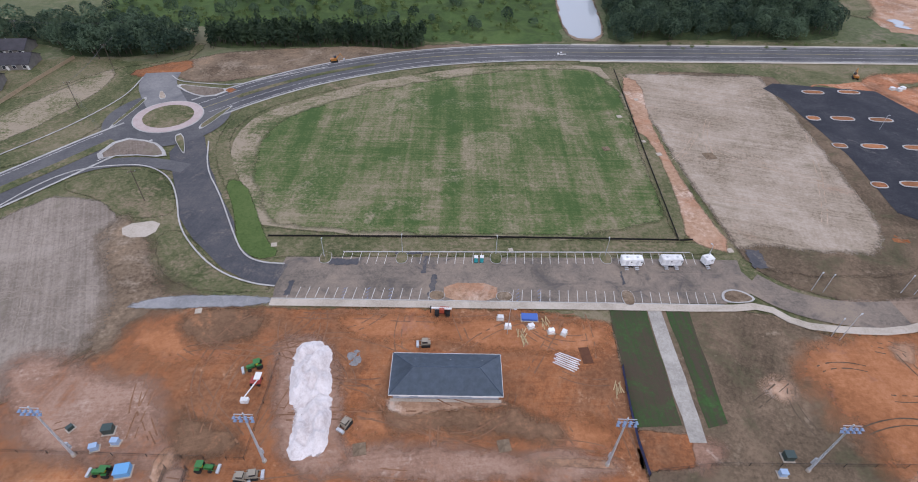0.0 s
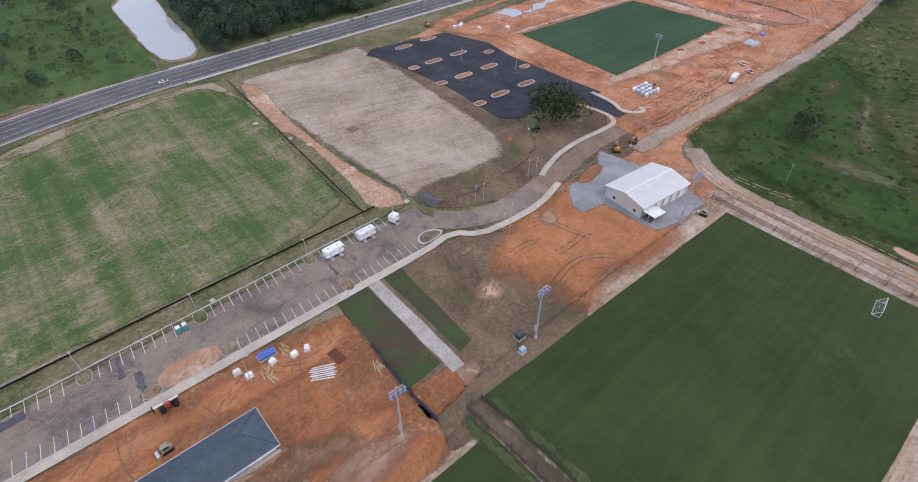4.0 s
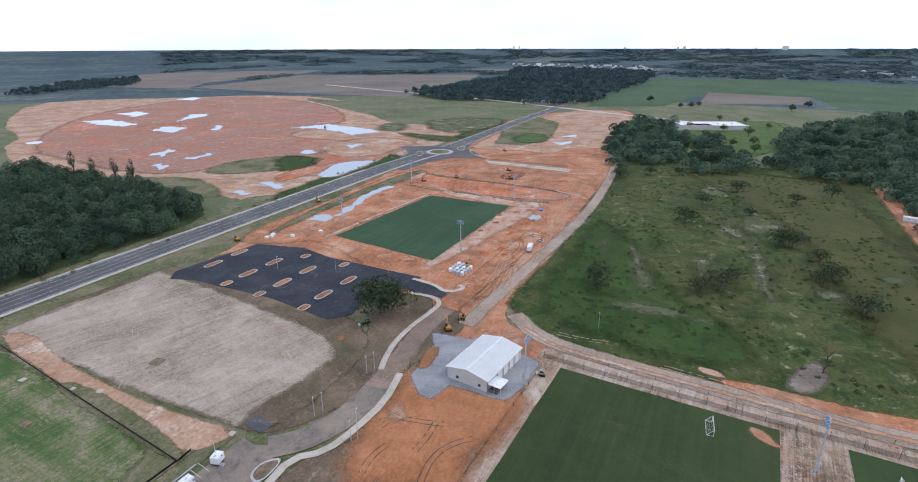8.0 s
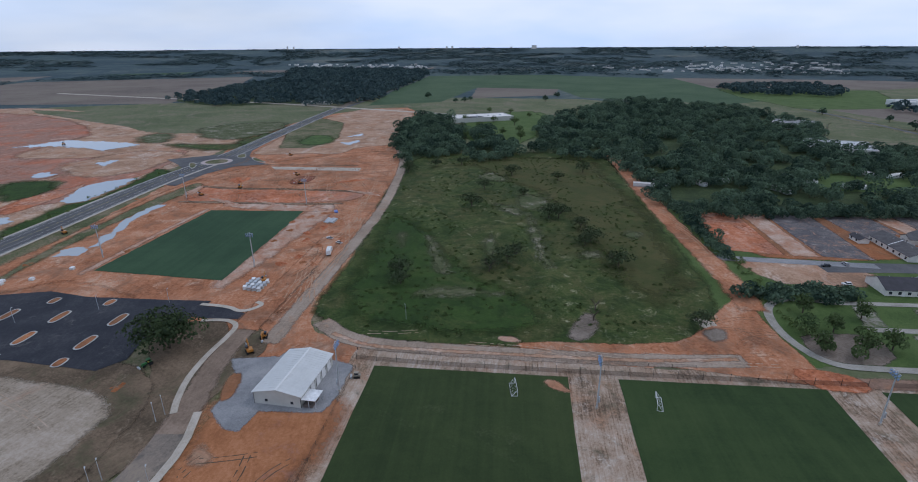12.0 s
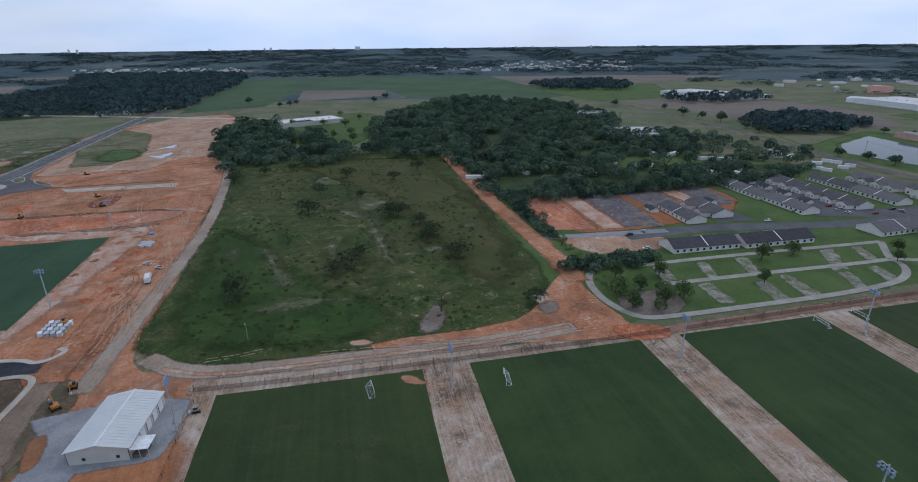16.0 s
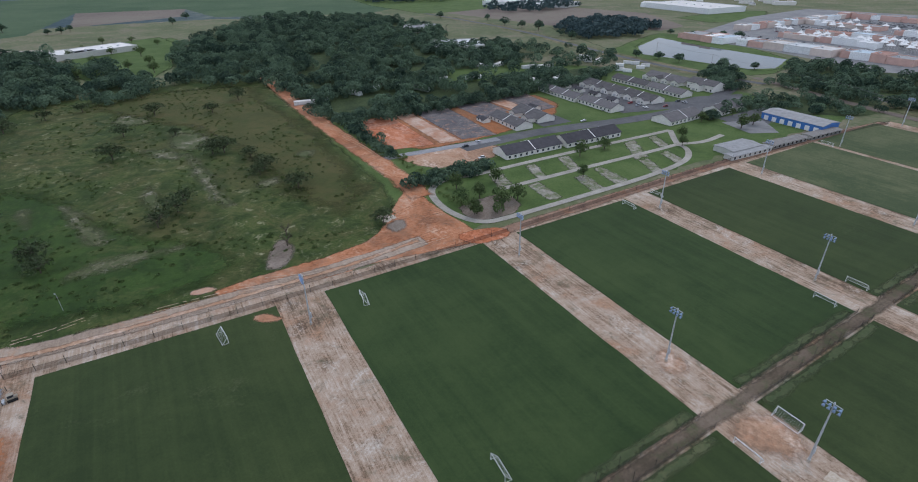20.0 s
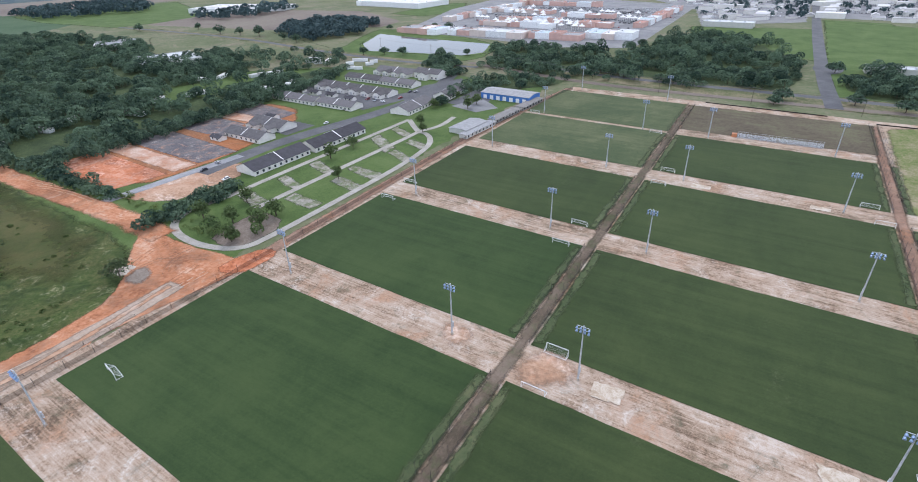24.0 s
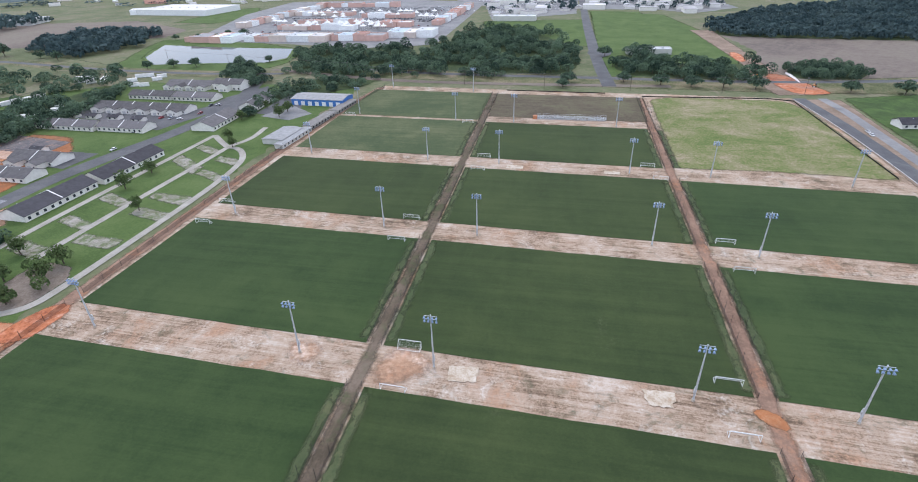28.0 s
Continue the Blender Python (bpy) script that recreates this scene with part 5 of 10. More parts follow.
SCRUB_TREES = [(246.0, 57.5), (270.3, 13.1), (293.2, 0.1), (318.0, -45.0), (469.8, -34.5), (419.9, -4.2), (486.1, 6.3), (384.0, 34.1), (516.1, 81.4), (435.7, 28.0), (501.9, -59.5), (280.7, -55.3), (342.7, -41.5), (363.2, -21.8), (529.1, 57.4), (503.1, 105.5), (216.5, -78.8), (490.2, 104.1), (362.1, -28.5), (310.3, -40.8), (257.1, 60.4), (280.1, 4.6)]
DEAD_TREES = [(217.9, -34.4), (266.2, 14.0), (227.7, -36.3)]
TREES_CAMP = [(202.5, -120.3), (218.4, -132.6), (203.4, -136.6), (234.9, -128.2), (231.3, -150.6), (206.2, -148.1), (211.9, -196.2), (239.4, -217.7), (241.8, -239.9), (220.7, -286.5), (224.9, -351.4), (225.8, -365.5), (248.2, -373.4), (231.6, -299.2), (250.1, -341.3), (251.9, -355.8)]
TREES_POND = [(461.9, -493.3), (439.6, -506.0), (415.1, -510.1), (570.0, -673.2), (532.1, -671.8), (505.1, -676.2), (508.4, -705.8), (489.6, -715.8), (346.1, -541.7)]
TREES_AVENUE = [(21.0, -485.9), (-25.9, -493.0), (-55.8, -486.5), (-79.6, -483.5), (-104.3, -482.5), (-128.4, -481.5), (-10.5, -610.8), (25.0, -468.9), (-196.0, -480.0), (-232.0, -478.0)]
TREES_TOWN = [(1121.3, 135.1), (1161.6, 107.2), (1150.6, -50.2), (1239.8, -80.1), (1128.8, -241.1), (752.6, -537.5), (713.3, -541.7), (649.5, -534.1), (612.3, -523.6), (795.3, -532.8), (880.4, -551.5), (958.0, -495.4), (1206.8, 206.9), (1129.5, 117.0)]
HOMES = [(468.1, -153.1), (476.1, -173.6), (463.5, -207.8), (449.3, -211.6), (474.7, -244.5), (466.1, -275.6), (515.1, -314.8), (508.3, -332.7), (480.0, -353.8), (419.7, -320.3), (419.2, -342.9), (473.6, -370.9), (491.9, -443.3), (467.4, -441.3), (457.0, -105.4), (463.0, -120.5)]
RVS = [(485.8, -430.1), (471.8, -429.7), (434.6, -441.0), (440.8, -458.5), (433.0, -462.2), (413.3, -449.4), (407.8, -425.6), (416.9, -423.9), (417.7, -461.5)]
CARS_HOMES = [(294.6, -177.9), (267.8, -164.3), (291.4, -166.3), (329.1, -248.5), (323.8, -249.8), (336.4, -251.1), (326.2, -256.7), (314.8, -335.9), (306.3, -335.8), (298.2, -335.6), (298.3, -372.5), (292.5, -351.7), (292.6, -374.5), (295.8, -269.3), (309.6, -303.4)]
band("house_street", ROAD, 8, [(289.4, -162.6), (291.4, -186.1), (293.2, -219.2), (287.6, -262.0), (278.9, -309.8), (279.0, -380.5), (303.6, -444.7), (318.4, -483.3)], width=13)
region("camp_hardstand", PLOUGH, 8, [(216.2, -118.4), (217.9, -149.1), (194.3, -144.9), (194.1, -118.6), (204.3, -115.2)], soft=1, wobble=1.0)
region("camp_pad", CAMP_PAD, 8, [(243.6, -259.1), (244.5, -269.0), (217.9, -253.1), (217.8, -242.7)], wobble=1.0, step=1.5)
region("camp_pad", CAMP_PAD, 8, [(244.6, -281.5), (244.5, -288.3), (223.9, -280.0), (223.2, -270.5)], wobble=1.0, step=1.5)
region("camp_pad", CAMP_PAD, 8, [(219.3, -210.2), (219.5, -217.0), (193.6, -214.3), (194.1, -204.6)], wobble=1.0, step=1.5)
region("camp_pad", CAMP_PAD, 8, [(215.0, -243.1), (215.2, -250.3), (197.5, -243.1), (197.1, -234.9)], wobble=1.0, step=1.5)
region("camp_pad", CAMP_PAD, 8, [(217.9, -263.7), (219.0, -271.4), (199.6, -265.7), (197.7, -256.6)], wobble=1.0, step=1.5)
region("camp_pad", CAMP_PAD, 8, [(243.0, -179.8), (243.4, -186.7), (223.8, -179.9), (222.9, -173.0)], wobble=1.0, step=1.5)
region("camp_pad", CAMP_PAD, 8, [(244.0, -204.3), (244.1, -212.5), (223.8, -204.4), (223.0, -196.9)], wobble=1.0, step=1.5)
region("camp_pad", CAMP_PAD, 8, [(218.4, -163.3), (218.9, -170.8), (196.9, -169.7), (196.5, -161.0)], wobble=1.0, step=1.5)
region("camp_pad", CAMP_PAD, 8, [(214.7, -192.3), (214.6, -199.7), (194.0, -196.6), (194.1, -187.9)], wobble=1.0, step=1.5)
region("camp_pad", CAMP_PAD, 8, [(242.8, -154.0), (242.9, -161.5), (225.1, -157.3), (224.3, -148.0)], wobble=1.0, step=1.5)
TOWN_A = [(3098.0, 1360.9), (3115.1, 501.4), (2544.7, 437.5), (2496.7, 1042.2)]
TOWN_B = [(3339.4, -871.7), (3044.9, -1603.9), (2424.9, -1342.4), (2653.1, -751.8)]
TOWN_C = [(3099.5, -281.9), (2695.9, -836.7), (2567.2, -1473.7), (2200.5, -1246.3), (2376.6, -505.6)]
TOWN_D = [(1317.6, -1130.2), (1486.1, -1536.4), (1442.4, -2216.4), (1003.2, -1848.7), (712.1, -1325.4), (769.2, -1059.9)]
TOWN_E = [(351.9, -1328.0), (49.8, -1407.8), (34.6, -1023.4), (163.5, -958.8), (205.6, -1138.0)]
TOWN_F = [(12.8, -1374.8), (-201.0, -1385.4), (-232.1, -1108.0), (-150.4, -1007.6), (10.2, -1057.6)]
region("pale_clay", SANDY, 8, [(-15.9, 71.6), (12.4, 72.3), (13.7, 70.3), (-2.0, 68.9), (-10.3, 66.7), (-16.2, 68.3)], soft=1, wobble=1.5, step=2)
WOOD_MAIN = [(599.2, -12.9), (792.8, -28.2), (994.4, -104.4), (1177.1, -239.0), (1039.0, -391.7), (813.6, -420.9), (662.9, -352.5), (636.6, -418.2), (540.4, -404.0), (493.8, -319.0), (527.7, -277.9), (476.5, -251.4), (440.7, -217.9), (468.7, -141.9), (478.4, -94.2), (555.8, -91.5), (577.8, -33.0)]
TREES_LAWN = [(686.4, 69.2), (771.2, 57.7), (836.0, 41.2), (710.7, 23.0), (805.6, 8.5), (679.9, -1.2), (956.6, 54.5), (941.4, 17.3), (891.9, -14.1), (893.8, 75.7), (644.3, 28.4), (734.7, 1.5), (835.8, 85.1), (651.6, 47.7)]
region("school_lawn", LAWN, 6, [(650.1, 72.5), (879.6, 88.8), (952.7, 45.2), (999.7, -42.3), (627.5, -16.3)], soft=1, wobble=2)
region("access_drive", NEW_ROAD, 11, [(-116.9, 178.4), (-101.2, 148.8), (-96.1, 138.4), (-86.8, 127.3), (-72.5, 114.3), (-63.8, 109.7), (-54.6, 107.2), (-53.1, 117.3), (-57.1, 117.1), (-64.0, 118.7), (-72.1, 125.7), (-76.7, 136.9), (-85.4, 149.7), (-96.5, 167.9), (-107.8, 191.5), (-116.8, 194.2)], wobble=0.2)
region("fresh_tarmac", NEW_ROAD, 12, [(-116.9, 178.4), (-101.9, 150.5), (-86.0, 151.5), (-97.7, 169.9), (-107.8, 191.5), (-116.8, 194.2)], wobble=0.4)
region("north_earth", BROWN, 5, [(-148.4, 250.5), (-145.1, 275.6), (-96.9, 290.6), (-25.5, 301.5), (49.7, 310.2), (51.1, 306.7), (1.6, 296.9), (-61.6, 276.4), (-111.7, 246.6), (-133.2, 242.2)], soft=1, wobble=1.5, step=3)
region("north_earth", CLAY, 5, [(-170.6, 250.8), (-156.8, 262.9), (-144.5, 270.1), (-139.2, 257.0), (-157.5, 244.9)], soft=1, wobble=1.5, step=3)
region("west_verge_tan", MARGIN, 6, [(-195.0, 216.9), (-181.3, 257.1), (-173.2, 247.1), (-173.5, 221.5), (-182.2, 188.8), (-201.5, 169.6), (-211.1, 182.2)], soft=1, wobble=1.5, step=3)
ISLAND_SOUTH = [(-120.9, 191.0), (-117.8, 194.2), (-110.5, 178.4), (-111.5, 177.9)]
ISLAND_EAST = [(-113.0, 197.0), (-113.4, 202.5), (-106.5, 220.0), (-105.4, 218.4), (-110.6, 198.6)]
ISLAND_NORTH = [(-145.4, 234.1), (-141.4, 222.7), (-137.9, 224.7)]
ISLAND_WEST = [(-148.5, 225.7), (-146.1, 222.3), (-149.2, 195.5), (-150.6, 196.4), (-148.7, 220.4)]
GORE_WEST = [(-142.0, 188.7), (-126.4, 186.4), (-119.6, 180.5), (-116.1, 174.6), (-132.6, 175.7), (-144.9, 170.7)]
GORE_NORTH = [(-142.4, 240.1), (-130.1, 229.6), (-118.5, 226.2), (-111.0, 236.1), (-125.7, 237.5)]
WOOD_MIX = [(523.0, -272.1), (651.2, -418.6), (502.0, -479.8), (420.1, -455.0), (449.7, -401.9), (451.4, -266.7)]
WOOD_LOTS = [(399.9, -120.7), (394.3, -174.3), (397.4, -235.5), (399.0, -307.5), (406.7, -385.2), (389.9, -373.2), (380.6, -293.8), (376.5, -223.5), (371.3, -164.3), (374.1, -117.5)]
WOOD_CAMP_END = [(217.9, -115.7), (220.8, -128.5), (213.6, -139.0), (198.1, -134.1), (193.3, -120.6), (202.7, -110.9)]
region("sand_heap_base", PALE_SAND, 9, [(-41.7, 74.7), (-41.4, 83.7), (-36.7, 87.2), (-32.8, 81.3), (-31.9, 74.3), (-29.4, 67.8), (-28.9, 56.2), (-34.1, 56.0), (-36.9, 60.8), (-38.2, 69.1)], soft=1, wobble=1.2, step=2)
band("site_road", SITE_EARTH, 13, [(195.0, 114.9), (220.1, 114.7), (250.8, 115.2), (309.6, 115.1)], width=13, wobble=1.2)
band("country_road", ROAD, 9, [(821.3, 332.0), (1002.1, 336.3), (1249.9, 335.3), (1605.5, 341.8), (2109.2, 356.7)], width=9)
region("north_scrub", LUSH, 2, [(-240.0, 320.0), (-250.0, 600.0), (260.0, 600.0), (260.0, 470.0), (90.0, 440.0), (60.0, 330.0), (55.0, 308.0), (-19.0, 306.0), (-160.0, 318.0)], soft=1, wobble=3)
band("haul_road", HAUL, 10, [(185.8, 98.9), (216.5, 98.9), (258.2, 98.8), (305.1, 98.4), (359.8, 98.7), (429.8, 104.2), (532.5, 116.7), (597.0, 136.1)], width=7.5, wobble=1.0)
band("dirt_drive", DRIVE_DIRT, 12, [(116.0, 104.8), (133.0, 106.0), (145.3, 107.6), (169.2, 113.2), (196.8, 114.4), (222.0, 112.8), (264.0, 112.5)], width=9.5, wobble=1.0, reach=1.3)
region("pale_ground", SANDY, 7, [(995.3, 324.1), (1016.6, 201.8), (823.1, 170.1), (631.7, 148.0), (619.2, 188.1), (565.5, 199.9), (575.4, 240.1), (558.9, 273.9), (567.1, 307.2)], soft=1, wobble=5, step=6)
region("dark_clay", RED_SPOIL, 10, [(438.5, 200.1), (455.4, 203.5), (467.2, 197.2), (468.3, 185.8), (454.9, 184.0), (435.7, 185.6)], soft=1, wobble=2, step=4)
region("raw_cut", CLAY_RAW, 9, [(387.3, 266.2), (423.9, 271.9), (420.7, 240.8), (420.7, 178.5), (419.7, 147.7), (423.0, 132.6), (411.1, 122.2), (395.3, 125.3), (385.3, 145.5), (375.2, 202.0), (374.0, 249.0)], soft=1, wobble=2, step=4)
region("red_spoil", RED_SPOIL, 10, [(407.3, 261.9), (401.1, 249.5), (399.4, 229.3), (388.6, 233.3), (388.9, 248.3)], soft=1, wobble=2, step=4, reach=5.0)
region("red_spoil", RED_SPOIL, 10, [(397.9, 151.9), (403.7, 144.8), (395.3, 142.9), (393.2, 148.3)], soft=1, wobble=2, step=4, reach=3.0)
band("cut_edge", DARK_EARTH, 11, [(422.0, 270.8), (417.0, 238.8), (420.2, 204.0), (419.7, 167.9), (418.8, 137.4), (414.4, 125.1)], width=4.0, wobble=1.0, reach=2.0)
band("cut_edge", BROWN, 11, [(375.9, 262.3), (377.2, 231.7), (377.5, 193.8), (379.4, 157.2), (383.2, 133.2)], width=4.0, wobble=1.0, reach=2.0)
band("cut_edge", DARK_EARTH, 11, [(510.0, 257.6), (512.8, 209.4), (515.7, 160.4)], width=2.6, wobble=1.0, reach=1.0)
region("pale_spoil", PALE_CLAY, 11, [(395.3, 273.4), (427.7, 273.7), (418.4, 266.5), (394.6, 261.8)], soft=1, wobble=1, step=3)
region("road_verge", ROUGH_GRASS, 8, [(232.5, 269.1), (263.6, 278.4), (307.7, 282.0), (372.1, 286.5), (432.9, 285.6), (428.0, 270.6), (375.1, 271.5), (340.3, 275.0), (306.3, 272.4), (271.8, 270.8), (229.2, 265.7)], soft=1, wobble=1.5, reach=4.0)
region("puddle", WATER, 10, [(261.3, 265.8), (272.0, 269.4), (278.7, 260.3), (274.5, 254.0), (264.4, 252.3)], wobble=1.8, step=4)
region("puddle", WATER, 10, [(277.1, 256.3), (299.3, 263.4), (305.3, 259.9), (297.9, 255.0), (280.5, 252.1)], wobble=1.8, step=4)
region("puddle", WATER, 10, [(301.7, 262.0), (323.4, 271.1), (348.8, 274.4), (366.9, 273.2), (367.6, 266.0), (353.8, 267.8), (333.0, 266.4), (306.5, 258.4)], wobble=1.8, step=4)
region("road_bank", LUSH_SCRUB, 8, [(258.3, 295.7), (300.1, 313.2), (358.9, 325.0), (424.7, 329.8), (460.9, 320.6), (490.4, 357.6), (458.6, 347.4), (402.3, 336.8), (369.3, 333.7), (356.8, 347.6), (312.0, 337.7), (303.1, 341.8)], soft=1, wobble=2, reach=5.0)
region("road_bank", LUSH_SCRUB, 8, [(417.2, 459.3), (427.9, 435.0), (425.9, 409.9), (390.4, 385.8), (372.1, 392.1), (359.8, 400.2)], soft=1, wobble=2, reach=8.0)
region("weedy_bank", SCRUB_SAND, 8, [(645.2, 503.1), (693.1, 506.4), (695.5, 474.9), (640.7, 446.9), (614.9, 451.4)], soft=1, wobble=2, reach=12.0)
region("weedy_bank", SCRUB, 8, [(611.4, 444.3), (622.9, 403.8), (615.4, 345.9), (658.3, 337.0), (609.3, 324.0), (582.8, 328.3), (582.3, 378.5)], soft=1, wobble=2, reach=12.0)
region("weedy_bank", SCRUB_SAND, 8, [(727.9, 469.1), (789.5, 439.8), (828.3, 357.0), (716.1, 339.8), (647.4, 363.1), (661.2, 415.3)], soft=1, wobble=2, reach=12.0)
region("weedy_bank", SCRUB, 8, [(623.1, 350.0), (684.5, 358.3), (726.9, 336.1), (783.9, 343.0), (668.8, 318.1), (617.7, 317.0)], soft=1, wobble=2, reach=12.0)
region("weedy_bank", LUSH, 9, [(629.2, 273.6), (671.9, 279.5), (700.8, 274.6), (679.6, 238.7), (632.7, 230.2), (615.3, 249.5)], soft=1, wobble=2, reach=8.0)
region("tan_cut", SANDY, 7, [(486.0, 470.7), (534.5, 458.5), (577.7, 434.1), (562.4, 362.7), (523.5, 368.5), (474.3, 363.0), (453.3, 380.3), (442.2, 400.8)], soft=1, wobble=2, reach=10.0)
region("red_bank", CLAY_RAW, 8, [(352.6, 392.8), (381.0, 390.3), (406.0, 380.9), (426.3, 381.6), (406.9, 370.8), (371.2, 365.6), (340.1, 365.6), (328.6, 368.1)], soft=1, wobble=2, reach=4.0)
region("pale_band", PALE_CLAY, 10, [(380.3, 227.5), (375.5, 156.8), (365.6, 134.1), (359.1, 154.2), (365.6, 219.7)], soft=1, wobble=2, step=4)
band("fence_road", HAUL, 8, [(205.0, 84.0), (190.0, 66.0), (188.0, 30.0), (188.0, -10.0), (188.5, -50.0), (192.0, -88.0)], width=8.5, wobble=0.8)
band("wheel_ruts", SANDY, 10, [(196.0, 76.0), (187.4, 58.0), (187.2, 30.0), (187.6, -10.0), (188.0, -50.0), (193.0, -86.0)], width=2.2, reach=0.8)



# ---- the sports fields: a grid of turf plots between sandy strips ----
def corridor(y, which):
    """x of the middle of the fenced lane between two columns of fields, at that y."""
    return (61.2, -52.5)[which] - 0.049 * (y + 100.0)


region("sandy_complex_ground", STRIP, 6, [(-152, 60), (186, 62), (184, -50), (186, -290), (180, -455), (-150, -455), (-160, -290), (-150, -60)], wobble=0.8, label="streaky pale sand and dirt strips between sports fields")
ROWS = [(52, -20), (-38, -109), (-127, -195), (-211, -278), (-294, -363), (-367, -441)]


def plot(col, top, low, material, label):
    def sides(y):
        if col == 0:
            return 174.5 + 0.02 * (-y if y < 0 else 0), corridor(y, 0) + 2.9
        if col == 1:
            return corridor(y, 0) - 2.9, corridor(y, 1) + 3.1
        return corridor(y, 1) - 3.1, corridor(y, 1) - 108.0
    a, b, c, d = sides(top)[0], sides(top)[1], sides(low)[1], sides(low)[0]
    return region("sports_field", material, 8, [(a, top), (b, top), (c, low), (d, low)], step=9.0, wobble=0.2, label=label)


for i, (top, low) in enumerate(ROWS):
    if i == 0:
        region("sports_field", TURF, 8, [(corridor(40, 0) - 2.9, 44), (-46, 42), (corridor(-20, 1) + 3.1, -20), (corridor(-20, 0) - 2.9, -20)], step=9.0, wobble=0.2, label="even dark green mown sports turf")
    plot(0, top, low, TURF_DRY if i > 3 else TURF_GREEN if i in (1, 2) else TURF, "even dark green mown sports turf")
    if 0 < i < 5:
        plot(1, top, low, TURF, "even dark green mown sports turf")
    if 0 < i < 4:
        plot(2, top, low, TURF_GREEN, "even dark green mown sports turf")
region("bare_sports_field", MUD, 9, [(72, -376), (-38, -378), (-36, -441), (76, -440)], label="brown half-bare sports field")
region("yellow_field", YELLOW, 9, [(-43.5, -437.6), (-63, -445.9), (-138.7, -445.4), (-149.6, -420.7), (-153.6, -296), (-102.2, -299), (-48.0, -295.8)], label="yellow-green field with bare patches", reach=1.3)
region("bare_field_patch", TAN, 10, [(-47, -390), (-86, -387), (-100, -345), (-122, -335), (-120, -325), (-90, -310), (-50, -302)], soft=1, label="pale bare patch in a weedy field", reach=8.0)
region("green_field_patch", WEED_GREEN, 10, [(-137, -441), (-147, -420), (-151, -300), (-104, -303), (-112, -318), (-140, -332), (-134, -395), (-110, -425)], soft=1, label="fresh green weeds in a field", reach=5.0)
for which in (0, 1):
    for side in (-1, 1):
        for top, low in ROWS[:5]:
            if which == 1 and top == 52:
                continue
            band("field_border", TURF_DRY, 9, [(corridor(y, which) + side * 4.4, y) for y in (top - 2, (top + low) / 2, low + 2)], 2.6, label="paler unmown grass beside a fence", reach=1.3)
    band("fenced_lane", LANE_GREEN if which == 0 else LANE, 10, [(corridor(y, which), y) for y in (52, -100, -280, -440)], 4.0 if which == 0 else 4.6, label="brown dirt lane between two fences", wobble=0.3, reach=1.3)


# ---- floodlights ----
def floodlight(tall=20.0, heads=8, blue=True):
    root = new("floodlight")
    part("pole", tube((0, 0, 0), (0, 0, tall), 0.33, 0.16, 10), GALV, root)
    part("footing", tube((0, 0, 0), (0, 0, 0.7), 0.5, 0.5, 10), CONCRETE, root)
    part("control_box", box(-0.3, 0.3, -0.75, -0.3, 2.6, 3.8), GALV, root)
    part("control_box", box(-0.25, 0.25, -0.7, -0.28, 4.0, 4.8), GALV, root)
    for k in range(2):
        z = tall - 0.5 - 1.1 * k
        arm = part("cross_arm", box(-1.9, 1.9, -0.06, 0.06, z - 0.06, z + 0.06), GALV, root)
        for i in range(heads // 2):
            x = -1.75 + 3.5 * i / (heads // 2 - 1)
            bm = bmesh.new()
            tube_into(bm, (x, 0.25, z - 0.15), (x, 0.8, z - 0.5), 0.22, 0.42, 8)
            head = part("lamp_head", bm, LAMP_BLUE, arm)
    return root


def place_all(first, spots):
    """The first thing at the first spot, and copies at the others. Spots: x, y, turn."""
    done = []
    for i, (x, y, turn) in enumerate(spots):
        m = pose(x, y, floor_at(x, y), 0, 0, turn)
        if i == 0:
            first.matrix_world = m
            done.append(first)
        else:
            done.append(copy_thing(first, m))
    return done


mast = tagged(floodlight(), "tall galvanised sports floodlight with two rows of bluish lamps", "floodlight", "floodlights of the sports fields")
MASTS = [(-83.7, 54.3, 180), (-41.5, 54.5, 180), (35, 56.3, 180), (80.3, 56.6, 180), (158, 60, 180)]
MASTS += [(x, y, 0) for x, y in ((158, -28.2), (159.5, -116.2), (84.1, -118.5), (41.1, -120.4), (-31.7, -122.6), (87.3, -202.6), (44.7, -202.4))]
MASTS += [(x, y, 0) for x, y in MASTS_FAR] + [(x, y, 90) for x, y in MASTS_PRACTICE]
place_all(mast, MASTS)


# ---- trees ----
LEAF = leafage("broad_leaves", (0.05, 0.088, 0.033), (0.16, 0.215, 0.08))
# brighter and bluer than the near leaves: haze put into the colour
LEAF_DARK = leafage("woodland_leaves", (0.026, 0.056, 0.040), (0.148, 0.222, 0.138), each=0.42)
# the same foliage for nearer woods, darker without that haze lift
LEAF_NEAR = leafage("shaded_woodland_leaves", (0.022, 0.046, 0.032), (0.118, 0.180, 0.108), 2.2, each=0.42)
LEAF_PINE = leafage("pine_needles", (0.020, 0.040, 0.024), (0.062, 0.098, 0.050), 2.0, each=0.35)
# leaves of far trees, blued in the colour itself to suggest hazy air
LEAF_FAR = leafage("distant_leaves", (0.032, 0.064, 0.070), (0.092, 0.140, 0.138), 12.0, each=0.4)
LEAF_GREY = leafage("thin_grey_leaves", (0.036, 0.058, 0.027), (0.105, 0.138, 0.065))
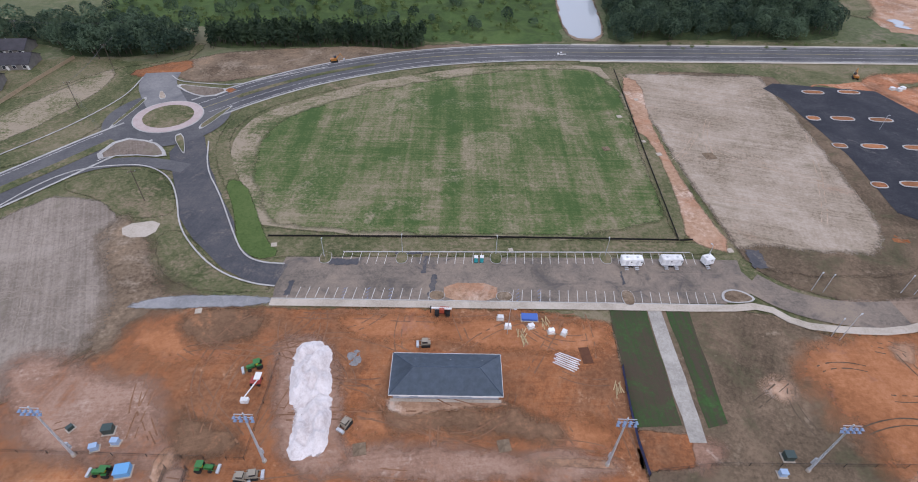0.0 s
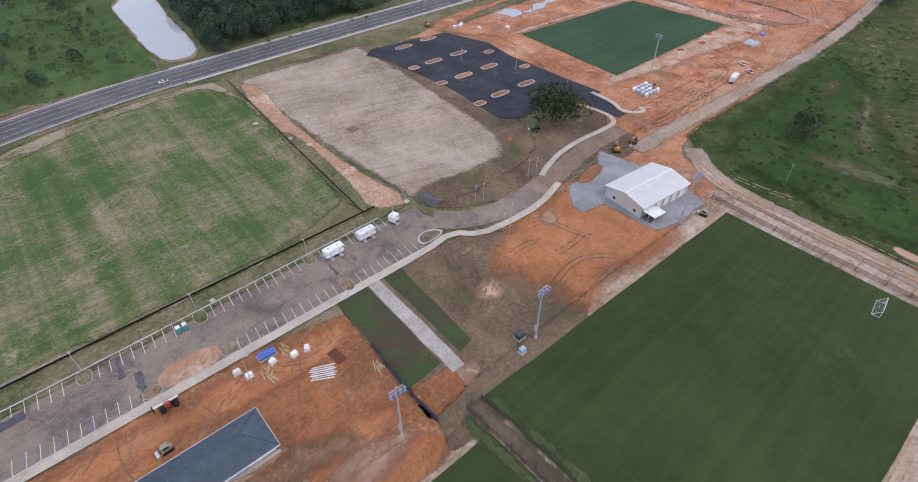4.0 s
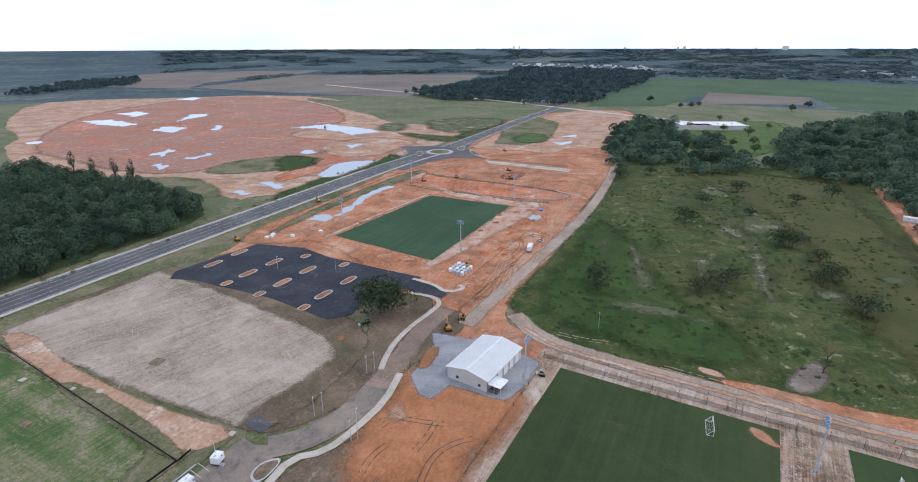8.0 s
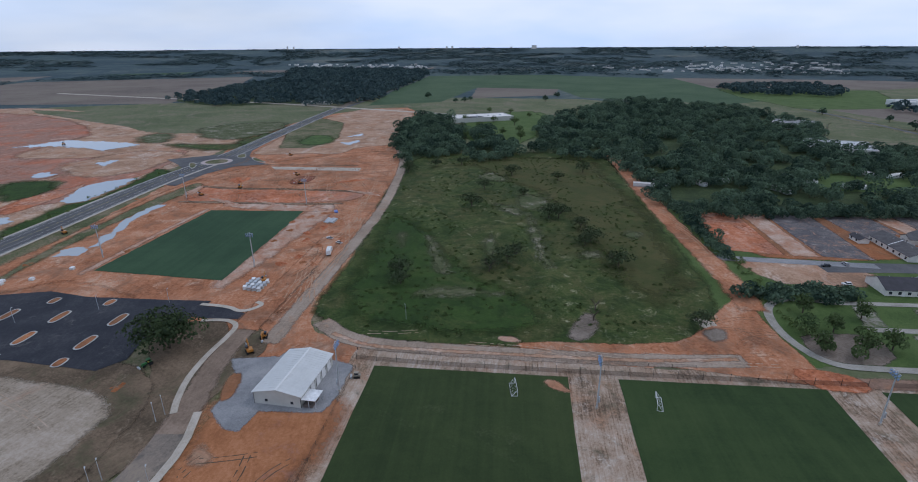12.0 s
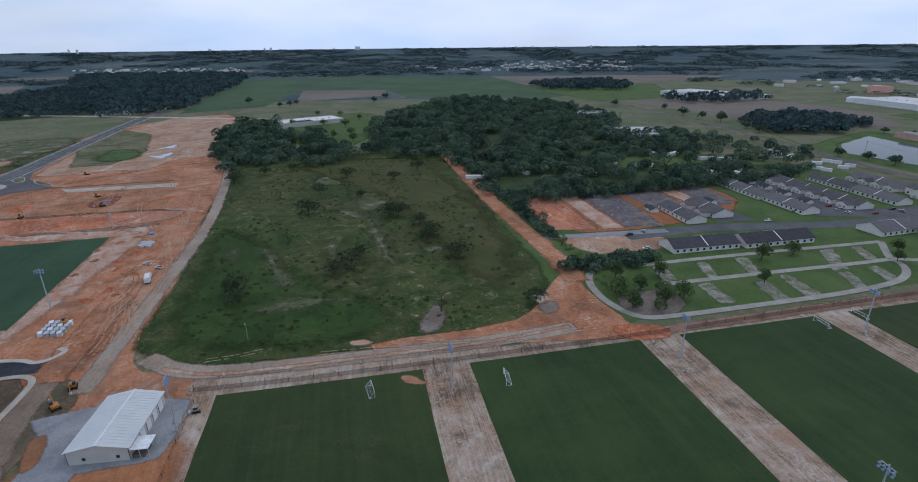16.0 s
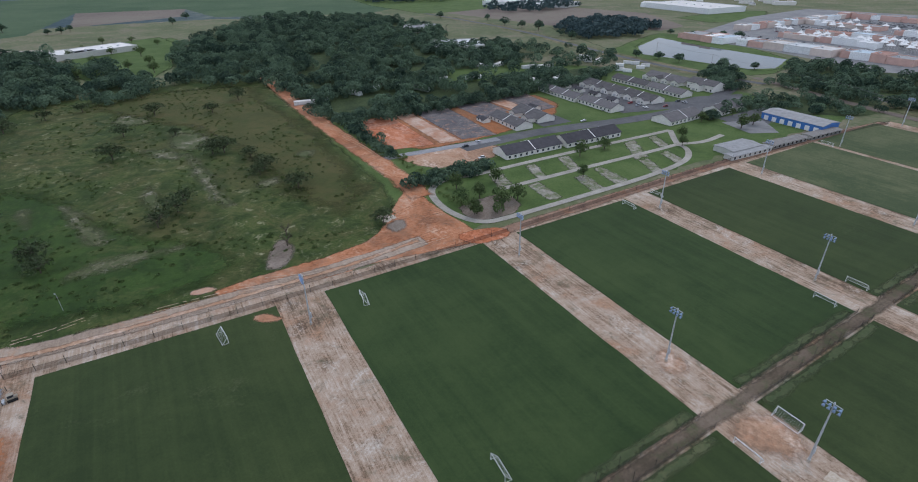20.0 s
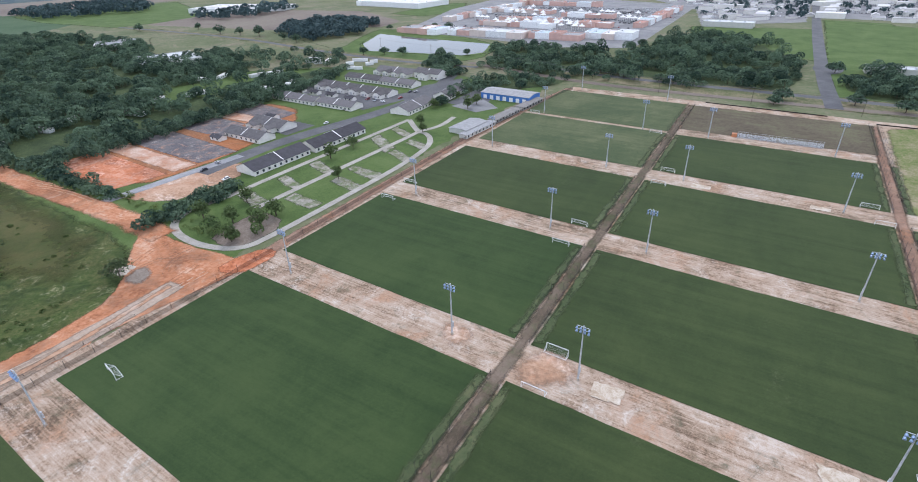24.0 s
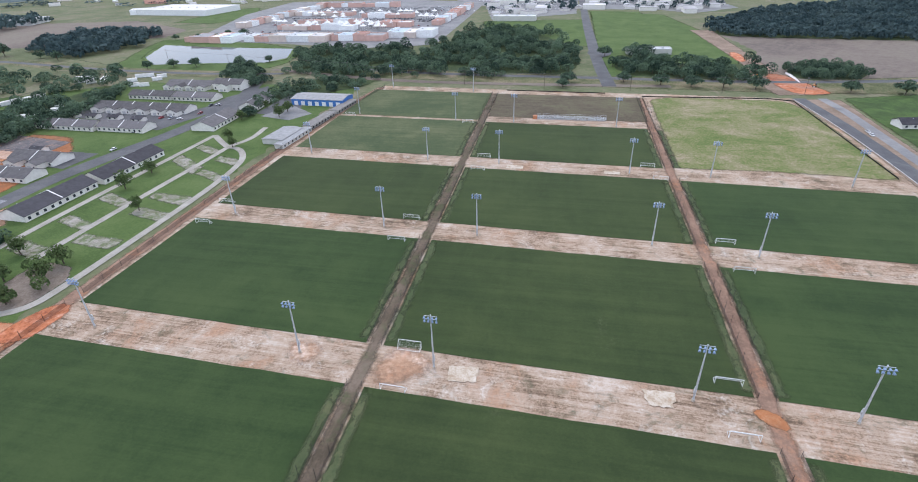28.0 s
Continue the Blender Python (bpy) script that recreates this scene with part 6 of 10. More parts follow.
LEAF_OAK = leafage("live_oak_leaves", (0.026, 0.046, 0.020), (0.085, 0.118, 0.048))
SHRUB_LOW = leafage("low_shrub_leaves", (0.052, 0.085, 0.026), (0.115, 0.155, 0.055), 2.0)
SHRUB = leafage("shrub_leaves", (0.085, 0.13, 0.038), (0.18, 0.23, 0.08), 2.0)


def crown_template(rng, wide, tall, lobes, clumps, size, base=0.25):
    """Leaf clumps on a heap of lobes: corners (n, 4, 3) of small bent leaves of foliage, for a crown standing at the origin."""
    centres = []
    for i in range(lobes):
        a = 2 * math.pi * (i + rng.random()) / lobes
        r = wide * 0.5 * (0.15 + 0.5 * rng.random()) * (0.2 if i == 0 else 1)
        z = tall * (base + 0.22 + (0.45 if i == 0 else 0.33 * rng.random()))
        centres.append((r * math.cos(a), r * math.sin(a), z, wide * (0.2 + 0.13 * rng.random()), tall * (0.16 + 0.1 * rng.random())))
    c = np.array(centres)
    pick = rng.integers(0, lobes, clumps)
    d = rng.normal(size=(clumps, 3))
    d[:, 2] = np.abs(d[:, 2]) * 1.1 - 0.35
    d /= np.linalg.norm(d, axis=1)[:, None]
    depth = (0.72 + 0.36 * rng.random(clumps))[:, None]
    at = c[pick, :3] + d * depth * np.stack([c[pick, 3], c[pick, 3], c[pick, 4]], 1)
    normal = d + 0.4 * rng.normal(size=(clumps, 3)) + np.array([0.0, 0.0, 0.45])
    normal /= np.linalg.norm(normal, axis=1)[:, None]
    side = np.cross(normal, rng.normal(size=(clumps, 3)))
    side /= np.linalg.norm(side, axis=1)[:, None]
    up = np.cross(normal, side)
    s = (size * (0.6 + 0.8 * rng.random(clumps)))[:, None]
    bend = normal * s * 0.3
    return np.stack([at - side * s - bend, at - up * s * 0.8 + bend, at + side * s - bend, at + up * s * 0.8 + bend], 1)


def dome_template(rng, wide, tall, clumps, size, low=0.0):
    """A round lumpy crown: leaf clumps over a bumpy dome, thickest on top, with a few stray sprays."""
    d = rng.normal(size=(clumps, 3))
    d[:, 2] = np.abs(d[:, 2]) * 1.15 - 0.28
    d /= np.linalg.norm(d, axis=1)[:, None]
    bumps = rng.normal(size=(9, 3))
    bumps[:, 2] = np.abs(bumps[:, 2]) * 0.7
    bumps /= np.linalg.norm(bumps, axis=1)[:, None]
    near = np.max(d @ bumps.T, axis=1)
    lump = 0.74 + 0.34 * np.clip((near - 0.55) / 0.45, 0, 1) ** 0.8
    r = (lump * (0.9 + 0.14 * rng.random(clumps)))[:, None]
    at = d * r * np.array([wide / 2, wide / 2, tall * (1 - low) * 0.56]) + np.array([0, 0, tall * (low + (1 - low) * 0.44)])
    normal = d + 0.38 * rng.normal(size=(clumps, 3)) + np.array([0.0, 0.0, 0.2])
    normal /= np.linalg.norm(normal, axis=1)[:, None]
    side = np.cross(normal, rng.normal(size=(clumps, 3)))
    side /= np.linalg.norm(side, axis=1)[:, None]
    up = np.cross(normal, side)
    s = (size * (0.6 + 0.8 * rng.random(clumps)))[:, None]
    bend = normal * s * 0.3
    return np.stack([at - side * s - bend, at - up * s * 0.8 + bend, at + side * s - bend, at + up * s * 0.8 + bend], 1)


def quads_mesh(name, corners, material, tints=None):
    """A mesh of loose four-sided leaves from an array (n, 4, 3). tints: one number for each leaf, alike on one tree."""
    n = len(corners)
    me = bpy.data.meshes.new(name)
    me.vertices.add(4 * n)
    me.vertices.foreach_set("co", corners.reshape(-1).astype(np.float32))
    me.loops.add(4 * n)
    me.loops.foreach_set("vertex_index", np.arange(4 * n, dtype=np.int32))
    me.polygons.add(n)
    me.polygons.foreach_set("loop_start", np.arange(0, 4 * n, 4, dtype=np.int32))
    me.update(calc_edges=True)
    tone = me.attributes.new("tint", "FLOAT", "FACE")
    tone.data.foreach_set("value", np.full(n, 0.5, np.float32) if tints is None else tints.astype(np.float32))
    me.materials.append(material)
    return me


def scatter(pts, spacing, rng, keep=1.0, gaps=0.0):
    """Uneven points over a patch of the plan."""
    xs, ys = [p[0] for p in pts], [p[1] for p in pts]
    out = []
    x = min(xs)
    while x < max(xs):
        y = min(ys)
        while y < max(ys):
            px, py = x + rng.uniform(-0.5, 0.5) * spacing, y + rng.uniform(-0.5, 0.5) * spacing
            clear = gaps and noise.noise(Vector((px / 38.0, py / 38.0, 5.0))) < gaps - 0.5
            if not clear and rng.random() < keep and inside(px + rng.normal() * spacing * 0.45, py + rng.normal() * spacing * 0.45, pts):
                out.append((px, py))
            y += spacing
        x += spacing
    return out


wood_rng = np.random.default_rng(7)
BROAD = [dome_template(wood_rng, wood_rng.uniform(8.0, 14.5), wood_rng.uniform(7.5, 12.5), 250, 0.72, 0.04) for _ in range(11)]
LEAFY = [dome_template(wood_rng, wood_rng.uniform(7.5, 12.0), wood_rng.uniform(11.0, 15.5), 520, 0.44, 0.10) for _ in range(9)]
SLIM = [crown_template(wood_rng, 5.0, 11.0, 6, 90, 0.62, 0.05) for _ in range(5)]
COARSE = [dome_template(wood_rng, 14.0, 11.0, 60, 1.8, 0.05) for _ in range(5)]
TUFT = [dome_template(wood_rng, 4.5, 1.5, 30, 0.6, -0.1) for _ in range(6)]
LOW = [dome_template(wood_rng, 4.2, 3.2, 60, 0.45, 0.0) for _ in range(5)]


def woods(name, pts, spacing, templates, material, label, scale=(0.75, 1.25), keep=1.0, trunks=True, gaps=0.0):
    """A stand of trees that nobody could count: crowns, trunks and the leafy floor below them."""
    rng = np.random.default_rng(len(name) + int(abs(pts[0][0])))
    spots = scatter(pts, spacing, rng, keep, gaps)
    leaves, tints = [], []
    bm = bmesh.new()
    for x, y in spots:
        t = templates[rng.integers(0, len(templates))]
        a, s = rng.uniform(0, 6.28), rng.uniform(*scale)
        turn = np.array([[math.cos(a), math.sin(a), 0], [-math.sin(a), math.cos(a), 0], [0, 0, rng.uniform(0.75, 1.15)]]) * s
        z = land(math.hypot(x, y))
        leaves.append(t @ turn + np.array([x, y, z]))
        tints.append(np.full(len(t), np.clip(rng.normal(0.5, 0.28), 0, 1)))
        if trunks:
            tube_into(bm, (x, y, z - 0.2), (x, y, z + 5.5 * s), 0.22 * s, 0.1 * s, 4)
    me = quads_mesh(name, np.concatenate(leaves), material, np.concatenate(tints))
    ob = tagged(new(name, me), label, "woods", kind="stuff")
    if trunks:
        stems = mesh_ob("trunks", bm, BARK, ob)
        stems["kind"] = "stuff"
    else:
        bm.free()
    return ob


# grass and litter, with the shade below the crowns put into the colour
FLOOR_SHADED = soil("woodland_floor", ((0.026, 0.040, 0.018), (0.045, 0.066, 0.026), (0.075, 0.10, 0.042)), 22, 1.8, None, 0.6)
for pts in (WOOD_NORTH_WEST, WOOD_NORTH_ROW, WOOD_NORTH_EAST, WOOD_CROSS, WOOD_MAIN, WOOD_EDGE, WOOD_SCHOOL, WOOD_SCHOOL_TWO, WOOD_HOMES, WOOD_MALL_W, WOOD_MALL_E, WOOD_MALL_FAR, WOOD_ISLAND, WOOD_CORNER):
    region("woodland_floor", FLOOR_SHADED, 7, pts, 1, 8.0, 2.0, "grass and leaf litter under trees, darkened for crown shade")
woods("pine_row", WOOD_NORTH_ROW, 3.4, SLIM, LEAF_PINE, "dense dark row of young pine trees")
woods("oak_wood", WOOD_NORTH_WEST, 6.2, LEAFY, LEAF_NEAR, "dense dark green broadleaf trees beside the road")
woods("scrubland", WOOD_NORTH_SCRUB, 7.0, LOW, SHRUB, "low green shrubs over rough grass", (0.35, 1.1), 0.55, False)
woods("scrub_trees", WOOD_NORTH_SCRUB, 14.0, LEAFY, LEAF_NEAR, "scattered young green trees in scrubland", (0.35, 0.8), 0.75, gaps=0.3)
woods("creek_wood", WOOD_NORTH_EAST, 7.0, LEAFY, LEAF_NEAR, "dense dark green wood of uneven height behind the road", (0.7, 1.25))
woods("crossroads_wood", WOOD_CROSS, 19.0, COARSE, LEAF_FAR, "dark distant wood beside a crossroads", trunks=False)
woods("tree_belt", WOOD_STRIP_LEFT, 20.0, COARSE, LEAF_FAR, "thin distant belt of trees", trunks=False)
woods("main_wood", WOOD_MAIN, 9.6, BROAD, LEAF_DARK, "wide dense wood of dark green broadleaf trees", (0.65, 1.25), 0.95, gaps=0.31)
woods("edge_wood", WOOD_EDGE, 8.5, BROAD, LEAF_DARK, "dense dark green wood at the scrub field's edge", (0.55, 1.3), 0.9, gaps=0.22)
woods("school_wood", WOOD_SCHOOL, 8.5, BROAD, LEAF_DARK, "dense dark green trees by a pale building", (0.55, 1.3), 0.9, gaps=0.22)
woods("school_wood", WOOD_SCHOOL_TWO, 8.5, BROAD, LEAF_DARK, "dense dark green trees by a pale building", (0.55, 1.3), 0.9, gaps=0.22)
woods("trailer_park_trees", WOOD_HOMES, 9.5, BROAD, LEAF_DARK, "dark oaks shading a trailer park", (0.7, 1.2), 0.8, gaps=0.36)
woods("orchard_trees", WOOD_MIX, 15.0, BROAD, LEAF_DARK, "scattered round trees over rough grass", (0.6, 1.2), 0.6)
woods("lot_edge_trees", WOOD_LOTS, 6.5, BROAD, LEAF_DARK, "dense row of dark round trees behind cleared lots", (0.6, 0.9))
woods("track_shrubs", WOOD_TRACK, 3.6, LOW, LEAF_DARK, "dense green shrubs along a dirt track", (0.9, 1.8), 1.0, False)
woods("hedge_trees", WOOD_RV_BACK, 3.4, LOW, LEAF_DARK, "dense dark green hedge behind a camp ground", (1.0, 1.7), 1.0, False)
woods("camp_cluster", WOOD_CAMP_END, 8.5, BROAD, LEAF, "cluster of leafy oaks at a camp loop", (0.55, 0.8))
woods("mall_wood", WOOD_MALL_W, 9.4, BROAD, LEAF_DARK, "dense green wood in front of a shopping centre", (0.6, 1.15), 0.95, gaps=0.24)
woods("avenue_wood", WOOD_MALL_E, 8.5, BROAD, LEAF_DARK, "dense green wood beside a side street", (0.6, 1.15), 0.95, gaps=0.2)
for pts in (TOWN_E, TOWN_F):
    woods("town_trees", pts, 32.0, COARSE, LEAF_FAR, "green trees between the buildings of a town", (0.5, 1.0), 0.8, trunks=False)
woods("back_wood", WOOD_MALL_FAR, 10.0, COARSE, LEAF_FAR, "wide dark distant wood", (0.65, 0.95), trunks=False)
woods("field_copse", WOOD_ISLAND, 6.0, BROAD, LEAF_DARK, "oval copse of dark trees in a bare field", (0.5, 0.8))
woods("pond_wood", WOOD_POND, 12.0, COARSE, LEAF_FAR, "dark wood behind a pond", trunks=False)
woods("pond_head_trees", WOOD_POND_HEAD, 6.5, BROAD, LEAF_DARK, "round dark trees beside houses", (0.7, 1.0))
woods("corner_trees", WOOD_CORNER, 9.0, BROAD, LEAF_DARK, "mixed green trees near a blue building", (0.5, 0.9), 0.8, gaps=0.25)
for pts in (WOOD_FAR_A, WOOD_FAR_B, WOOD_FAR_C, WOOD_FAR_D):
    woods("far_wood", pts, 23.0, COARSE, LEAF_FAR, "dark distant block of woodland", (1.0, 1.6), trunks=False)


def far_forest():
    """The wooded plain toward the horizon, with gaps for fields."""
    rng = np.random.default_rng(3)
    leaves, tints = [], []
    for _ in range(15000):
        d = 1500 + 3250 * rng.random() ** 0.8
        a = rng.uniform(-2.15, 1.0)
        x, y = d * math.cos(a), d * math.sin(a)
        gap = noise.noise(Vector((x / 420.0, y / 420.0, 3.0))) + 0.35 * noise.noise(Vector((x / 130.0, y / 130.0, 9.0)))
        if gap < -0.10 + 0.32 * max(0.0, (2500 - d) / 1000.0):
            continue
        if any(z > 0.03 and p0 <= x <= p1 and q0 <= y <= q1 and inside(x, y, pts) for z, pts, p0, p1, q0, q1 in patches):
            continue
        t = COARSE[rng.integers(0, len(COARSE))][::3]
        s = rng.uniform(0.9, 1.5) * (1 + (d - 1500) / 3500)
        leaves.append(t @ np.diag([s * 2.2, s * 2.2, s * (0.5 if d < 2600 else 0.3)]) + np.array([x, y, land(d)]))
        tints.append(np.full(len(t), rng.random()))
    # the leaf colour carries the haze of the horizon
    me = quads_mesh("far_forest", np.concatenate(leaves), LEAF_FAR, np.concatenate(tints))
    tagged(new("far_forest", me), "dark forest on the flat horizon, tinted blue-green for haze", "woods", kind="stuff")


far_forest()


# ---- roads, roundabouts, kerbs and markings ----
MAIN = rounded([(-118, 216), (-100, 236), (-80, 253), (-59, 266), (-30, 280), (2, 289), (42, 296), (75, 298), (163, 304), (265, 310), (380, 317.5), (450, 321), (512, 318)], 2, False)
MAIN_EAST = rounded([(548, 318), (620, 322), (760, 332), (900, 340), (1010, 345)], 2, False)
WEST = rounded([(-137, 194), (-147, 180), (-157, 163), (-168, 146), (-190, 112), (-230, 50)], 2, False)
KERB = soil("kerb_concrete", ((0.32, 0.31, 0.29), (0.42, 0.41, 0.39), (0.52, 0.50, 0.47)), 6, 0.5, None, 0.1, 0.85)
YELLOW_PAINT = plain("yellow_road_paint", (0.50, 0.42, 0.16), 0.7)


def circle(x, y, r, n=40):
    return [(x + r * math.cos(2 * math.pi * i / n), y + r * math.sin(2 * math.pi * i / n)) for i in range(n)]


def road(centre, width, layer, label):
    region("main_road", ROAD, layer, line_of(centre, width), 0, 8.0, 0.0, label)
    for side in (-1, 1):
        region("kerb", KERB, layer + 1, line_of(centre, 0.9, side * (width / 2 + 0.2)), 0, 8.0, 0.0, "pale concrete kerb", 0.12)
        region("edge_line", WHITE_PAINT, layer + 2, line_of(centre, 0.22, side * (width / 2 - 1.6)), 0, 8.0, 0.0, "white edge line")


road(MAIN, 22.0, 10, "grey asphalt four-lane road")
EAST_RUN = [p for p in MAIN if p[0] > 60]
region("kerb_strip", CONCRETE, 12, line_of(EAST_RUN, 1.5, -12.6), 0, 8.0, 0.0, "pale concrete strip along a road", 0.1)
region("kerb_strip", CONCRETE, 12, line_of(EAST_RUN[:len(EAST_RUN) * 2 // 3], 1.2, 12.4), 0, 8.0, 0.0, "pale concrete strip along a road", 0.1)
DRIVE_WEST = rounded([(-159.3, 141.1), (-154.8, 153.3), (-147.8, 163.0), (-139.9, 166.5), (-132.6, 168.2), (-124.1, 169.2), (-116.0, 166.4), (-108.0, 159.8), (-101.0, 148.6), (-94.4, 134.1), (-85.0, 122.8), (-73.4, 112.8), (-61.6, 108.3), (-54.5, 107.6)], 2, False)
ARM_WEST = rounded([(-180.8, 172.7), (-169.2, 191.8), (-161.0, 213.3), (-157.9, 228.3), (-159.5, 246.0)], 2, False)
ARM_EAST = rounded([(-146.1, 248.9), (-141.0, 243.5), (-133.0, 241.8), (-112.1, 240.5), (-103.0, 246.9), (-72.0, 265.8)], 2, False)
DRIVE_EAST = rounded([(-104.8, 188.0), (-98.1, 168.0), (-87.0, 152.0), (-75.5, 132.0), (-69.0, 121.5), (-62.6, 117.6), (-54.1, 117.2)], 2, False)
for line in (DRIVE_WEST, DRIVE_EAST, ARM_WEST, ARM_EAST):
    region("kerb", KERB, 15, line_of(line, 0.5), 0, 8.0, 0.0, "pale concrete kerb", 0.12)
road(MAIN_EAST, 20.0, 10, "grey asphalt four-lane road")
road(WEST, 22.0, 10, "grey asphalt divided road")
for line in (MAIN, MAIN_EAST):
    region("centre_line", YELLOW_PAINT, 14, line_of(line, 0.25, 0.4), 0, 8.0, 0.0, "yellow centre line")
    for shift in (-5.0, 5.6):
        region("lane_line", WHITE_PAINT, 14, line_of(line, 0.18, shift), 0, 8.0, 0.0, "white lane line")
region("median", ROUGH_GRASS, 13, line_of(rounded([(-143, 186), (-154, 167), (-166, 149), (-188, 112)], 2, False), 4.5), 0, 6.0, 0.2, "grassy road median", 0.1)
region("median", ROUGH_GRASS, 13, line_of(MAIN[4:16], 3.0), 0, 6.0, 0.1, "grassy road median", 0.1)
region("slip_road", ROAD, 11, line_of(rounded([(-163, 141), (-151, 159), (-140, 169), (-124, 172), (-106, 168)], 2, False), 6.4), 0, 8.0, 0.0, "grey asphalt slip road")
region("side_arm", LOT_ASPHALT, 9, line_of(rounded([(-133, 215), (-143, 229), (-150, 240), (-152, 252)], 2, False), 17.0), 0, 8.0, 0.3, "unfinished grey asphalt road arm")


def roundabout(x, y, r, name):
    region("roundabout", ROAD, 12, circle(x, y, r * 1.85), 0, 8.0, 0.0, "grey asphalt roundabout")
    region("truck_apron", soil(name + "_apron", ((0.42, 0.33, 0.31), (0.50, 0.42, 0.40)), 3, 0.5, None, 0.1), 14, circle(x, y, r), 0, 8.0, 0.0, "pinkish concrete roundabout apron", 0.15)
    region("apron_kerb", KERB, 13, circle(x, y, r + 0.5), 0, 8.0, 0.0, "white kerb ring", 0.1)
    region("central_island", ROUGH_GRASS, 15, circle(x, y, r * 0.74), 0, 8.0, 0.0, "round grassed central island", 0.2)


roundabout(-130, 207.6, 14.2, "west")
roundabout(520, 313.5, 15.0, "east")
region("roundabout_arm", ROAD, 11, [(423.8, 317.0), (458.7, 319.2), (482.7, 326.3), (505.0, 347.7), (526.1, 373.5), (547.5, 343.2), (565.8, 322.6), (621.5, 318.9), (630.3, 311.8), (581.1, 305.3), (551.7, 293.9), (523.1, 270.3), (513.1, 254.1), (499.6, 283.4), (465.7, 294.2), (421.8, 294.9)], 0, 8.0, 0.2, "dark asphalt flared into a roundabout")


def splitter(pts, top=ROUGH_GRASS):
    region("traffic_island", KERB, 16, rounded(pts, 1), 0, 8.0, 0.0, "white kerbed traffic island", 0.14)
    cx, cy = sum(p[0] for p in pts) / len(pts), sum(p[1] for p in pts) / len(pts)
    region("island_bed", top, 17, rounded([(cx + (x - cx) * 0.86, cy + (y - cy) * 0.86) for x, y in pts], 1), 0, 8.0, 0.0, "bed of a traffic island", 0.14)


splitter(ISLAND_SOUTH)
splitter(ISLAND_EAST)
splitter(ISLAND_NORTH, TAN)
splitter(ISLAND_WEST)
splitter(GORE_WEST, PLOUGH)
splitter(GORE_NORTH, PLOUGH)
splitter([(511.3, 339.6), (514.7, 333.9), (496.3, 321.3), (483.2, 320.0)])
splitter([(553.6, 309.8), (567.2, 305.9), (542.3, 292.4), (538.5, 299.7)])
splitter([(548.8, 289.7), (526.5, 264.3), (518.3, 259.1), (528.3, 278.1)])

CROSS_ROAD = rounded([(1290, 1190), (1200, 900), (1130, 650), (1075, 480), (1020, 345), (960, 200), (905, 60)], 2, False)
region("cross_road", CONCRETE, 9, line_of(CROSS_ROAD, 14.0), 0, 20.0, 0.0, "pale country road")
region("country_road", FALLOW, 9, line_of([(1015, 346), (1500, 380), (2300, 430), (2950, 470)], 16.0), 0, 20.0, 0.0, "straight grey country road")

# the first car park: pavements, bays and planted islands
SIDEWALK = rounded([(-54, 101.2), (0, 102.6), (45, 104.0), (79, 104.6), (91, 106.5), (98, 99.5), (110, 98), (126, 98), (142, 103)], 1, False)
region("pavement", CONCRETE, 14, line_of(SIDEWALK, 2.6), 0, 8.0, 0.0, "pale concrete pavement", 0.12)
region("pavement", CONCRETE, 14, line_of(rounded([(140.5, 110.7), (147.3, 113.9), (159.2, 117.7), (173.6, 119.1), (188.5, 118.4), (197.8, 118.8), (201.5, 124.2), (201.5, 130.5), (200.3, 137.1)], 2, False), 2.3), 0, 8.0, 0.0, "pale concrete pavement", 0.12)
region("pavement", CONCRETE, 14, line_of(rounded([(214.9, 146.1), (214.4, 136.3), (212.9, 129.5), (210.3, 125.5), (210.9, 121.0), (217.5, 116.5), (220.0, 121.0)], 2, False), 2.2), 0, 8.0, 0.0, "pale concrete pavement", 0.12)
region("crossing_apron", SANDY, 13, [(-4, 104), (12, 104.5), (12, 112), (-4, 111.5)], 1, 4.0, 0.2, "sandy apron across a car park")


def lot_y(x, row):
    """The inner and outer ends of the parking bays."""
    return (119.9 + 0.052 * x * 0.9, 125.2 + 0.047 * x) if row else (103.3 + 0.027 * x, 109.2 + 0.03 * x)


bays = new("parking_bay_lines")
tagged(bays, "white painted parking bay lines on asphalt", "road marking")
line_mesh = {}
for row, start, stop in ((0, -50, 78), (1, -37, 78)):
    for i in range(int((stop - start) / 2.76) + 1):
        x = start + 2.76 * i
        if row == 0 and (-6 < x < 14 or 48 < x < 54) or row == 1 and any(abs(x - c) < 3 for c in (-18, 12, 47.5)):
            continue
        y0, y1 = lot_y(x, row)
        key = row
        if key not in line_mesh:
            bm = box(-0.07, 0.07, 0, y1 - y0, 0, 0.006)
            line_mesh[key] = bpy.data.meshes.new("bay_line")
            bm.to_mesh(line_mesh[key])
            bm.free()
            line_mesh[key].materials.append(WHITE_PAINT)
        ob = new("bay_line", line_mesh[key])
        ob.location = (x, y0, floor_at(x, y0 + 2) + 0.012)
        ob.rotation_euler = (0, 0, radians(-6 if row == 0 else -4))
        ob.parent = bays
region("kerb", KERB, 15, line_of([(-37, lot_y(-37, 1)[1] + 0.2), (76, lot_y(76, 1)[1] + 0.2)], 0.4), 0, 8.0, 0.0, "pale concrete kerb", 0.12)
region("kerb", KERB, 15, line_of([(-54, 102.7), (44, 105.3), (79, 106.1)], 0.3), 0, 8.0, 0.0, "pale concrete kerb", 0.12)
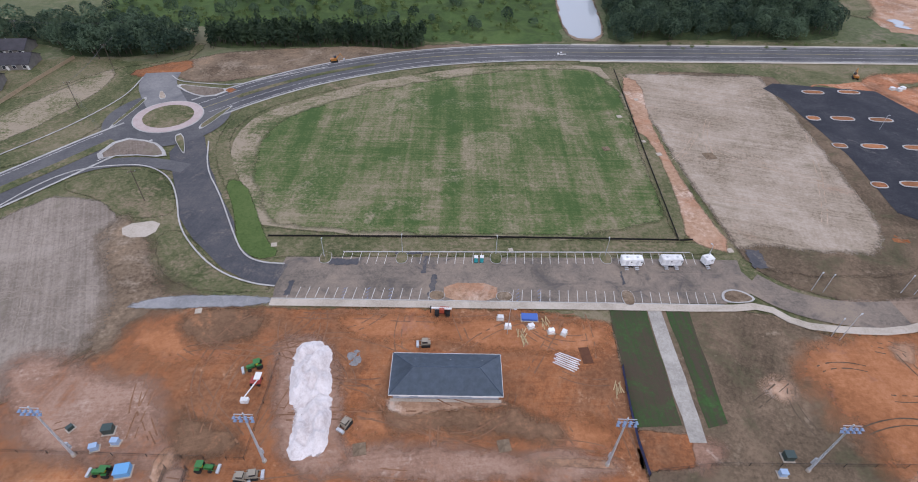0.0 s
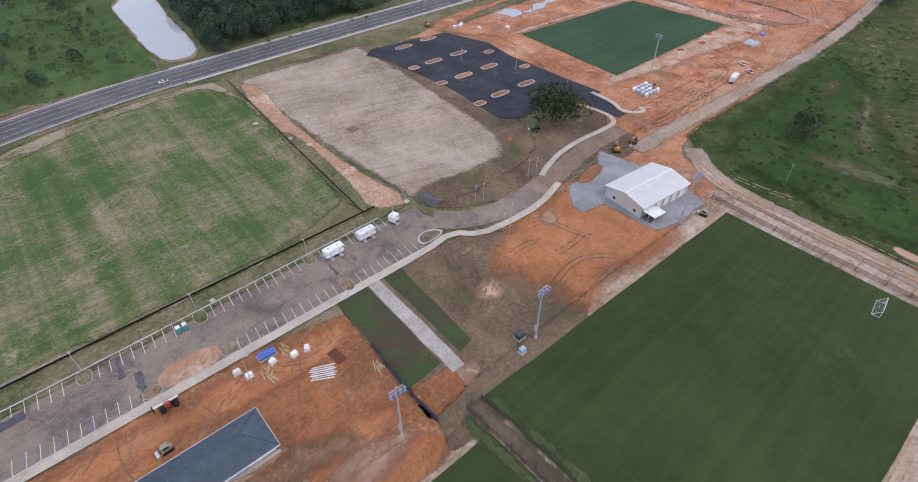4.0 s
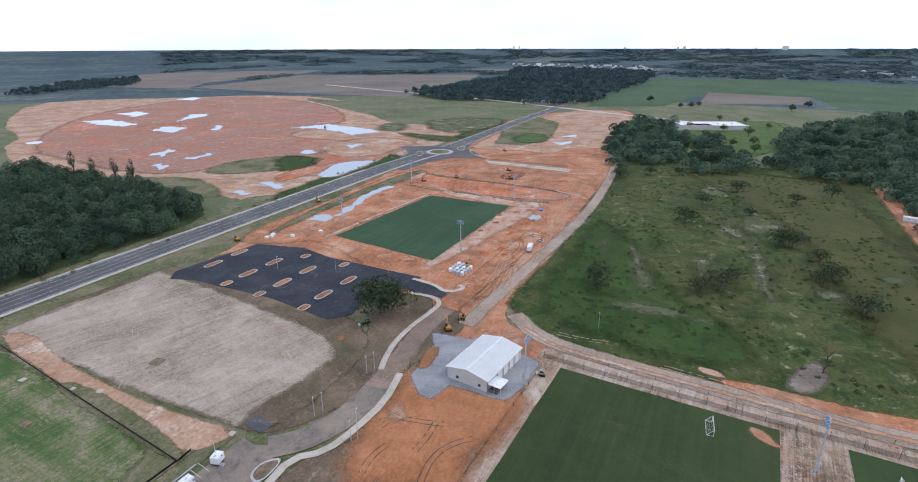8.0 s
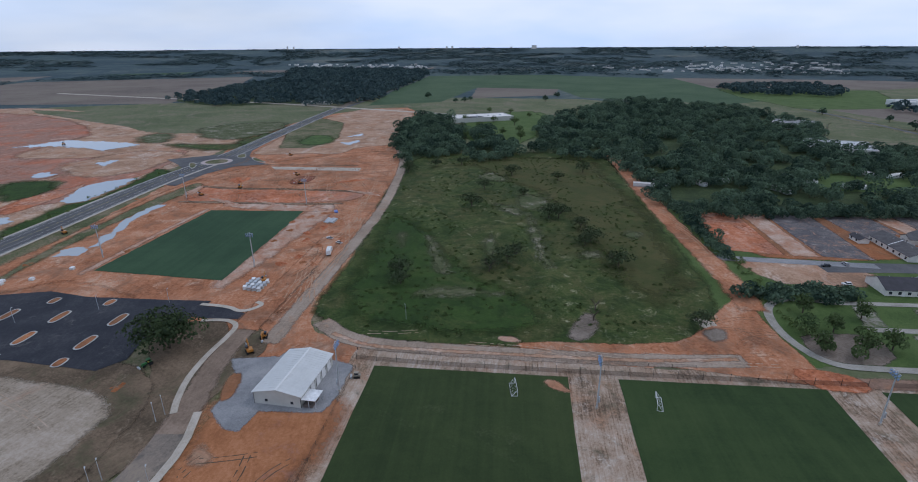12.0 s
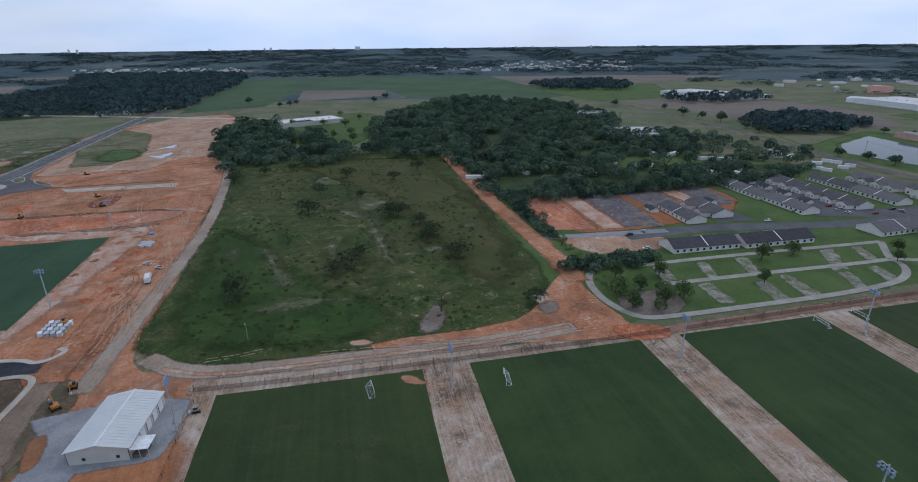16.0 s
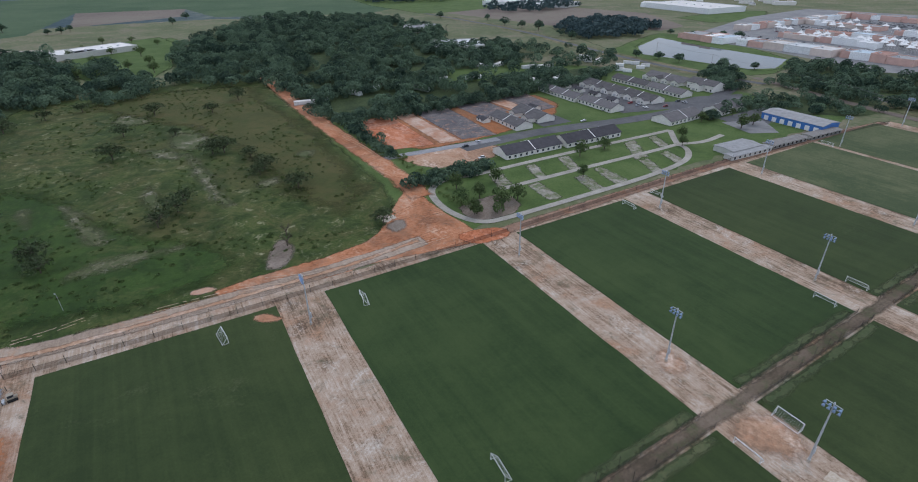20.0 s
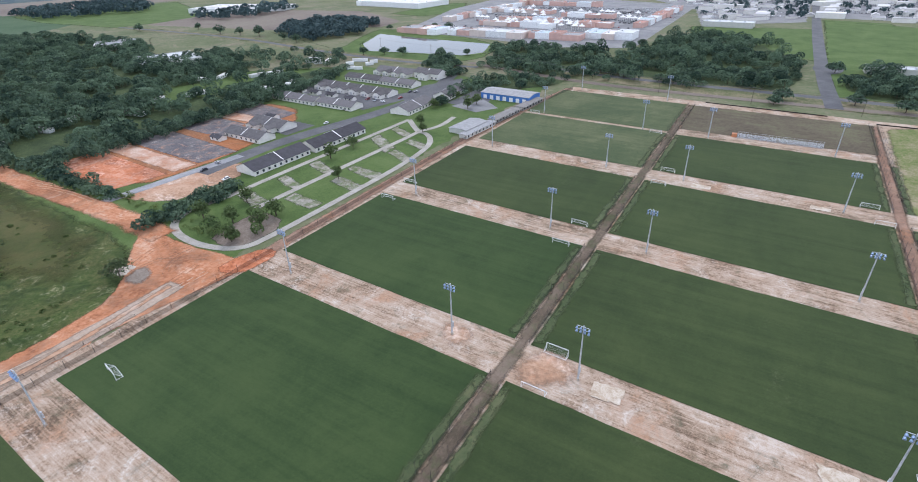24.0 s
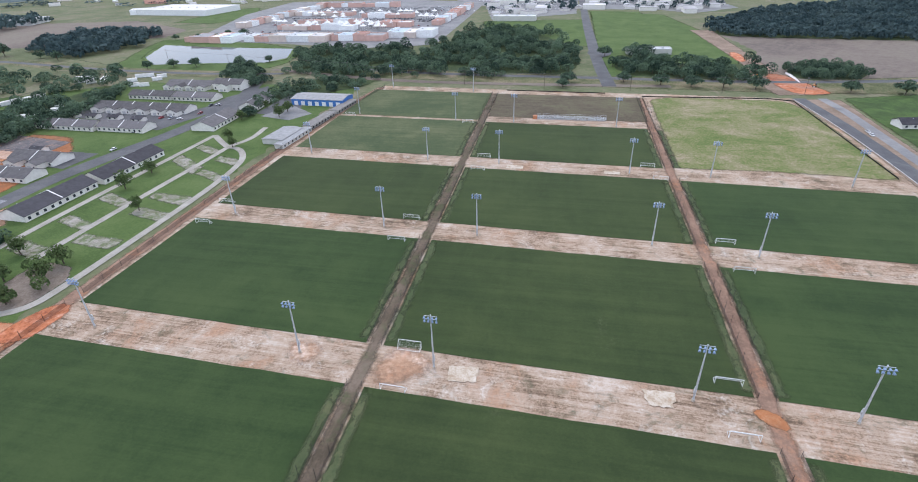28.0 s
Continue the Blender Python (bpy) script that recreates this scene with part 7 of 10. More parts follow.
BLUE_PAINT = plain("blue_road_paint", (0.16, 0.24, 0.42), 0.7)
for x in (-33.5, -26.5, -19.8, 18, 24.5):
    for k in range(4):
        y = 104.2 + 0.03 * x + k * 1.3
        region("hatched_bay", BLUE_PAINT, 17, [(x - 0.5, y), (x + 0.5, y + 0.9), (x + 0.5, y + 1.05), (x - 0.5, y + 0.15)], 0, 8.0, 0.0, "blue hatched bay marking")
for x, row in ((-18, 1), (12, 1), (47.5, 1), (-42, 1), (51, 0), (-6, 0), (14, 0)):
    y0, y1 = lot_y(x, row)
    w = 1.9 if row == 1 or x == 51 else 2.4
    pts = rounded([(x - w, y0), (x + w, y0), (x + w, y1), (x - w, y1)], 2)
    if row == 0 and x != 51:
        pts = rounded([(x - 2.4, y0 + 1), (x + 2.4, y0 + 1), (x + 2.4, y1 - 1.2), (x - 2.4, y1 - 1.2)], 2)
    region("planter_kerb", KERB, 16, pts, 0, 8.0, 0.0, "rounded concrete planter kerb", 0.13)
    region("planter_bed", ROUGH_GRASS if row else BROWN, 18, [(x + (a - x) * 0.92, (y0 + y1) / 2 + (b - (y0 + y1) / 2) * 0.96) for a, b in pts], 0, 8.0, 0.0, "planted bed in a car park", 0.13)
region("planter_kerb", KERB, 16, rounded([(79, 106.5), (91, 108), (86, 113), (80, 112)], 2), 0, 8.0, 0.0, "rounded concrete planter kerb", 0.13)
region("planter_bed", BROWN, 18, rounded([(80, 107), (90, 108.2), (85.5, 112.4), (80.6, 111.4)], 2), 0, 8.0, 0.0, "bare bed in a car park", 0.13)
for i, (x, y, w, d) in enumerate(((-50, 107, 2, 6), (-36, 119, 9, 3), (-10.5, 119, 1.6, 8), (-7.5, 110, 2.2, 9), (-16, 124, 9, 1.2), (51, 116, 1.2, 6), (97, 127, 5, 9))):
    region("wet_patch", NEW_ROAD, 15, [(x - w / 2, y - d / 2), (x + w / 2, y - d / 2 + 0.4), (x + w / 2, y + d / 2), (x - w / 2 + 0.5, y + d / 2)], 0, 0.7, 0.45, "dark damp patch on asphalt")

# the fresh black car park with its islands
for x, y, turn in ((177.5, 255, 25), (196.5, 256.5, 25), (178, 227.3, 25), (196, 227.3, 25), (178.5, 202.3, 25), (196.8, 202.4, 25), (178, 173.8, 25), (197, 174.2, 25), (164, 226.7, 25), (163.5, 202, 25), (163.5, 172.5, 25), (211, 218, 25), (212, 190, 25)):
    m = pose(x, y, 0, 0, 0, turn - 25)
    long = 4.6 if 170 < x < 205 else 2.6
    pts = [(m @ Vector(p + (0,))).to_2d() for p in ((-long, -2.2), (long, -2.2), (long * 1.3, 0), (long, 2.2), (-long, 2.2), (-long * 1.3, 0))]
    pts = rounded([tuple(p) for p in pts], 1)
    region("island_kerb", KERB, 16, pts, 0, 8.0, 0.0, "pale kerb of a car park island", 0.14)
    region("island_earth", CLAY, 18, [(x + (a - x) * 0.88, y + (b - y) * 0.75) for a, b in pts], 0, 8.0, 0.0, "red earth in a car park island", 0.13)

# ponds
for pts, label in ((POND_A, "still pond mirroring a pale sky"), (POND_B, "wide still pond mirroring a pale sky")):
    region("pond_bank", BROWN if pts is POND_A else LAWN, 8, rounded([(sum(p[0] for p in pts) / 8 * -0.08 + x * 1.08, sum(p[1] for p in pts) / 8 * -0.08 + y * 1.08) for x, y in pts], 1), 1, 6.0, 1.0, "bank of a pond")
    region("pond_water", WATER if pts is POND_A else LAKE, 9, pts, 1 if pts is POND_A else 0, 6.0, 0.9, label)

# kerbed pads of pale sand on the strips
for i in range(4):
    region("sand_pad", PAD_SAND, 13, PADS[4 * i:4 * i + 4], 0, 1.2, 0.45, "rectangle of pale sand on a dirt strip")


# ---- buildings ----
SHINGLE = plain("brown_grey_shingle", (0.11, 0.102, 0.102), 0.9, vary=0.35, size=2.5, each=0.5)
SHINGLE_DARK = plain("dark_shingle", (0.055, 0.052, 0.058), 0.9, vary=0.3, size=2.5, each=0.3)
SIDING = plain("cream_siding", (0.68, 0.65, 0.60), 0.7, vary=0.12, size=2.0)
GREY_DOOR = plain("grey_garage_door", (0.42, 0.42, 0.42), 0.6, vary=0.1)
PANE = plain("dark_window_glass", (0.03, 0.035, 0.045), 0.15, spec=0.6)
TRIM = plain("white_trim", (0.72, 0.71, 0.69), 0.5, vary=0.08)
SLATE = plain("slate_blue_shingle", (0.145, 0.185, 0.23), 0.85, vary=0.22, size=1.5)
BLUE_WALL = plain("blue_metal_wall", (0.05, 0.16, 0.42), 0.5, vary=0.15)
METAL_ROOF = plain("pale_metal_roof", (0.46, 0.47, 0.47), 0.4, 0.2, vary=0.1, size=3.0)
METAL_WALL = plain("beige_metal_wall", (0.50, 0.49, 0.45), 0.5, vary=0.1, size=3.0)
PINK = plain("pink_stucco", (0.66, 0.36, 0.29), 0.85, vary=0.15, size=6.0, each=0.4)
FLAT_ROOF = plain("flat_roof_felt", (0.66, 0.63, 0.60), 0.85, vary=0.2, size=8.0, each=0.6)
OLD_ROOF = plain("weathered_metal_roof", (0.25, 0.25, 0.25), 0.6, vary=0.3, size=3.0)
BROWN_ROOF = plain("brown_grey_roof", (0.20, 0.185, 0.17), 0.8, vary=0.3, size=3.0)
DARK_ROOF = plain("dark_flat_roof", (0.10, 0.105, 0.12), 0.85, vary=0.2, size=8.0)

FAR_ROOF = leafage("mixed_far_roofs", (0.15, 0.145, 0.15), (0.70, 0.68, 0.66), 60.0, 0)
shared = {}


def piece(key, make, material, parent, m, label=""):
    """A part whose mesh is made once and shared by all of its kind."""
    if key not in shared:
        bm = make()
        me = bpy.data.meshes.new(key)
        bm.to_mesh(me)
        bm.free()
        me.materials.append(material)
        shared[key] = me
    ob = new(key, shared[key])
    ob.matrix_local = m
    ob.parent = parent
    if label:
        ob["label"] = label
    return ob


def gable_roof(length, depth, low, high, over=0.5, thick=0.18):
    """Two sloping slabs over a rectangle, ridge along x."""
    bm = bmesh.new()
    rise = (high - low) / (depth / 2)
    for side in (0, 1):
        y_eave, y_ridge = (-over, depth / 2) if side == 0 else (depth + over, depth / 2)
        z_eave = low - over * rise
        v = []
        for x in (-over, length + over):
            for y, z in ((y_eave, z_eave), (y_ridge, high)):
                v += [bm.verts.new((x, y, z)), bm.verts.new((x, y, z + thick))]
        for q in ((1, 5, 7, 3), (0, 2, 6, 4), (0, 4, 5, 1), (2, 3, 7, 6), (0, 1, 3, 2), (4, 6, 7, 5)):
            bm.faces.new([v[i] for i in q])
    bmesh.ops.recalc_face_normals(bm, faces=bm.faces)
    return bm


def gable_walls(length, depth, low, high):
    """Walls of a house with pointed ends."""
    bm = bmesh.new()
    ends = []
    for x in (0, length):
        ends.append([bm.verts.new((x, y, z)) for y, z in ((0, -0.3), (depth, -0.3), (depth, low), (depth / 2, high), (0, low))])
    bm.faces.new(ends[0])
    bm.faces.new(ends[1][::-1])
    for i in range(5):
        j = (i + 1) % 5
        bm.faces.new((ends[0][i], ends[1][i], ends[1][j], ends[0][j]))
    bmesh.ops.recalc_face_normals(bm, faces=bm.faces)
    return bm


def row_house(x, y, turn, length, depth, low, label, roof=None, walls=None, fronts=0, parapets=True, pitch=0.42, every=4.2):
    """A row of single-storey homes: x runs along the row, fronts are small gables along y = 0."""
    root = new("row_house")
    root.matrix_world = pose(x, y, floor_at(x, y), 0, 0, turn)
    high = low + pitch * depth / 2
    part("wall", gable_walls(length, depth, low, high - 0.1), walls or SIDING, root)
    part("roof", gable_roof(length, depth, low, high, 0.55), roof or SHINGLE, root)
    n = max(2, int(length / every))
    for i in range(n):
        u = (i + 0.5) * length / n
        for v, spin in ((-0.03, 0), (depth + 0.03, 180)):
            w = piece("window", lambda: box(-0.75, 0.75, -0.05, 0.05, 0.8, 2.3), PANE, root, pose(u, v, 0, 0, 0, spin))
            piece("window_frame", lambda: box(-0.9, 0.9, -0.03, 0.03, 0.65, 2.45), TRIM, w, pose(0, 0.02, 0))
        if i % 2:
            piece("door", lambda: box(-0.5, 0.5, -0.05, 0.05, 0, 2.1), TRIM, root, pose(u + 1.6, -0.05, 0))
        if i % 3 == 1:
            piece("vent", lambda: tube((0, 0, -0.3), (0, 0, 0.5), 0.15, 0.15, 6), GALV, root, pose(u, depth * 0.62, high - 0.42 * depth * 0.12))
    if parapets:
        for i in range(1, max(2, int(length / 16))):
            u = i * length / max(2, int(length / 16))
            piece_roof = gable_roof(0.3, depth, low + 0.25, high + 0.25, 0.15, 0.12)
            p = part("party_wall", piece_roof, TRIM, root)
            p.location = (u, 0, 0)
    for i in range(fronts):
        u = (i + 0.5) * length / fronts
        span = min(9.0, length / fronts * 0.72)
        peak = low + pitch * span / 2
        f = part("front_wing", gable_walls(6.5 + depth * 0.3, span, low, peak - 0.08), SIDING, root)
        f.matrix_local = pose(u + span / 2, -6.5, 0, 0, 0, 90)
        r = part("wing_roof", gable_roof(6.5 + depth * 0.3, span, low, peak, 0.45), roof or SHINGLE, root)
        r.matrix_local = pose(u + span / 2, -6.5, 0.06, 0, 0, 90)
        piece("garage_door", lambda: box(-1.4, 1.4, -0.06, 0.06, 0, 2.2), GREY_DOOR, root, pose(u - 1.2, -6.56, 0))
        piece("gable_window", lambda: box(-0.5, 0.5, -0.05, 0.05, 0.9, 2.2), PANE, root, pose(u + 2.2, -6.56, 0))
    return tagged(root, label, "house", "rows of single-storey homes")


HOME = "single-storey cream row of homes with brown-grey shingle roof"
DARK_HOME = "long cream row of homes with dark shingle roof"
row_house(257, -175.5, -90, 42, 16, 3.2, DARK_HOME, SHINGLE_DARK)
row_house(255.5, -221, -90, 46, 16, 3.2, DARK_HOME, SHINGLE_DARK)
row_house(343, -239, 178, 34, 15, 3.2, HOME, fronts=2)
row_house(302, -228, 0, 36, 14, 3.2, HOME, every=5)
row_house(302, -316, 0, 38, 14, 3.2, HOME)
row_house(342, -314, 0, 50, 14, 3.2, HOME)
row_house(387, -348, 180, 84, 14, 3.2, HOME, fronts=6)
row_house(305, -398, 0, 38, 14, 3.2, HOME)
row_house(345, -398, 0, 42, 14, 3.2, HOME)
row_house(380, -422, 180, 46, 15, 3.2, HOME, fronts=4)
row_house(331, -422, 180, 28, 15, 5.4, "two-storey white home with a covered drive", fronts=1)
row_house(254, -314, -86, 36, 17, 3.2, HOME)
row_house(252, -366, -82, 32, 15, 3.2, HOME)
for x, y, w in ((338, -262, 9), (330, -210, 10), (318, -228, 9), (322, -330, 9), (345, -332, 9), (365, -332, 9), (384, -332, 9)):
    row_house(x, y, 0, w, 6, 2.4, "low carport with a dark shingle roof", SHINGLE_DARK, parapets=False)


def hip_building():
    """The new amenity block with a slate-blue hip roof."""
    root = new("amenity_block")
    root.matrix_world = pose(-14.9, 71.4, floor_at(0, 78), 0, 0, 1.2)
    L, D, low, high, o = 26.0, 10.6, 2.9, 5.9, 0.9
    part("wall", box(0, L, 0, D, -0.2, low), plain("grey_block_wall", (0.30, 0.32, 0.36), 0.85), root)
    half = D / 2 + o
    corners = [(-o, -o), (L + o, -o), (L + o, D + o), (-o, D + o)]
    ridge = [(-o + half * 0.92, D / 2, high), (L + o - half * 0.92, D / 2, high)]
    for name, idx, tops in (("roof_slope", (0, 1), (1, 0)), ("roof_slope", (1, 2), (1,)), ("roof_slope", (2, 3), (0, 1)), ("roof_slope", (3, 0), (0,))):
        bm = bmesh.new()
        up = [bm.verts.new((*corners[i], low)) for i in idx] + [bm.verts.new(ridge[i]) for i in tops]
        f = bm.faces.new(up)
        bmesh.ops.solidify(bm, geom=[f], thickness=0.12)
        part(name, bm, SLATE, root)
    bm = bmesh.new()
    tube_into(bm, ridge[0], ridge[1], 0.14, 0.14, 6)
    for c, r in ((0, 0), (3, 0), (1, 1), (2, 1)):
        tube_into(bm, (*corners[c], low + 0.05), ridge[r], 0.1, 0.1, 5)
    part("ridge_cap", bm, plain("ridge_shingle", (0.06, 0.085, 0.12), 0.85), root)
    for x0, x1, y0, y1 in ((-o, L + o, -o - 0.1, -o), (-o, L + o, D + o, D + o + 0.1), (-o - 0.1, -o, -o, D + o), (L + o, L + o + 0.1, -o, D + o)):
        part("fascia", box(x0, x1, y0, y1, low - 0.25, low + 0.06), TRIM, root)
    for x, w in ((1.5, 2.6), (6.2, 4.0), (11, 3.0), (19.5, 6.5)):
        part("shutter", box(x, x + w, -0.08, -0.02, 0.9, 2.5), TRIM, root)
    for x in (5, 14, 22):
        part("roof_vent", tube((x, 8.6, 3.6), (x, 8.6, 4.4), 0.12, 0.12, 6), GALV, root)
    part("plinth", box(-0.7, L + 0.7, -0.9, -0.05, -0.2, 0.08), CONCRETE, root)
    return tagged(root, "new long amenity block with slate-blue hip roof on red earth", "building")


hip_building()


SHED_ROOF = plain("white_metal_roof", (0.62, 0.62, 0.60), 0.4, 0.1, vary=0.08, size=3.0)


def metal_shed():
    root = new("metal_shed")
    root.matrix_world = pose(147.5, 69.6, floor_at(150, 75), 0, 0, -4)
    L, D, low, high = 26.0, 17.0, 4.6, 6.3
    part("wall", gable_walls(L, D, low, high - 0.08), METAL_WALL, root)
    part("roof", gable_roof(L, D, low, high, 0.4, 0.14), SHED_ROOF, root)
    part("ridge_cap", box(-0.4, L + 0.4, D / 2 - 0.35, D / 2 + 0.35, high + 0.1, high + 0.2), TRIM, root)
    for y in (-0.5, D + 0.35):
        part("gutter", box(-0.4, L + 0.4, y, y + 0.16, low - 0.2, low + 0.0), TRIM, root)
    for x in np.arange(1.3, 26, 1.3):
        for side in (0, 1):
            a, b = ((x, -0.4, low + 0.09), (x, D / 2 - 0.3, high + 0.14)) if side == 0 else ((x, D + 0.4, low + 0.09), (x, D / 2 + 0.3, high + 0.14))
            part("roof_seam", tube(a, b, 0.04, 0.04, 4), SHED_ROOF, root)
    for x in (9, 13.5, 18, 22.5):
        d = part("roller_door", box(x - 1.5, x + 1.5, -0.1, -0.02, 0, 3.7), TRIM, root)
        part("door_frame", box(x - 1.7, x + 1.7, -0.07, -0.02, 0, 3.9), plain("dark_frame", (0.06, 0.06, 0.06)), d)
    for y in (3.2, 12.5):
        part("window", box(-0.08, -0.02, y - 0.5, y + 0.5, 1.2, 2.2), PANE, root)
    part("corner_trim", box(-0.06, 0.1, -0.06, 0.1, 0, low), plain("dark_trim", (0.08, 0.08, 0.08)), root)
    part("corner_trim", box(-0.06, 0.1, D - 0.1, D + 0.06, 0, low), shared.get("none") or plain("dark_trim", (0.08, 0.08, 0.08)), root)
    c = part("canopy", box(0.2, 6.2, -5.2, -0.1, 3.2, 3.36), WHITE, root, "white flat canopy over the entrance")
    for x in (0.5, 5.9):
        for y in (-5.0, -2.5):
            part("post", box(x - 0.08, x + 0.08, y - 0.08, y + 0.08, 0, 3.2), GALV, c)
    part("counter", box(0.6, 5.6, -3.6, -0.4, 0, 1.0), plain("dark_store", (0.12, 0.10, 0.09)), root)
    return tagged(root, "beige metal shed with pale gable roof, roller doors and canopy", "shed")


metal_shed()


def flat_building(x, y, turn, length, depth, tall, label, walls, roof, bays=0, group="", parapet=0.8, name="flat_building"):
    root = new(name)
    root.matrix_world = pose(x, y, floor_at(x, y), 0, 0, turn)
    part("wall", box(0, length, 0, depth, -0.3, tall), walls, root)
    part("roof", box(0.4, length - 0.4, 0.4, depth - 0.4, tall, tall + 0.12), roof, root)
    for x0, x1, y0, y1 in ((-0.1, length + 0.1, -0.1, 0.4), (-0.1, length + 0.1, depth - 0.4, depth + 0.1), (-0.1, 0.4, 0.4, depth - 0.4), (length - 0.4, length + 0.1, 0.4, depth - 0.4)):
        part("parapet", box(x0, x1, y0, y1, tall - 0.1, tall + parapet), walls, root)
    n = bays or max(2, int(length / 7))
    for i in range(n):
        u = (i + 0.5) * length / n
        piece("shop_window", lambda: box(-2.0, 2.0, -0.08, 0.08, 0.3, 3.0), PANE, root, pose(u, -0.06, 0))
        piece("awning", lambda: box(-2.4, 2.4, -1.2, 0, 3.1, 3.35), TRIM, root, pose(u, -0.1, 0))
        if i % 2:
            piece("roof_unit", lambda: box(-1.2, 1.2, -0.9, 0.9, 0, 1.2), GALV, root, pose(u, depth * 0.55, tall + 0.12))
    return tagged(root, label, "building", group)


MALL = "buildings of the shopping centre"
CREAM_WALL = plain("cream_stucco", (0.60, 0.50, 0.44), 0.85, vary=0.12, size=5.0, each=0.3)
SALMON = plain("salmon_stucco", (0.58, 0.37, 0.31), 0.85, vary=0.12, size=5.0, each=0.3)
CLAY_ROOF = plain("terracotta_roof", (0.38, 0.21, 0.165), 0.85, vary=0.2, size=4.0, each=0.4)
BLUE_ROOF = plain("blue_grey_roof", (0.40, 0.49, 0.55), 0.6, vary=0.12, size=4.0)
SHOP_KINDS = [("salmon stucco shop with a pale flat roof", SALMON, FLAT_ROOF), ("cream stucco shop with a pale flat roof", CREAM_WALL, FLAT_ROOF), ("cream stucco shop with a terracotta roof", CREAM_WALL, CLAY_ROOF),
              ("white shop with a grey roof", WHITE, METAL_ROOF), ("salmon stucco shop with a dark roof", SALMON, OLD_ROOF), ("white shop with a blue-grey roof", WHITE, BLUE_ROOF), ("salmon stucco shop with a terracotta roof", SALMON, CLAY_ROOF)]
shop_rng = random.Random(12)
for args in (
    (343, -700, 2, 116, 30, 6.5, "long white shopping wing with pink awnings", WHITE, FLAT_ROOF, 16, MALL),
    (470, -690, 2, 75, 34, 6.0, "low pink stucco shopping wing", PINK, FLAT_ROOF, 9, MALL),
    (268, -708, 2, 72, 24, 6.5, "white shop block with blue gable entrance", WHITE, FLAT_ROOF, 9, MALL),
    (210, -752, 2, 62, 40, 7.5, "pink stucco shop block with dark roof", PINK, DARK_ROOF, 8, MALL),
    (345, -790, 0, 125, 20, 6.0, "pink stucco inner shop row", PINK, FLAT_ROOF, 14, MALL),
    (360, -850, 0, 110, 20, 6.0, "pale inner shop row", WHITE, FLAT_ROOF, 12, MALL),
    (270, -830, 0, 60, 22, 6.0, "pink stucco inner shop block", PINK, FLAT_ROOF, 7, MALL),
    (300, -930, 0, 90, 22, 6.0, "white inner shop row", WHITE, FLAT_ROOF, 9, MALL),
    (420, -960, 0, 110, 22, 6.0, "pink stucco inner shop row", PINK, FLAT_ROOF, 10, MALL),
    (548, -1085, 90, 300, 16, 6.5, "long white rear shopping wing", WHITE, FLAT_ROOF, 26, MALL),
    (380, -1090, 0, 150, 18, 6.5, "long pale back shopping wing", WHITE, FLAT_ROOF, 14, MALL),
    (245, -1075, 90, 250, 18, 6.5, "long pink shopping wing", PINK, FLAT_ROOF, 22, MALL),
    (705, -1035, -4, 165, 100, 9, "large white warehouse with flat roof", WHITE, FLAT_ROOF, 16, MALL),
    (860, -1010, 32, 60, 40, 8, "white factory hall with flat roof", WHITE, FLAT_ROOF, 6, MALL),
    (990, -860, 20, 190, 60, 8, "long white factory hall", WHITE, FLAT_ROOF, 18, MALL),
    (1010, -780, 20, 150, 30, 8, "long white factory hall", WHITE, FLAT_ROOF, 14, MALL),
    (1000, -1180, 10, 40, 22, 16, "tan hotel block of five storeys", PINK, FLAT_ROOF, 6, ""),
    (92, -905, 0, 66, 26, 6.5, "grey-white warehouse beyond a green field", METAL_WALL, METAL_ROOF, 8, ""),
    (-78, -640, 4, 46, 16, 5, "long low grey hall with a pale metal roof", METAL_WALL, METAL_ROOF, 8, ""),
    (655, -392, 70, 62, 60, 6.5, "low white hall with pale blue-grey roof in trees", METAL_WALL, METAL_ROOF, 8, ""),
    (835, -425, 62, 52, 55, 6, "pale hall with weathered grey roof in trees", METAL_WALL, OLD_ROOF, 8, ""),
    (905, 30, 115, 120, 46, 6, "wide school with flat grey roof", METAL_WALL, FLAT_ROOF, 12, ""),
    (860, 62, 115, 30, 18, 6, "white school hall with pale roof", WHITE, METAL_ROOF, 4, ""),
    (830, 110, 115, 30, 20, 5, "low pale office with a metal roof", WHITE, METAL_ROOF, 4, ""),
    (1085, 385, 85, 60, 18, 5, "low pale roadside shops by a crossroads", METAL_WALL, FLAT_ROOF, 7, ""),
):
    x, y, turn, length, depth, tall, label, walls, roof, bays, group = args
    if group != MALL or x > 600:
        flat_building(*args)
        continue
    at, along = 0.0, pose(x, y, 0, 0, 0, turn)
    while at < length - 6:
        w = min(shop_rng.uniform(15, 32), length - at)
        d, h = depth * shop_rng.uniform(0.75, 1.15), tall * shop_rng.uniform(0.8, 1.25)
        corner = along @ Vector((at, (depth - d) / 2, 0))
        words, wall, top = shop_rng.choice(SHOP_KINDS)
        flat_building(corner.x, corner.y, turn, w - 0.3, d, h, words, wall, top, 2, group, shop_rng.uniform(0.4, 1.2), "shop")
        at += w


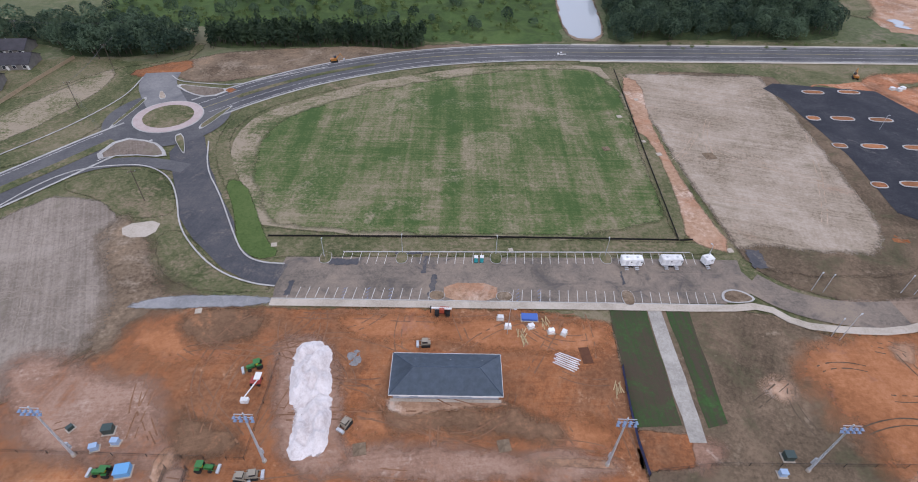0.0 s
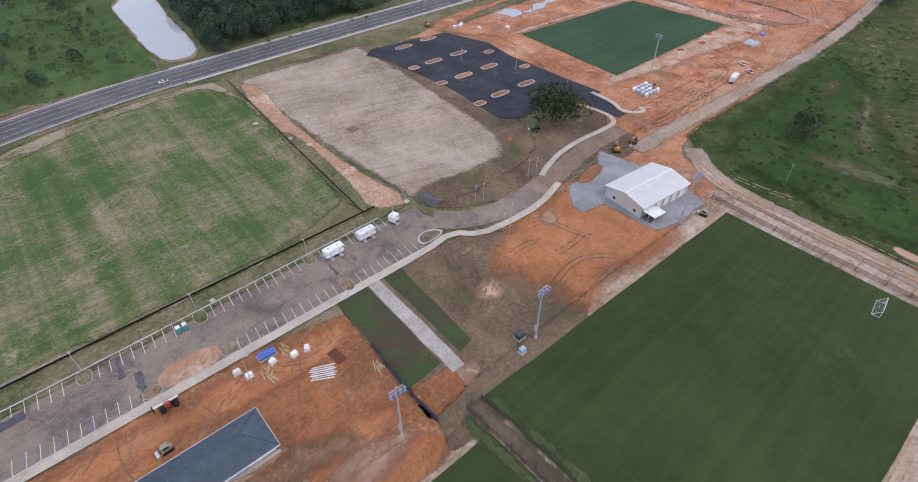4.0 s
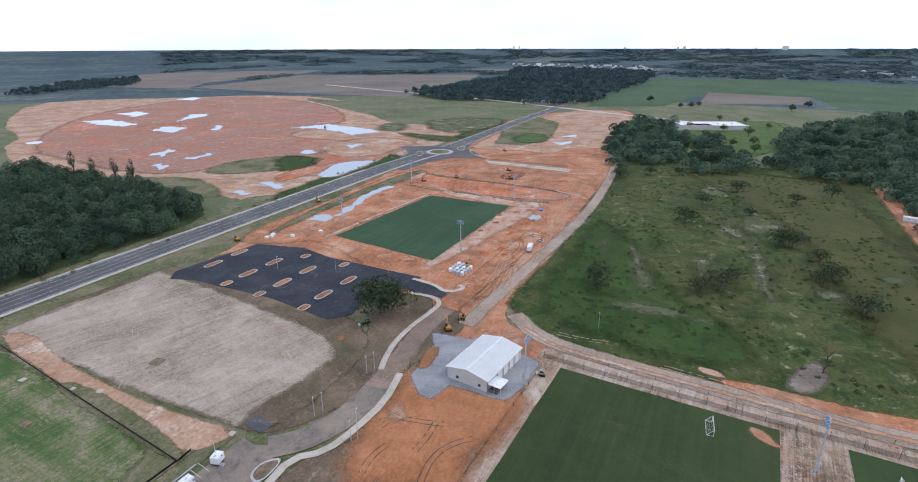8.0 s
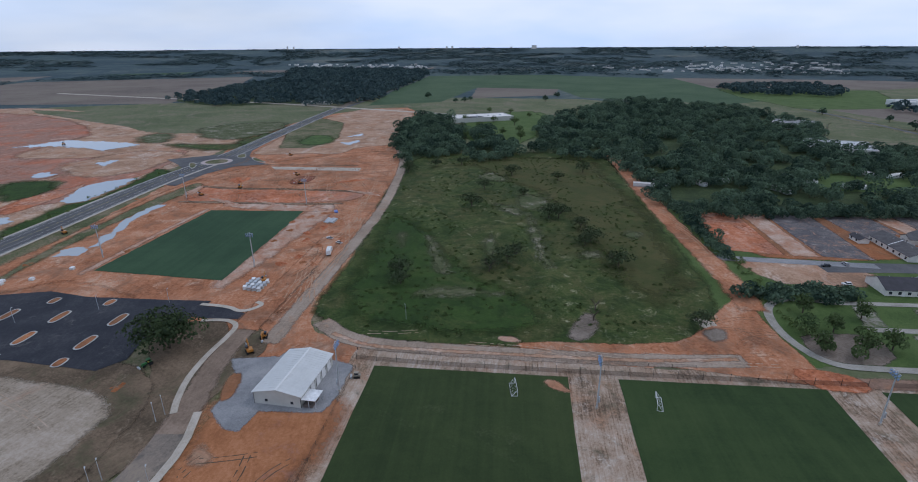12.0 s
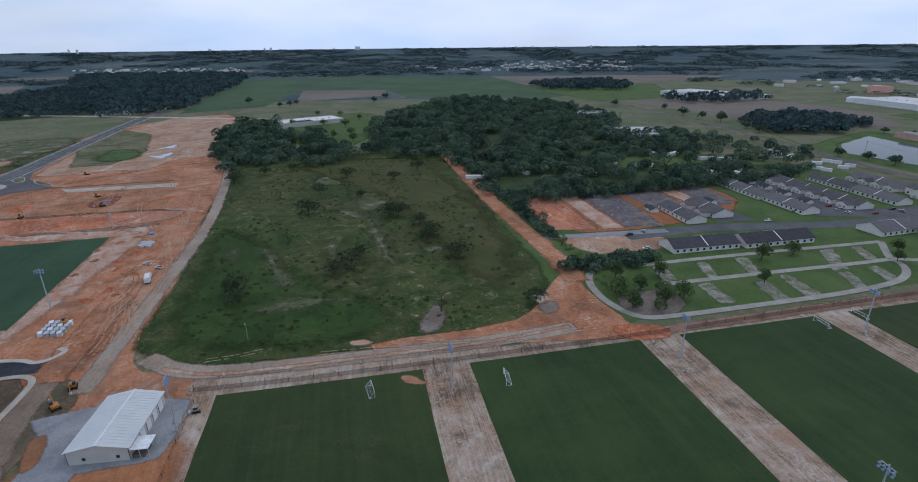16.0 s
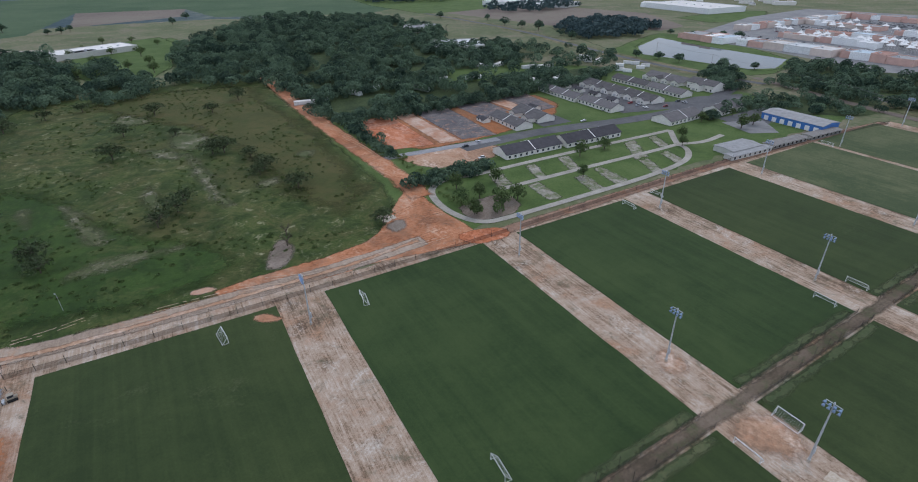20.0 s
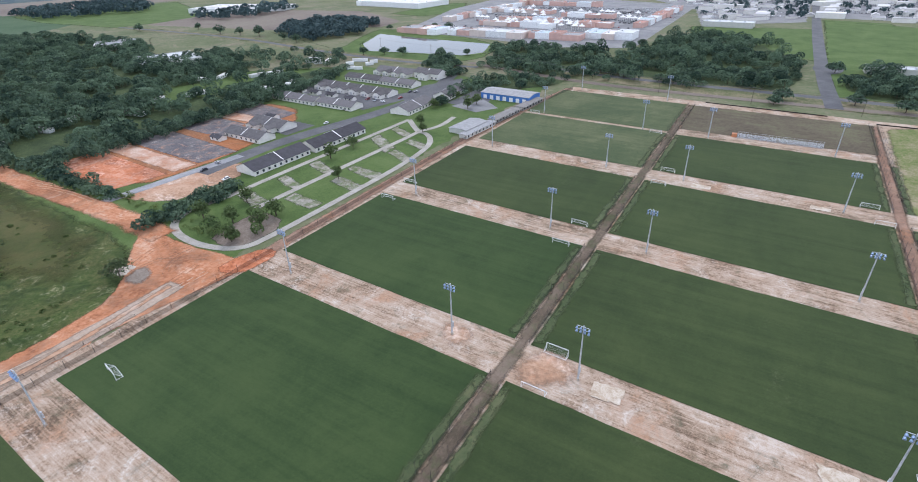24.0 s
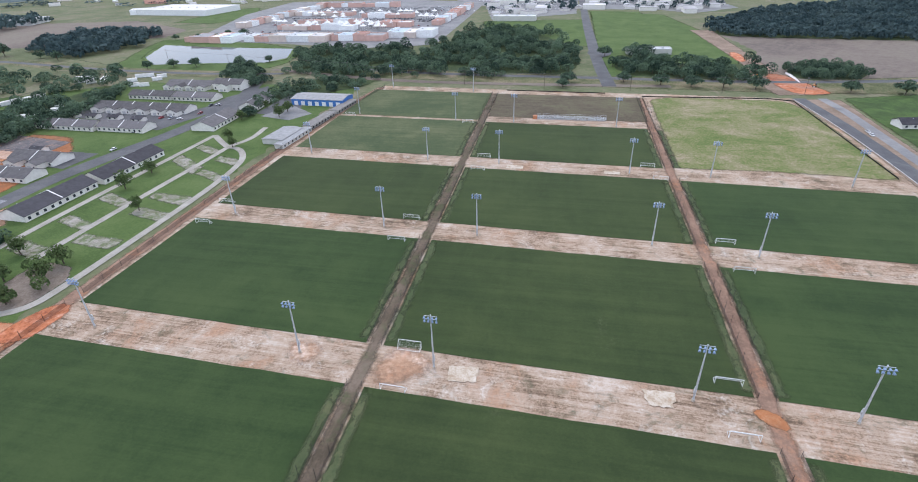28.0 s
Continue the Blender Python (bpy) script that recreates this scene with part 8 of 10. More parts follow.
def blue_hall():
    root = new("blue_hall")
    root.matrix_world = pose(189, -405, floor_at(200, -395), 0, 0, 0)
    part("wall", gable_walls(44, 20, 5.0, 6.3), BLUE_WALL, root)
    part("roof", gable_roof(44, 20, 5.0, 6.4, 0.4), OLD_ROOF, root)
    for i in range(7):
        piece("garage_door_wide", lambda: box(-1.6, 1.6, -0.06, 0.06, 0, 3.4), TRIM, root, pose(4 + 6 * i, 20.05, 0))
    tagged(root, "blue metal hall with a pale curved roof", "hall")


blue_hall()
row_house(191, -325, 88, 36, 6, 2.7, "long pale storage shed with open bays", OLD_ROOF, METAL_WALL, parapets=False, pitch=0.1)
row_house(204, -322, 88, 26, 14, 3.2, "wide pale storage shed with dark bays", OLD_ROOF, METAL_WALL, parapets=False, pitch=0.1)
row_house(192, -362, 88, 34, 7, 2.7, "long low storage row with dark bays", BROWN_ROOF, METAL_WALL, parapets=False, pitch=0.12)
row_house(190, -398, 88, 32, 7, 2.7, "long low storage row with dark bays", BROWN_ROOF, METAL_WALL, parapets=False, pitch=0.12)
for x, y, turn, w in ((-236, 218, 24, 21), (-246, 246, 10, 28), (-250, 266, 8, 18)):
    row_house(x, y, turn, w, 13, 3.0, "low suburban home with a slate-grey shingle roof", SHINGLE_DARK, BROWN_ROOF, parapets=False, pitch=0.5)
for x, y, turn in ((-205, -400, 10), (-225, -395, 10), (-215, -370, 8), (-240, -420, 12)):
    row_house(x, y, turn, 16, 11, 3.0, "suburban home with a dark shingle roof", SHINGLE_DARK, None, parapets=False, pitch=0.5)

# the tent-like roofs of the shopping centre
tent = new("canopy_tent")


def tent_roof():
    bm = bmesh.new()
    tip = bm.verts.new((0, 0, 10.5))
    low = [bm.verts.new((5.2 * math.cos(a), 5.2 * math.sin(a), 6.0)) for a in np.arange(8) * math.pi / 4]
    mid = [bm.verts.new((1.6 * math.cos(a), 1.6 * math.sin(a), 7.9)) for a in np.arange(8) * math.pi / 4]
    for i in range(8):
        j = (i + 1) % 8
        bm.faces.new((mid[i], mid[j], tip))
        bm.faces.new((low[i], low[j], mid[j], mid[i]))
    return bm


part("roof", tent_roof(), TRIM, tent)
for a in np.arange(4) * math.pi / 2 + 0.7:
    part("post", tube((4.6 * math.cos(a), 4.6 * math.sin(a), 0), (4.6 * math.cos(a), 4.6 * math.sin(a), 6.2), 0.12, 0.12, 6), TRIM, tent)
tagged(tent, "white peaked canopy tent in the shopping centre", "canopy", "white canopy tents")
place_all(tent, [(x, y, 0) for x, y in ((483, -820), (493, -822), (503, -824), (495, -928), (484, -930), (473, -930), (484, -996), (362, -824), (352, -826), (342, -824), (337, -962), (327, -960), (317, -958), (279, -894), (269, -892), (259, -890), (249, -888), (425, -880), (410, -882), (520, -850), (455, -900))]
          + [(300 + 10.5 * i + (k % 2) * 5, -776 - 17 * k + 3 * math.sin(3.1 * i), 0) for k in range(3) for i in range(15) if (i * 7 + k * 3) % 5 < 3]
          + [(262 + 12.5 * i, -912 - 24 * k, 0) for k in range(3) for i in range(18) if (i * 5 + k * 2) % 4 == 1])


# the water tower
tower = new("water_tower")
part("tank", (lambda b: (bmesh.ops.create_uvsphere(b, u_segments=20, v_segments=12, radius=9.0, matrix=Matrix.Translation((0, 0, 44)) @ Matrix.Diagonal((1, 1, 0.75, 1))), b)[1])(bmesh.new()), TRIM, tower)
for i in range(8):
    a = i * math.pi / 4
    part("leg", tube((10.5 * math.cos(a), 10.5 * math.sin(a), 0), (7.6 * math.cos(a), 7.6 * math.sin(a), 42), 0.5, 0.45, 8), TRIM, tower)
part("riser", tube((0, 0, 0), (0, 0, 40), 1.0, 1.0, 10), TRIM, tower)
part("walkway", tube((0, 0, 41.5), (0, 0, 42.2), 9.6, 9.6, 20), TRIM, tower)
tower.matrix_world = pose(901, -1290, 0)
tagged(tower, "white water tower on eight splayed legs", "water tower")


# scattered far buildings of the town
def far_town():
    rng = random.Random(5)
    for pts, n in ((TOWN_A, 90), (TOWN_B, 60), (TOWN_C, 60), (TOWN_D, 70), (TOWN_E, 130), (TOWN_F, 110)):
        walls, roofs = bmesh.new(), bmesh.new()
        xs, ys = [p[0] for p in pts], [p[1] for p in pts]
        made, used = 0, []
        for _ in range(n * 12):
            if made >= n:
                break
            x, y = rng.uniform(min(xs), max(xs)), rng.uniform(min(ys), max(ys))
            if not inside(x, y, pts):
                continue
            if any(abs(x - a) < 30 and abs(y - b) < 26 for a, b in used):
                continue
            used.append((x, y))
            made += 1
            shop = rng.random() < 0.35
            w, d, h = (rng.uniform(20, 45), rng.uniform(14, 24), rng.uniform(4.5, 8.0)) if shop else (rng.uniform(9, 16), rng.uniform(8, 11), 3.2)
            m = Matrix.Translation((x, y, land(math.hypot(x, y)))) @ Matrix.Rotation(rng.choice((0.0, 0.1, 1.57, 0.8)), 4, "Z")
            box_into(walls, 0, w, 0, d, 0, h, m)
            if shop:
                box_into(roofs, -0.2, w + 0.2, -0.2, d + 0.2, h, h + 0.3, m)
            else:
                v = [roofs.verts.new(m @ Vector(p)) for p in ((-0.4, -0.4, h), (w + 0.4, -0.4, h), (w + 0.4, d + 0.4, h), (-0.4, d + 0.4, h), (0, d / 2, h + 2.5), (w, d / 2, h + 2.5))]
                for q in ((0, 1, 5, 4), (2, 3, 4, 5), (1, 2, 5), (3, 0, 4)):
                    roofs.faces.new([v[i] for i in q])
        ob = tagged(mesh_ob("far_town", walls, SIDING), "far low pale houses and shops of a town", "town", kind="stuff")
        mesh_ob("roofs", roofs, FAR_ROOF, ob)["kind"] = "stuff"
    # towers on the coast at the horizon
    bm = bmesh.new()
    for a, w, h in ((-0.02, 60, 60), (0.02, 22, 36), (0.125, 26, 55), (0.135, 22, 50), (0.22, 24, 48), (0.40, 20, 60), (0.41, 18, 64), (-0.30, 22, 34), (-0.33, 30, 30), (-0.37, 24, 32), (-0.43, 24, 40), (-0.28, 18, 30), (0.07, 40, 26), (0.16, 50, 24)):
        x, y = 4700 * math.cos(a), 4700 * math.sin(a)
        box_into(bm, -w / 3, w / 3, -w / 3, w / 3, -10, h * 0.45, Matrix.Translation((x, y, land(4700))) @ Matrix.Rotation(a, 4, "Z"))
    tagged(mesh_ob("coast_towers", bm, SIDING), "pale tower blocks on the far horizon", "towers", kind="stuff")


far_town()


# ---- cars far off in the car parks ----
FAR_PAINT = leafage("mixed_car_paint", (0.02, 0.02, 0.025), (0.75, 0.75, 0.75), 90.0, 0)


def parked_rows(name, pts, row_gap, label, seed, fill=0.5):
    """Rows of small parked cars over a wide car park, body and cabin each."""
    rng = random.Random(seed)
    xs, ys = [p[0] for p in pts], [p[1] for p in pts]
    bm = bmesh.new()
    y = min(ys)
    while y < max(ys):
        x = min(xs)
        run = rng.random()
        while x < max(xs):
            if rng.random() < 0.05:
                run = rng.random()
            if run < fill and rng.random() < 0.85 and inside(x, y, pts):
                m = Matrix.Translation((x, y + rng.uniform(-0.4, 0.4), land(math.hypot(x, y)) + 0.25))
                box_into(bm, -0.95, 0.95, -2.3, 2.3, 0.0, 0.75, m)
                box_into(bm, -0.8, 0.8, -1.3, 1.0, 0.75, 1.3, m)
            x += 2.9
        y += row_gap
    return tagged(mesh_ob(name, bm, FAR_PAINT), label, "cars", kind="stuff")


parked_rows("parked_cars", [(255, -870), (545, -870), (545, -905), (255, -905)], 11, "rows of small parked cars before shops", 3, 0.6)
parked_rows("parked_cars", [(255, -975), (545, -975), (545, -1075), (255, -1075)], 17, "rows of small parked cars before shops", 4, 0.5)
parked_rows("parked_cars", [(300, -722), (470, -722), (470, -760), (300, -760)], 14, "rows of small parked cars before shops", 5, 0.4)
for pts in (TOWN_E, TOWN_F):
    parked_rows("parked_cars", pts, 17, "rows of small parked cars in a town", 6, 0.45)


# ---- single trees ----
def limb_tree(rng, tall, wide, leaf, clumps=420, size=0.42, lobes=11, bare=0.0):
    """A tapered trunk with limbs and a ragged crown of small leaf clumps."""
    root = new("tree")
    bm = bmesh.new()
    r = 0.028 * tall + 0.08
    tube_into(bm, (0, 0, -0.3), (0.1, 0.05, tall * 0.3), r, r * 0.75, 8)
    for i in range(6):
        a = 2 * math.pi * (i + rng.random() * 0.6) / 6
        mid = (wide * 0.16 * math.cos(a), wide * 0.16 * math.sin(a), tall * (0.45 + 0.1 * rng.random()))
        end = (wide * 0.38 * math.cos(a + 0.3), wide * 0.38 * math.sin(a + 0.3), tall * (0.62 + 0.2 * rng.random()))
        tube_into(bm, (0.1, 0.05, tall * 0.26), mid, r * 0.55, r * 0.35, 6)
        tube_into(bm, mid, end, r * 0.35, r * 0.1, 5)
        for k in range(2):
            off = (end[0] * 0.8 + rng.normal() * wide * 0.1, end[1] * 0.8 + rng.normal() * wide * 0.1, end[2] + tall * 0.1 * rng.random())
            tube_into(bm, mid, off, r * 0.22, r * 0.06, 4)
    part("trunk", bm, BARK, root)
    if clumps:
        me = quads_mesh("crown", crown_template(rng, wide, tall, lobes, clumps, size, 0.2), leaf)
        crown = new("crown", me)
        crown.parent = root
    return root


tree_rng = np.random.default_rng(21)
oak = limb_tree(tree_rng, 16.0, 27.0, LEAF_OAK, 2300, 0.6, 26)
oak.matrix_world = pose(178, 137, floor_at(178, 137))
tagged(oak, "broad old live oak beside a black car park", "tree")


def grove(kinds, spots, label, group, rng, low=0.8, high=1.2):
    """Copies of a few kinds of tree at the given spots."""
    for i, (x, y) in enumerate(spots):
        k = kinds[i % len(kinds)]
        s = rng.uniform(low, high)
        m = pose(x, y, floor_at(x, y), 0, 0, rng.uniform(0, 360))
        if i < len(kinds):
            k.matrix_world = m
            ob = k
        else:
            ob = copy_thing(k, m)
            ob.scale = (s, s, s * rng.uniform(0.9, 1.1))
        tagged(ob, label, "tree", group)


thin = [limb_tree(tree_rng, 7.5, 12.5, LEAF_GREY, 420, 0.42, 13) for _ in range(3)]
grove(thin, SCRUB_TREES, "thin grey-green tree standing in scrub", "trees of the scrub field", tree_rng, 0.8, 1.5)
camp = [limb_tree(tree_rng, 8.0, 8.5, LEAF, 560, 0.42, 10) for _ in range(3)]
grove(camp, TREES_CAMP, "leafy green tree in a camp ground", "trees of the camp ground", tree_rng, 0.6, 1.15)
pond = [limb_tree(tree_rng, 8.5, 12.0, LEAF_DARK, 520, 0.62, 10) for _ in range(2)]
grove(pond, TREES_POND, "dark spreading oak beside a pond", "trees round the pond", tree_rng, 0.8, 1.2)
avenue = [limb_tree(tree_rng, 9.0, 14.0, LEAF_DARK, 560, 0.72, 12) for _ in range(2)]
grove(avenue, TREES_AVENUE, "round dark oak along the highway", "oaks along the highway", tree_rng, 0.85, 1.15)
town = [limb_tree(tree_rng, 9.0, 12.0, LEAF_DARK, 340, 0.8, 10) for _ in range(2)]
grove(town, TREES_TOWN, "dark tree beside a country road", "roadside trees", tree_rng, 0.9, 1.6)
lawn_trees = [limb_tree(tree_rng, 10.0, 12.0, LEAF, 420, 0.5, 10) for _ in range(3)]
grove(lawn_trees, TREES_LAWN, "leafy tree on a lawn by the woods", "trees on the lawn", tree_rng, 0.8, 1.3)
dead = [limb_tree(tree_rng, 7.5, 8.0, LEAF_GREY, 0) for _ in range(1)]
grove(dead, DEAD_TREES, "bare dead tree with grey limbs", "dead trees", tree_rng)

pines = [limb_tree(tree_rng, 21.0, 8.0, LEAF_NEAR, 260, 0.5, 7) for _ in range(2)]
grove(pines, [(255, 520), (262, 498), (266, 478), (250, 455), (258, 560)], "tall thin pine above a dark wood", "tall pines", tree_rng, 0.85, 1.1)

# shrubs and tufts over the scrub field and the rough ground
SCRUB_AREA = [(205, 80), (500, 108), (580, 82), (585, 0), (580, -60), (480, -78), (300, -88), (245, -80), (208, -50), (200, 0), (200, 50)]
woods("scrub_shrubs", SCRUB_AREA, 4.0, TUFT, SHRUB_LOW, "low tangled green shrubs covering a field", (0.15, 0.6), 0.7, False, gaps=0.45)
woods("roadside_bushes", [(100, 312), (240, 330), (480, 350), (480, 338), (240, 321), (100, 306)], 7.0, LOW, SHRUB, "low green bushes along a road bank", (0.3, 0.7), 0.5, False)
woods("camp_bushes", [(216, -123), (240, -120), (300, -127), (300, -119), (240, -115), (213, -117)], 4.0, LOW, SHRUB, "green bushes along a fence", (0.4, 0.9), 0.8, False)


# ---- fences ----
def fence_mesh_material(name, cover):
    m, nodes, links, b = shader(name, 0.6)
    b.inputs["Base Color"].default_value = (0.02, 0.02, 0.022, 1)
    clear = nodes.new("ShaderNodeBsdfTransparent")
    mix = nodes.new("ShaderNodeMixShader")
    mix.inputs["Fac"].default_value = cover
    links.new(clear.outputs[0], mix.inputs[1])
    links.new(b.outputs[0], mix.inputs[2])
    links.new(mix.outputs[0], nodes["Material Output"].inputs["Surface"])
    return m


MESH = fence_mesh_material("wire_mesh", 0.42)
THIN = fence_mesh_material("thin_wire_mesh", 0.16)
VEIL = fence_mesh_material("fine_ball_net", 0.09)
POST = {}


def fence(line, tall, spacing, label, net=None, netting=MESH, post_tall=None, material=BLACK, name="fence", rising=False):
    """Posts, rails and wire panels along a line of corners."""
    root = tagged(new(name), label, "fence")
    post_tall = post_tall or tall
    key = (post_tall, material.name)
    if key not in POST:
        bm = tube((0, 0, -0.3), (0, 0, post_tall), 0.07, 0.07, 6)
        POST[key] = bpy.data.meshes.new("post")
        bm.to_mesh(POST[key])
        bm.free()
        POST[key].materials.append(material)
    for (x0, y0), (x1, y1) in zip(line, line[1:]):
        d = math.hypot(x1 - x0, y1 - y0)
        n = max(1, round(d / spacing))
        z = floor_at((x0 + x1) / 2, (y0 + y1) / 2)
        for i in range(n + 1):
            p = new("post", POST[key])
            p.location = (x0 + (x1 - x0) * i / n, y0 + (y1 - y0) * i / n, z)
            p.parent = root
            if rising:
                p.scale = (1, 1, (0.4, 0.46, 0.62, 0.82, 1.0)[min(i, n - i, 4)])
        if rising:
            bm = bmesh.new()
            a, b = 22.0 / d, 1 - 22.0 / d
            bm.faces.new([bm.verts.new((x0 + (x1 - x0) * f, y0 + (y1 - y0) * f, z + h)) for f, h in ((0, tall), (1, tall), (1, 2.2), (b, post_tall), (a, post_tall), (0, 2.2))])
            part("ball_net", bm, VEIL, root)
        part("rail", tube((x0, y0, z + tall), (x1, y1, z + tall), 0.035, 0.035, 4), material, root)
        bm = bmesh.new()
        bm.faces.new([bm.verts.new(v) for v in ((x0, y0, z + 0.03), (x1, y1, z + 0.03), (x1, y1, z + tall), (x0, y0, z + tall))])
        part("wire_panel", bm, netting, root)
    return root


CHAIN = "black chain-link fence between sports fields"
GAPS = [(52, -20), (-38, -109), (-127, -195), (-211, -278), (-294, -441)]
for which, inner, outer in ((0, 2.3, -2.3), (1, 2.3, -2.3)):
    for top, low in GAPS:
        for off in (inner, outer):
            fence([(corridor(top, which) + off, top), (corridor(low, which) + off, low)], 1.5, 7.5, CHAIN, post_tall=5.5, rising=True)
fence([(178, 60), (177, 28), (177.2, -16), (178, -68), (179, -106), (179.5, -124)], 1.9, 9.0, "black chain-link fence along a dirt road", post_tall=3.2)
fence([(180, -132), (183, -190), (187, -290), (183, -392), (178, -449)], 1.9, 9.0, "black chain-link fence along a camp ground", post_tall=3.2)
fence([(178, 60), (184.6, 61.5), (184, 28), (184.5, -16), (185.5, -68)], 1.2, 9.0, "low wire fence along a dirt road", netting=THIN)
fence([(46, 55), (60, 57), (118, 58.5), (172, 58.5)], 1.6, 7.0, "black wire fence beside a sports field", netting=THIN)
fence([(-130, 54.5), (-83, 54.6), (-60, 54.6), (-55, 54.6)], 1.3, 7.0, "thin wire fence across red earth", netting=THIN)
fence([(-50, 54.6), (-46, 54.6), (-46, 83)], 1.3, 7.0, "thin wire fence across red earth", netting=THIN)
SILT = plain("black_silt_cloth", (0.014, 0.013, 0.012), 0.9)
fence([(-63, 130), (3, 133), (74, 135), (76, 187), (80, 275)], 0.8, 12.0, "low black silt fence around a striped field", netting=SILT, name="silt_fence")
fence([(74.4, 135), (79, 135.6)], 0.8, 6.0, "low black silt fence by a car park", netting=SILT, name="silt_fence")
fence([(-38, -445), (-130, -451), (-146, -446), (-153, -298)], 0.7, 12.0, "low black silt fence round a yellow field", netting=SILT, name="silt_fence")
fence([(70, -452), (-10, -452)], 0.7, 12.0, "low black silt fence beside the highway", netting=SILT, name="silt_fence")
BLUE_CLOTH = plain("blue_screen_cloth", (0.045, 0.055, 0.13), 0.9)
fence([(44, 83), (43.4, 71), (43.3, 62), (44, 54)], 1.5, 4.0, "dark blue screened site fence", netting=BLUE_CLOTH, name="site_fence")
WOOD_FENCE = plain("timber_fence", (0.34, 0.26, 0.17), 0.9)
fence([(-222, 206), (-208.8, 213.8), (-207.7, 237.1), (-204.9, 266)], 1.8, 3.0, "tan timber garden fence", netting=WOOD_FENCE, material=WOOD_FENCE, name="garden_fence")


# ---- goals ----
def goal():
    root = new("football_goal")
    r = 0.09
    for x in (-3.66, 3.66):
        part("upright", tube((x, 0, 0), (x, 0, 2.44), r, r, 6), WHITE, root)
        part("back_stay", tube((x, 0, 2.44), (x, 2.0, 0.05), r * 0.7, r * 0.7, 6), WHITE, root)
        part("ground_bar", tube((x, 0, 0.08), (x, 2.0, 0.08), r * 0.7, r * 0.7, 6), WHITE, root)
    part("crossbar", tube((-3.66, 0, 2.44), (3.66, 0, 2.44), r, r, 6), WHITE, root)
    part("back_bar", tube((-3.66, 2.0, 0.08), (3.66, 2.0, 0.08), r * 0.7, r * 0.7, 6), WHITE, root)
    bm = bmesh.new()
    for i in range(12):
        x = -3.66 + 7.32 * (i + 0.5) / 12
        tube_into(bm, (x, 0.05, 2.4), (x, 1.95, 0.1), 0.012, 0.012, 3)
    for i in range(5):
        f = (i + 0.5) / 5
        tube_into(bm, (-3.66, 2.0 * f, 2.44 - 2.36 * f), (3.66, 2.0 * f, 2.44 - 2.36 * f), 0.012, 0.012, 3)
    part("net", bm, WHITE, root)
    return tagged(root, "white portable football goal on mown turf", "goal", "football goals")


place_all(goal(), [(x, y, 180 if i else 0) for i, (x, y) in enumerate(GOALS)] + [(GOALS_EAST[0][0], GOALS_EAST[0][1], 8), (GOALS_EAST[1][0], GOALS_EAST[1][1], 172), (77, -52, 175)])

# bleachers
stand = new("bleachers")
for k in range(5):
    part("seat_plank", box(0, 47, k * 0.75, k * 0.75 + 0.32, 0.45 + k * 0.38, 0.5 + k * 0.38), GALV, stand)
    part("foot_plank", box(0, 47, k * 0.75 - 0.36, k * 0.75 - 0.05, 0.2 + k * 0.38, 0.24 + k * 0.38), GALV, stand)
for i in range(25):
    x = 47 * i / 24
    part("frame", tube((x, -0.3, 0), (x, 3.5, 2.2), 0.05, 0.05, 4), GALV, stand)
    part("brace", tube((x, 3.4, 0), (x, 3.4, 3.1), 0.05, 0.05, 4), GALV, stand)
part("guard_rail", tube((0, 3.4, 3.1), (47, 3.4, 3.1), 0.04, 0.04, 5), GALV, stand)
part("end_panel", box(-3.2, -0.3, 0.4, 3.0, 0, 2.2), plain("orange_panel", (0.48, 0.2, 0.1)), stand)
stand.matrix_world = pose(36.5, -374.5, floor_at(20, -376), 0, 0, 182)
tagged(stand, "long row of aluminium bleachers beside a field", "bleachers")


# ---- vehicles and machines ----
def paint(name, colour):
    return plain(name, colour, 0.3, 0.0, 0.06, 2.0, 0.5)


TYRE = plain("tyre_rubber", (0.02, 0.02, 0.02), 0.9)


def wheel(parent, x, y, r, w):
    return piece("wheel_%d" % round(r * 100), lambda: (lambda b: (tube_into(b, (0, -w / 2, 0), (0, w / 2, 0), r, r, 12), tube_into(b, (0, -w / 2 - 0.02, 0), (0, w / 2 + 0.02, 0), r * 0.5, r * 0.5, 8), b)[2])(bmesh.new()), TYRE, parent, pose(x, y, r))


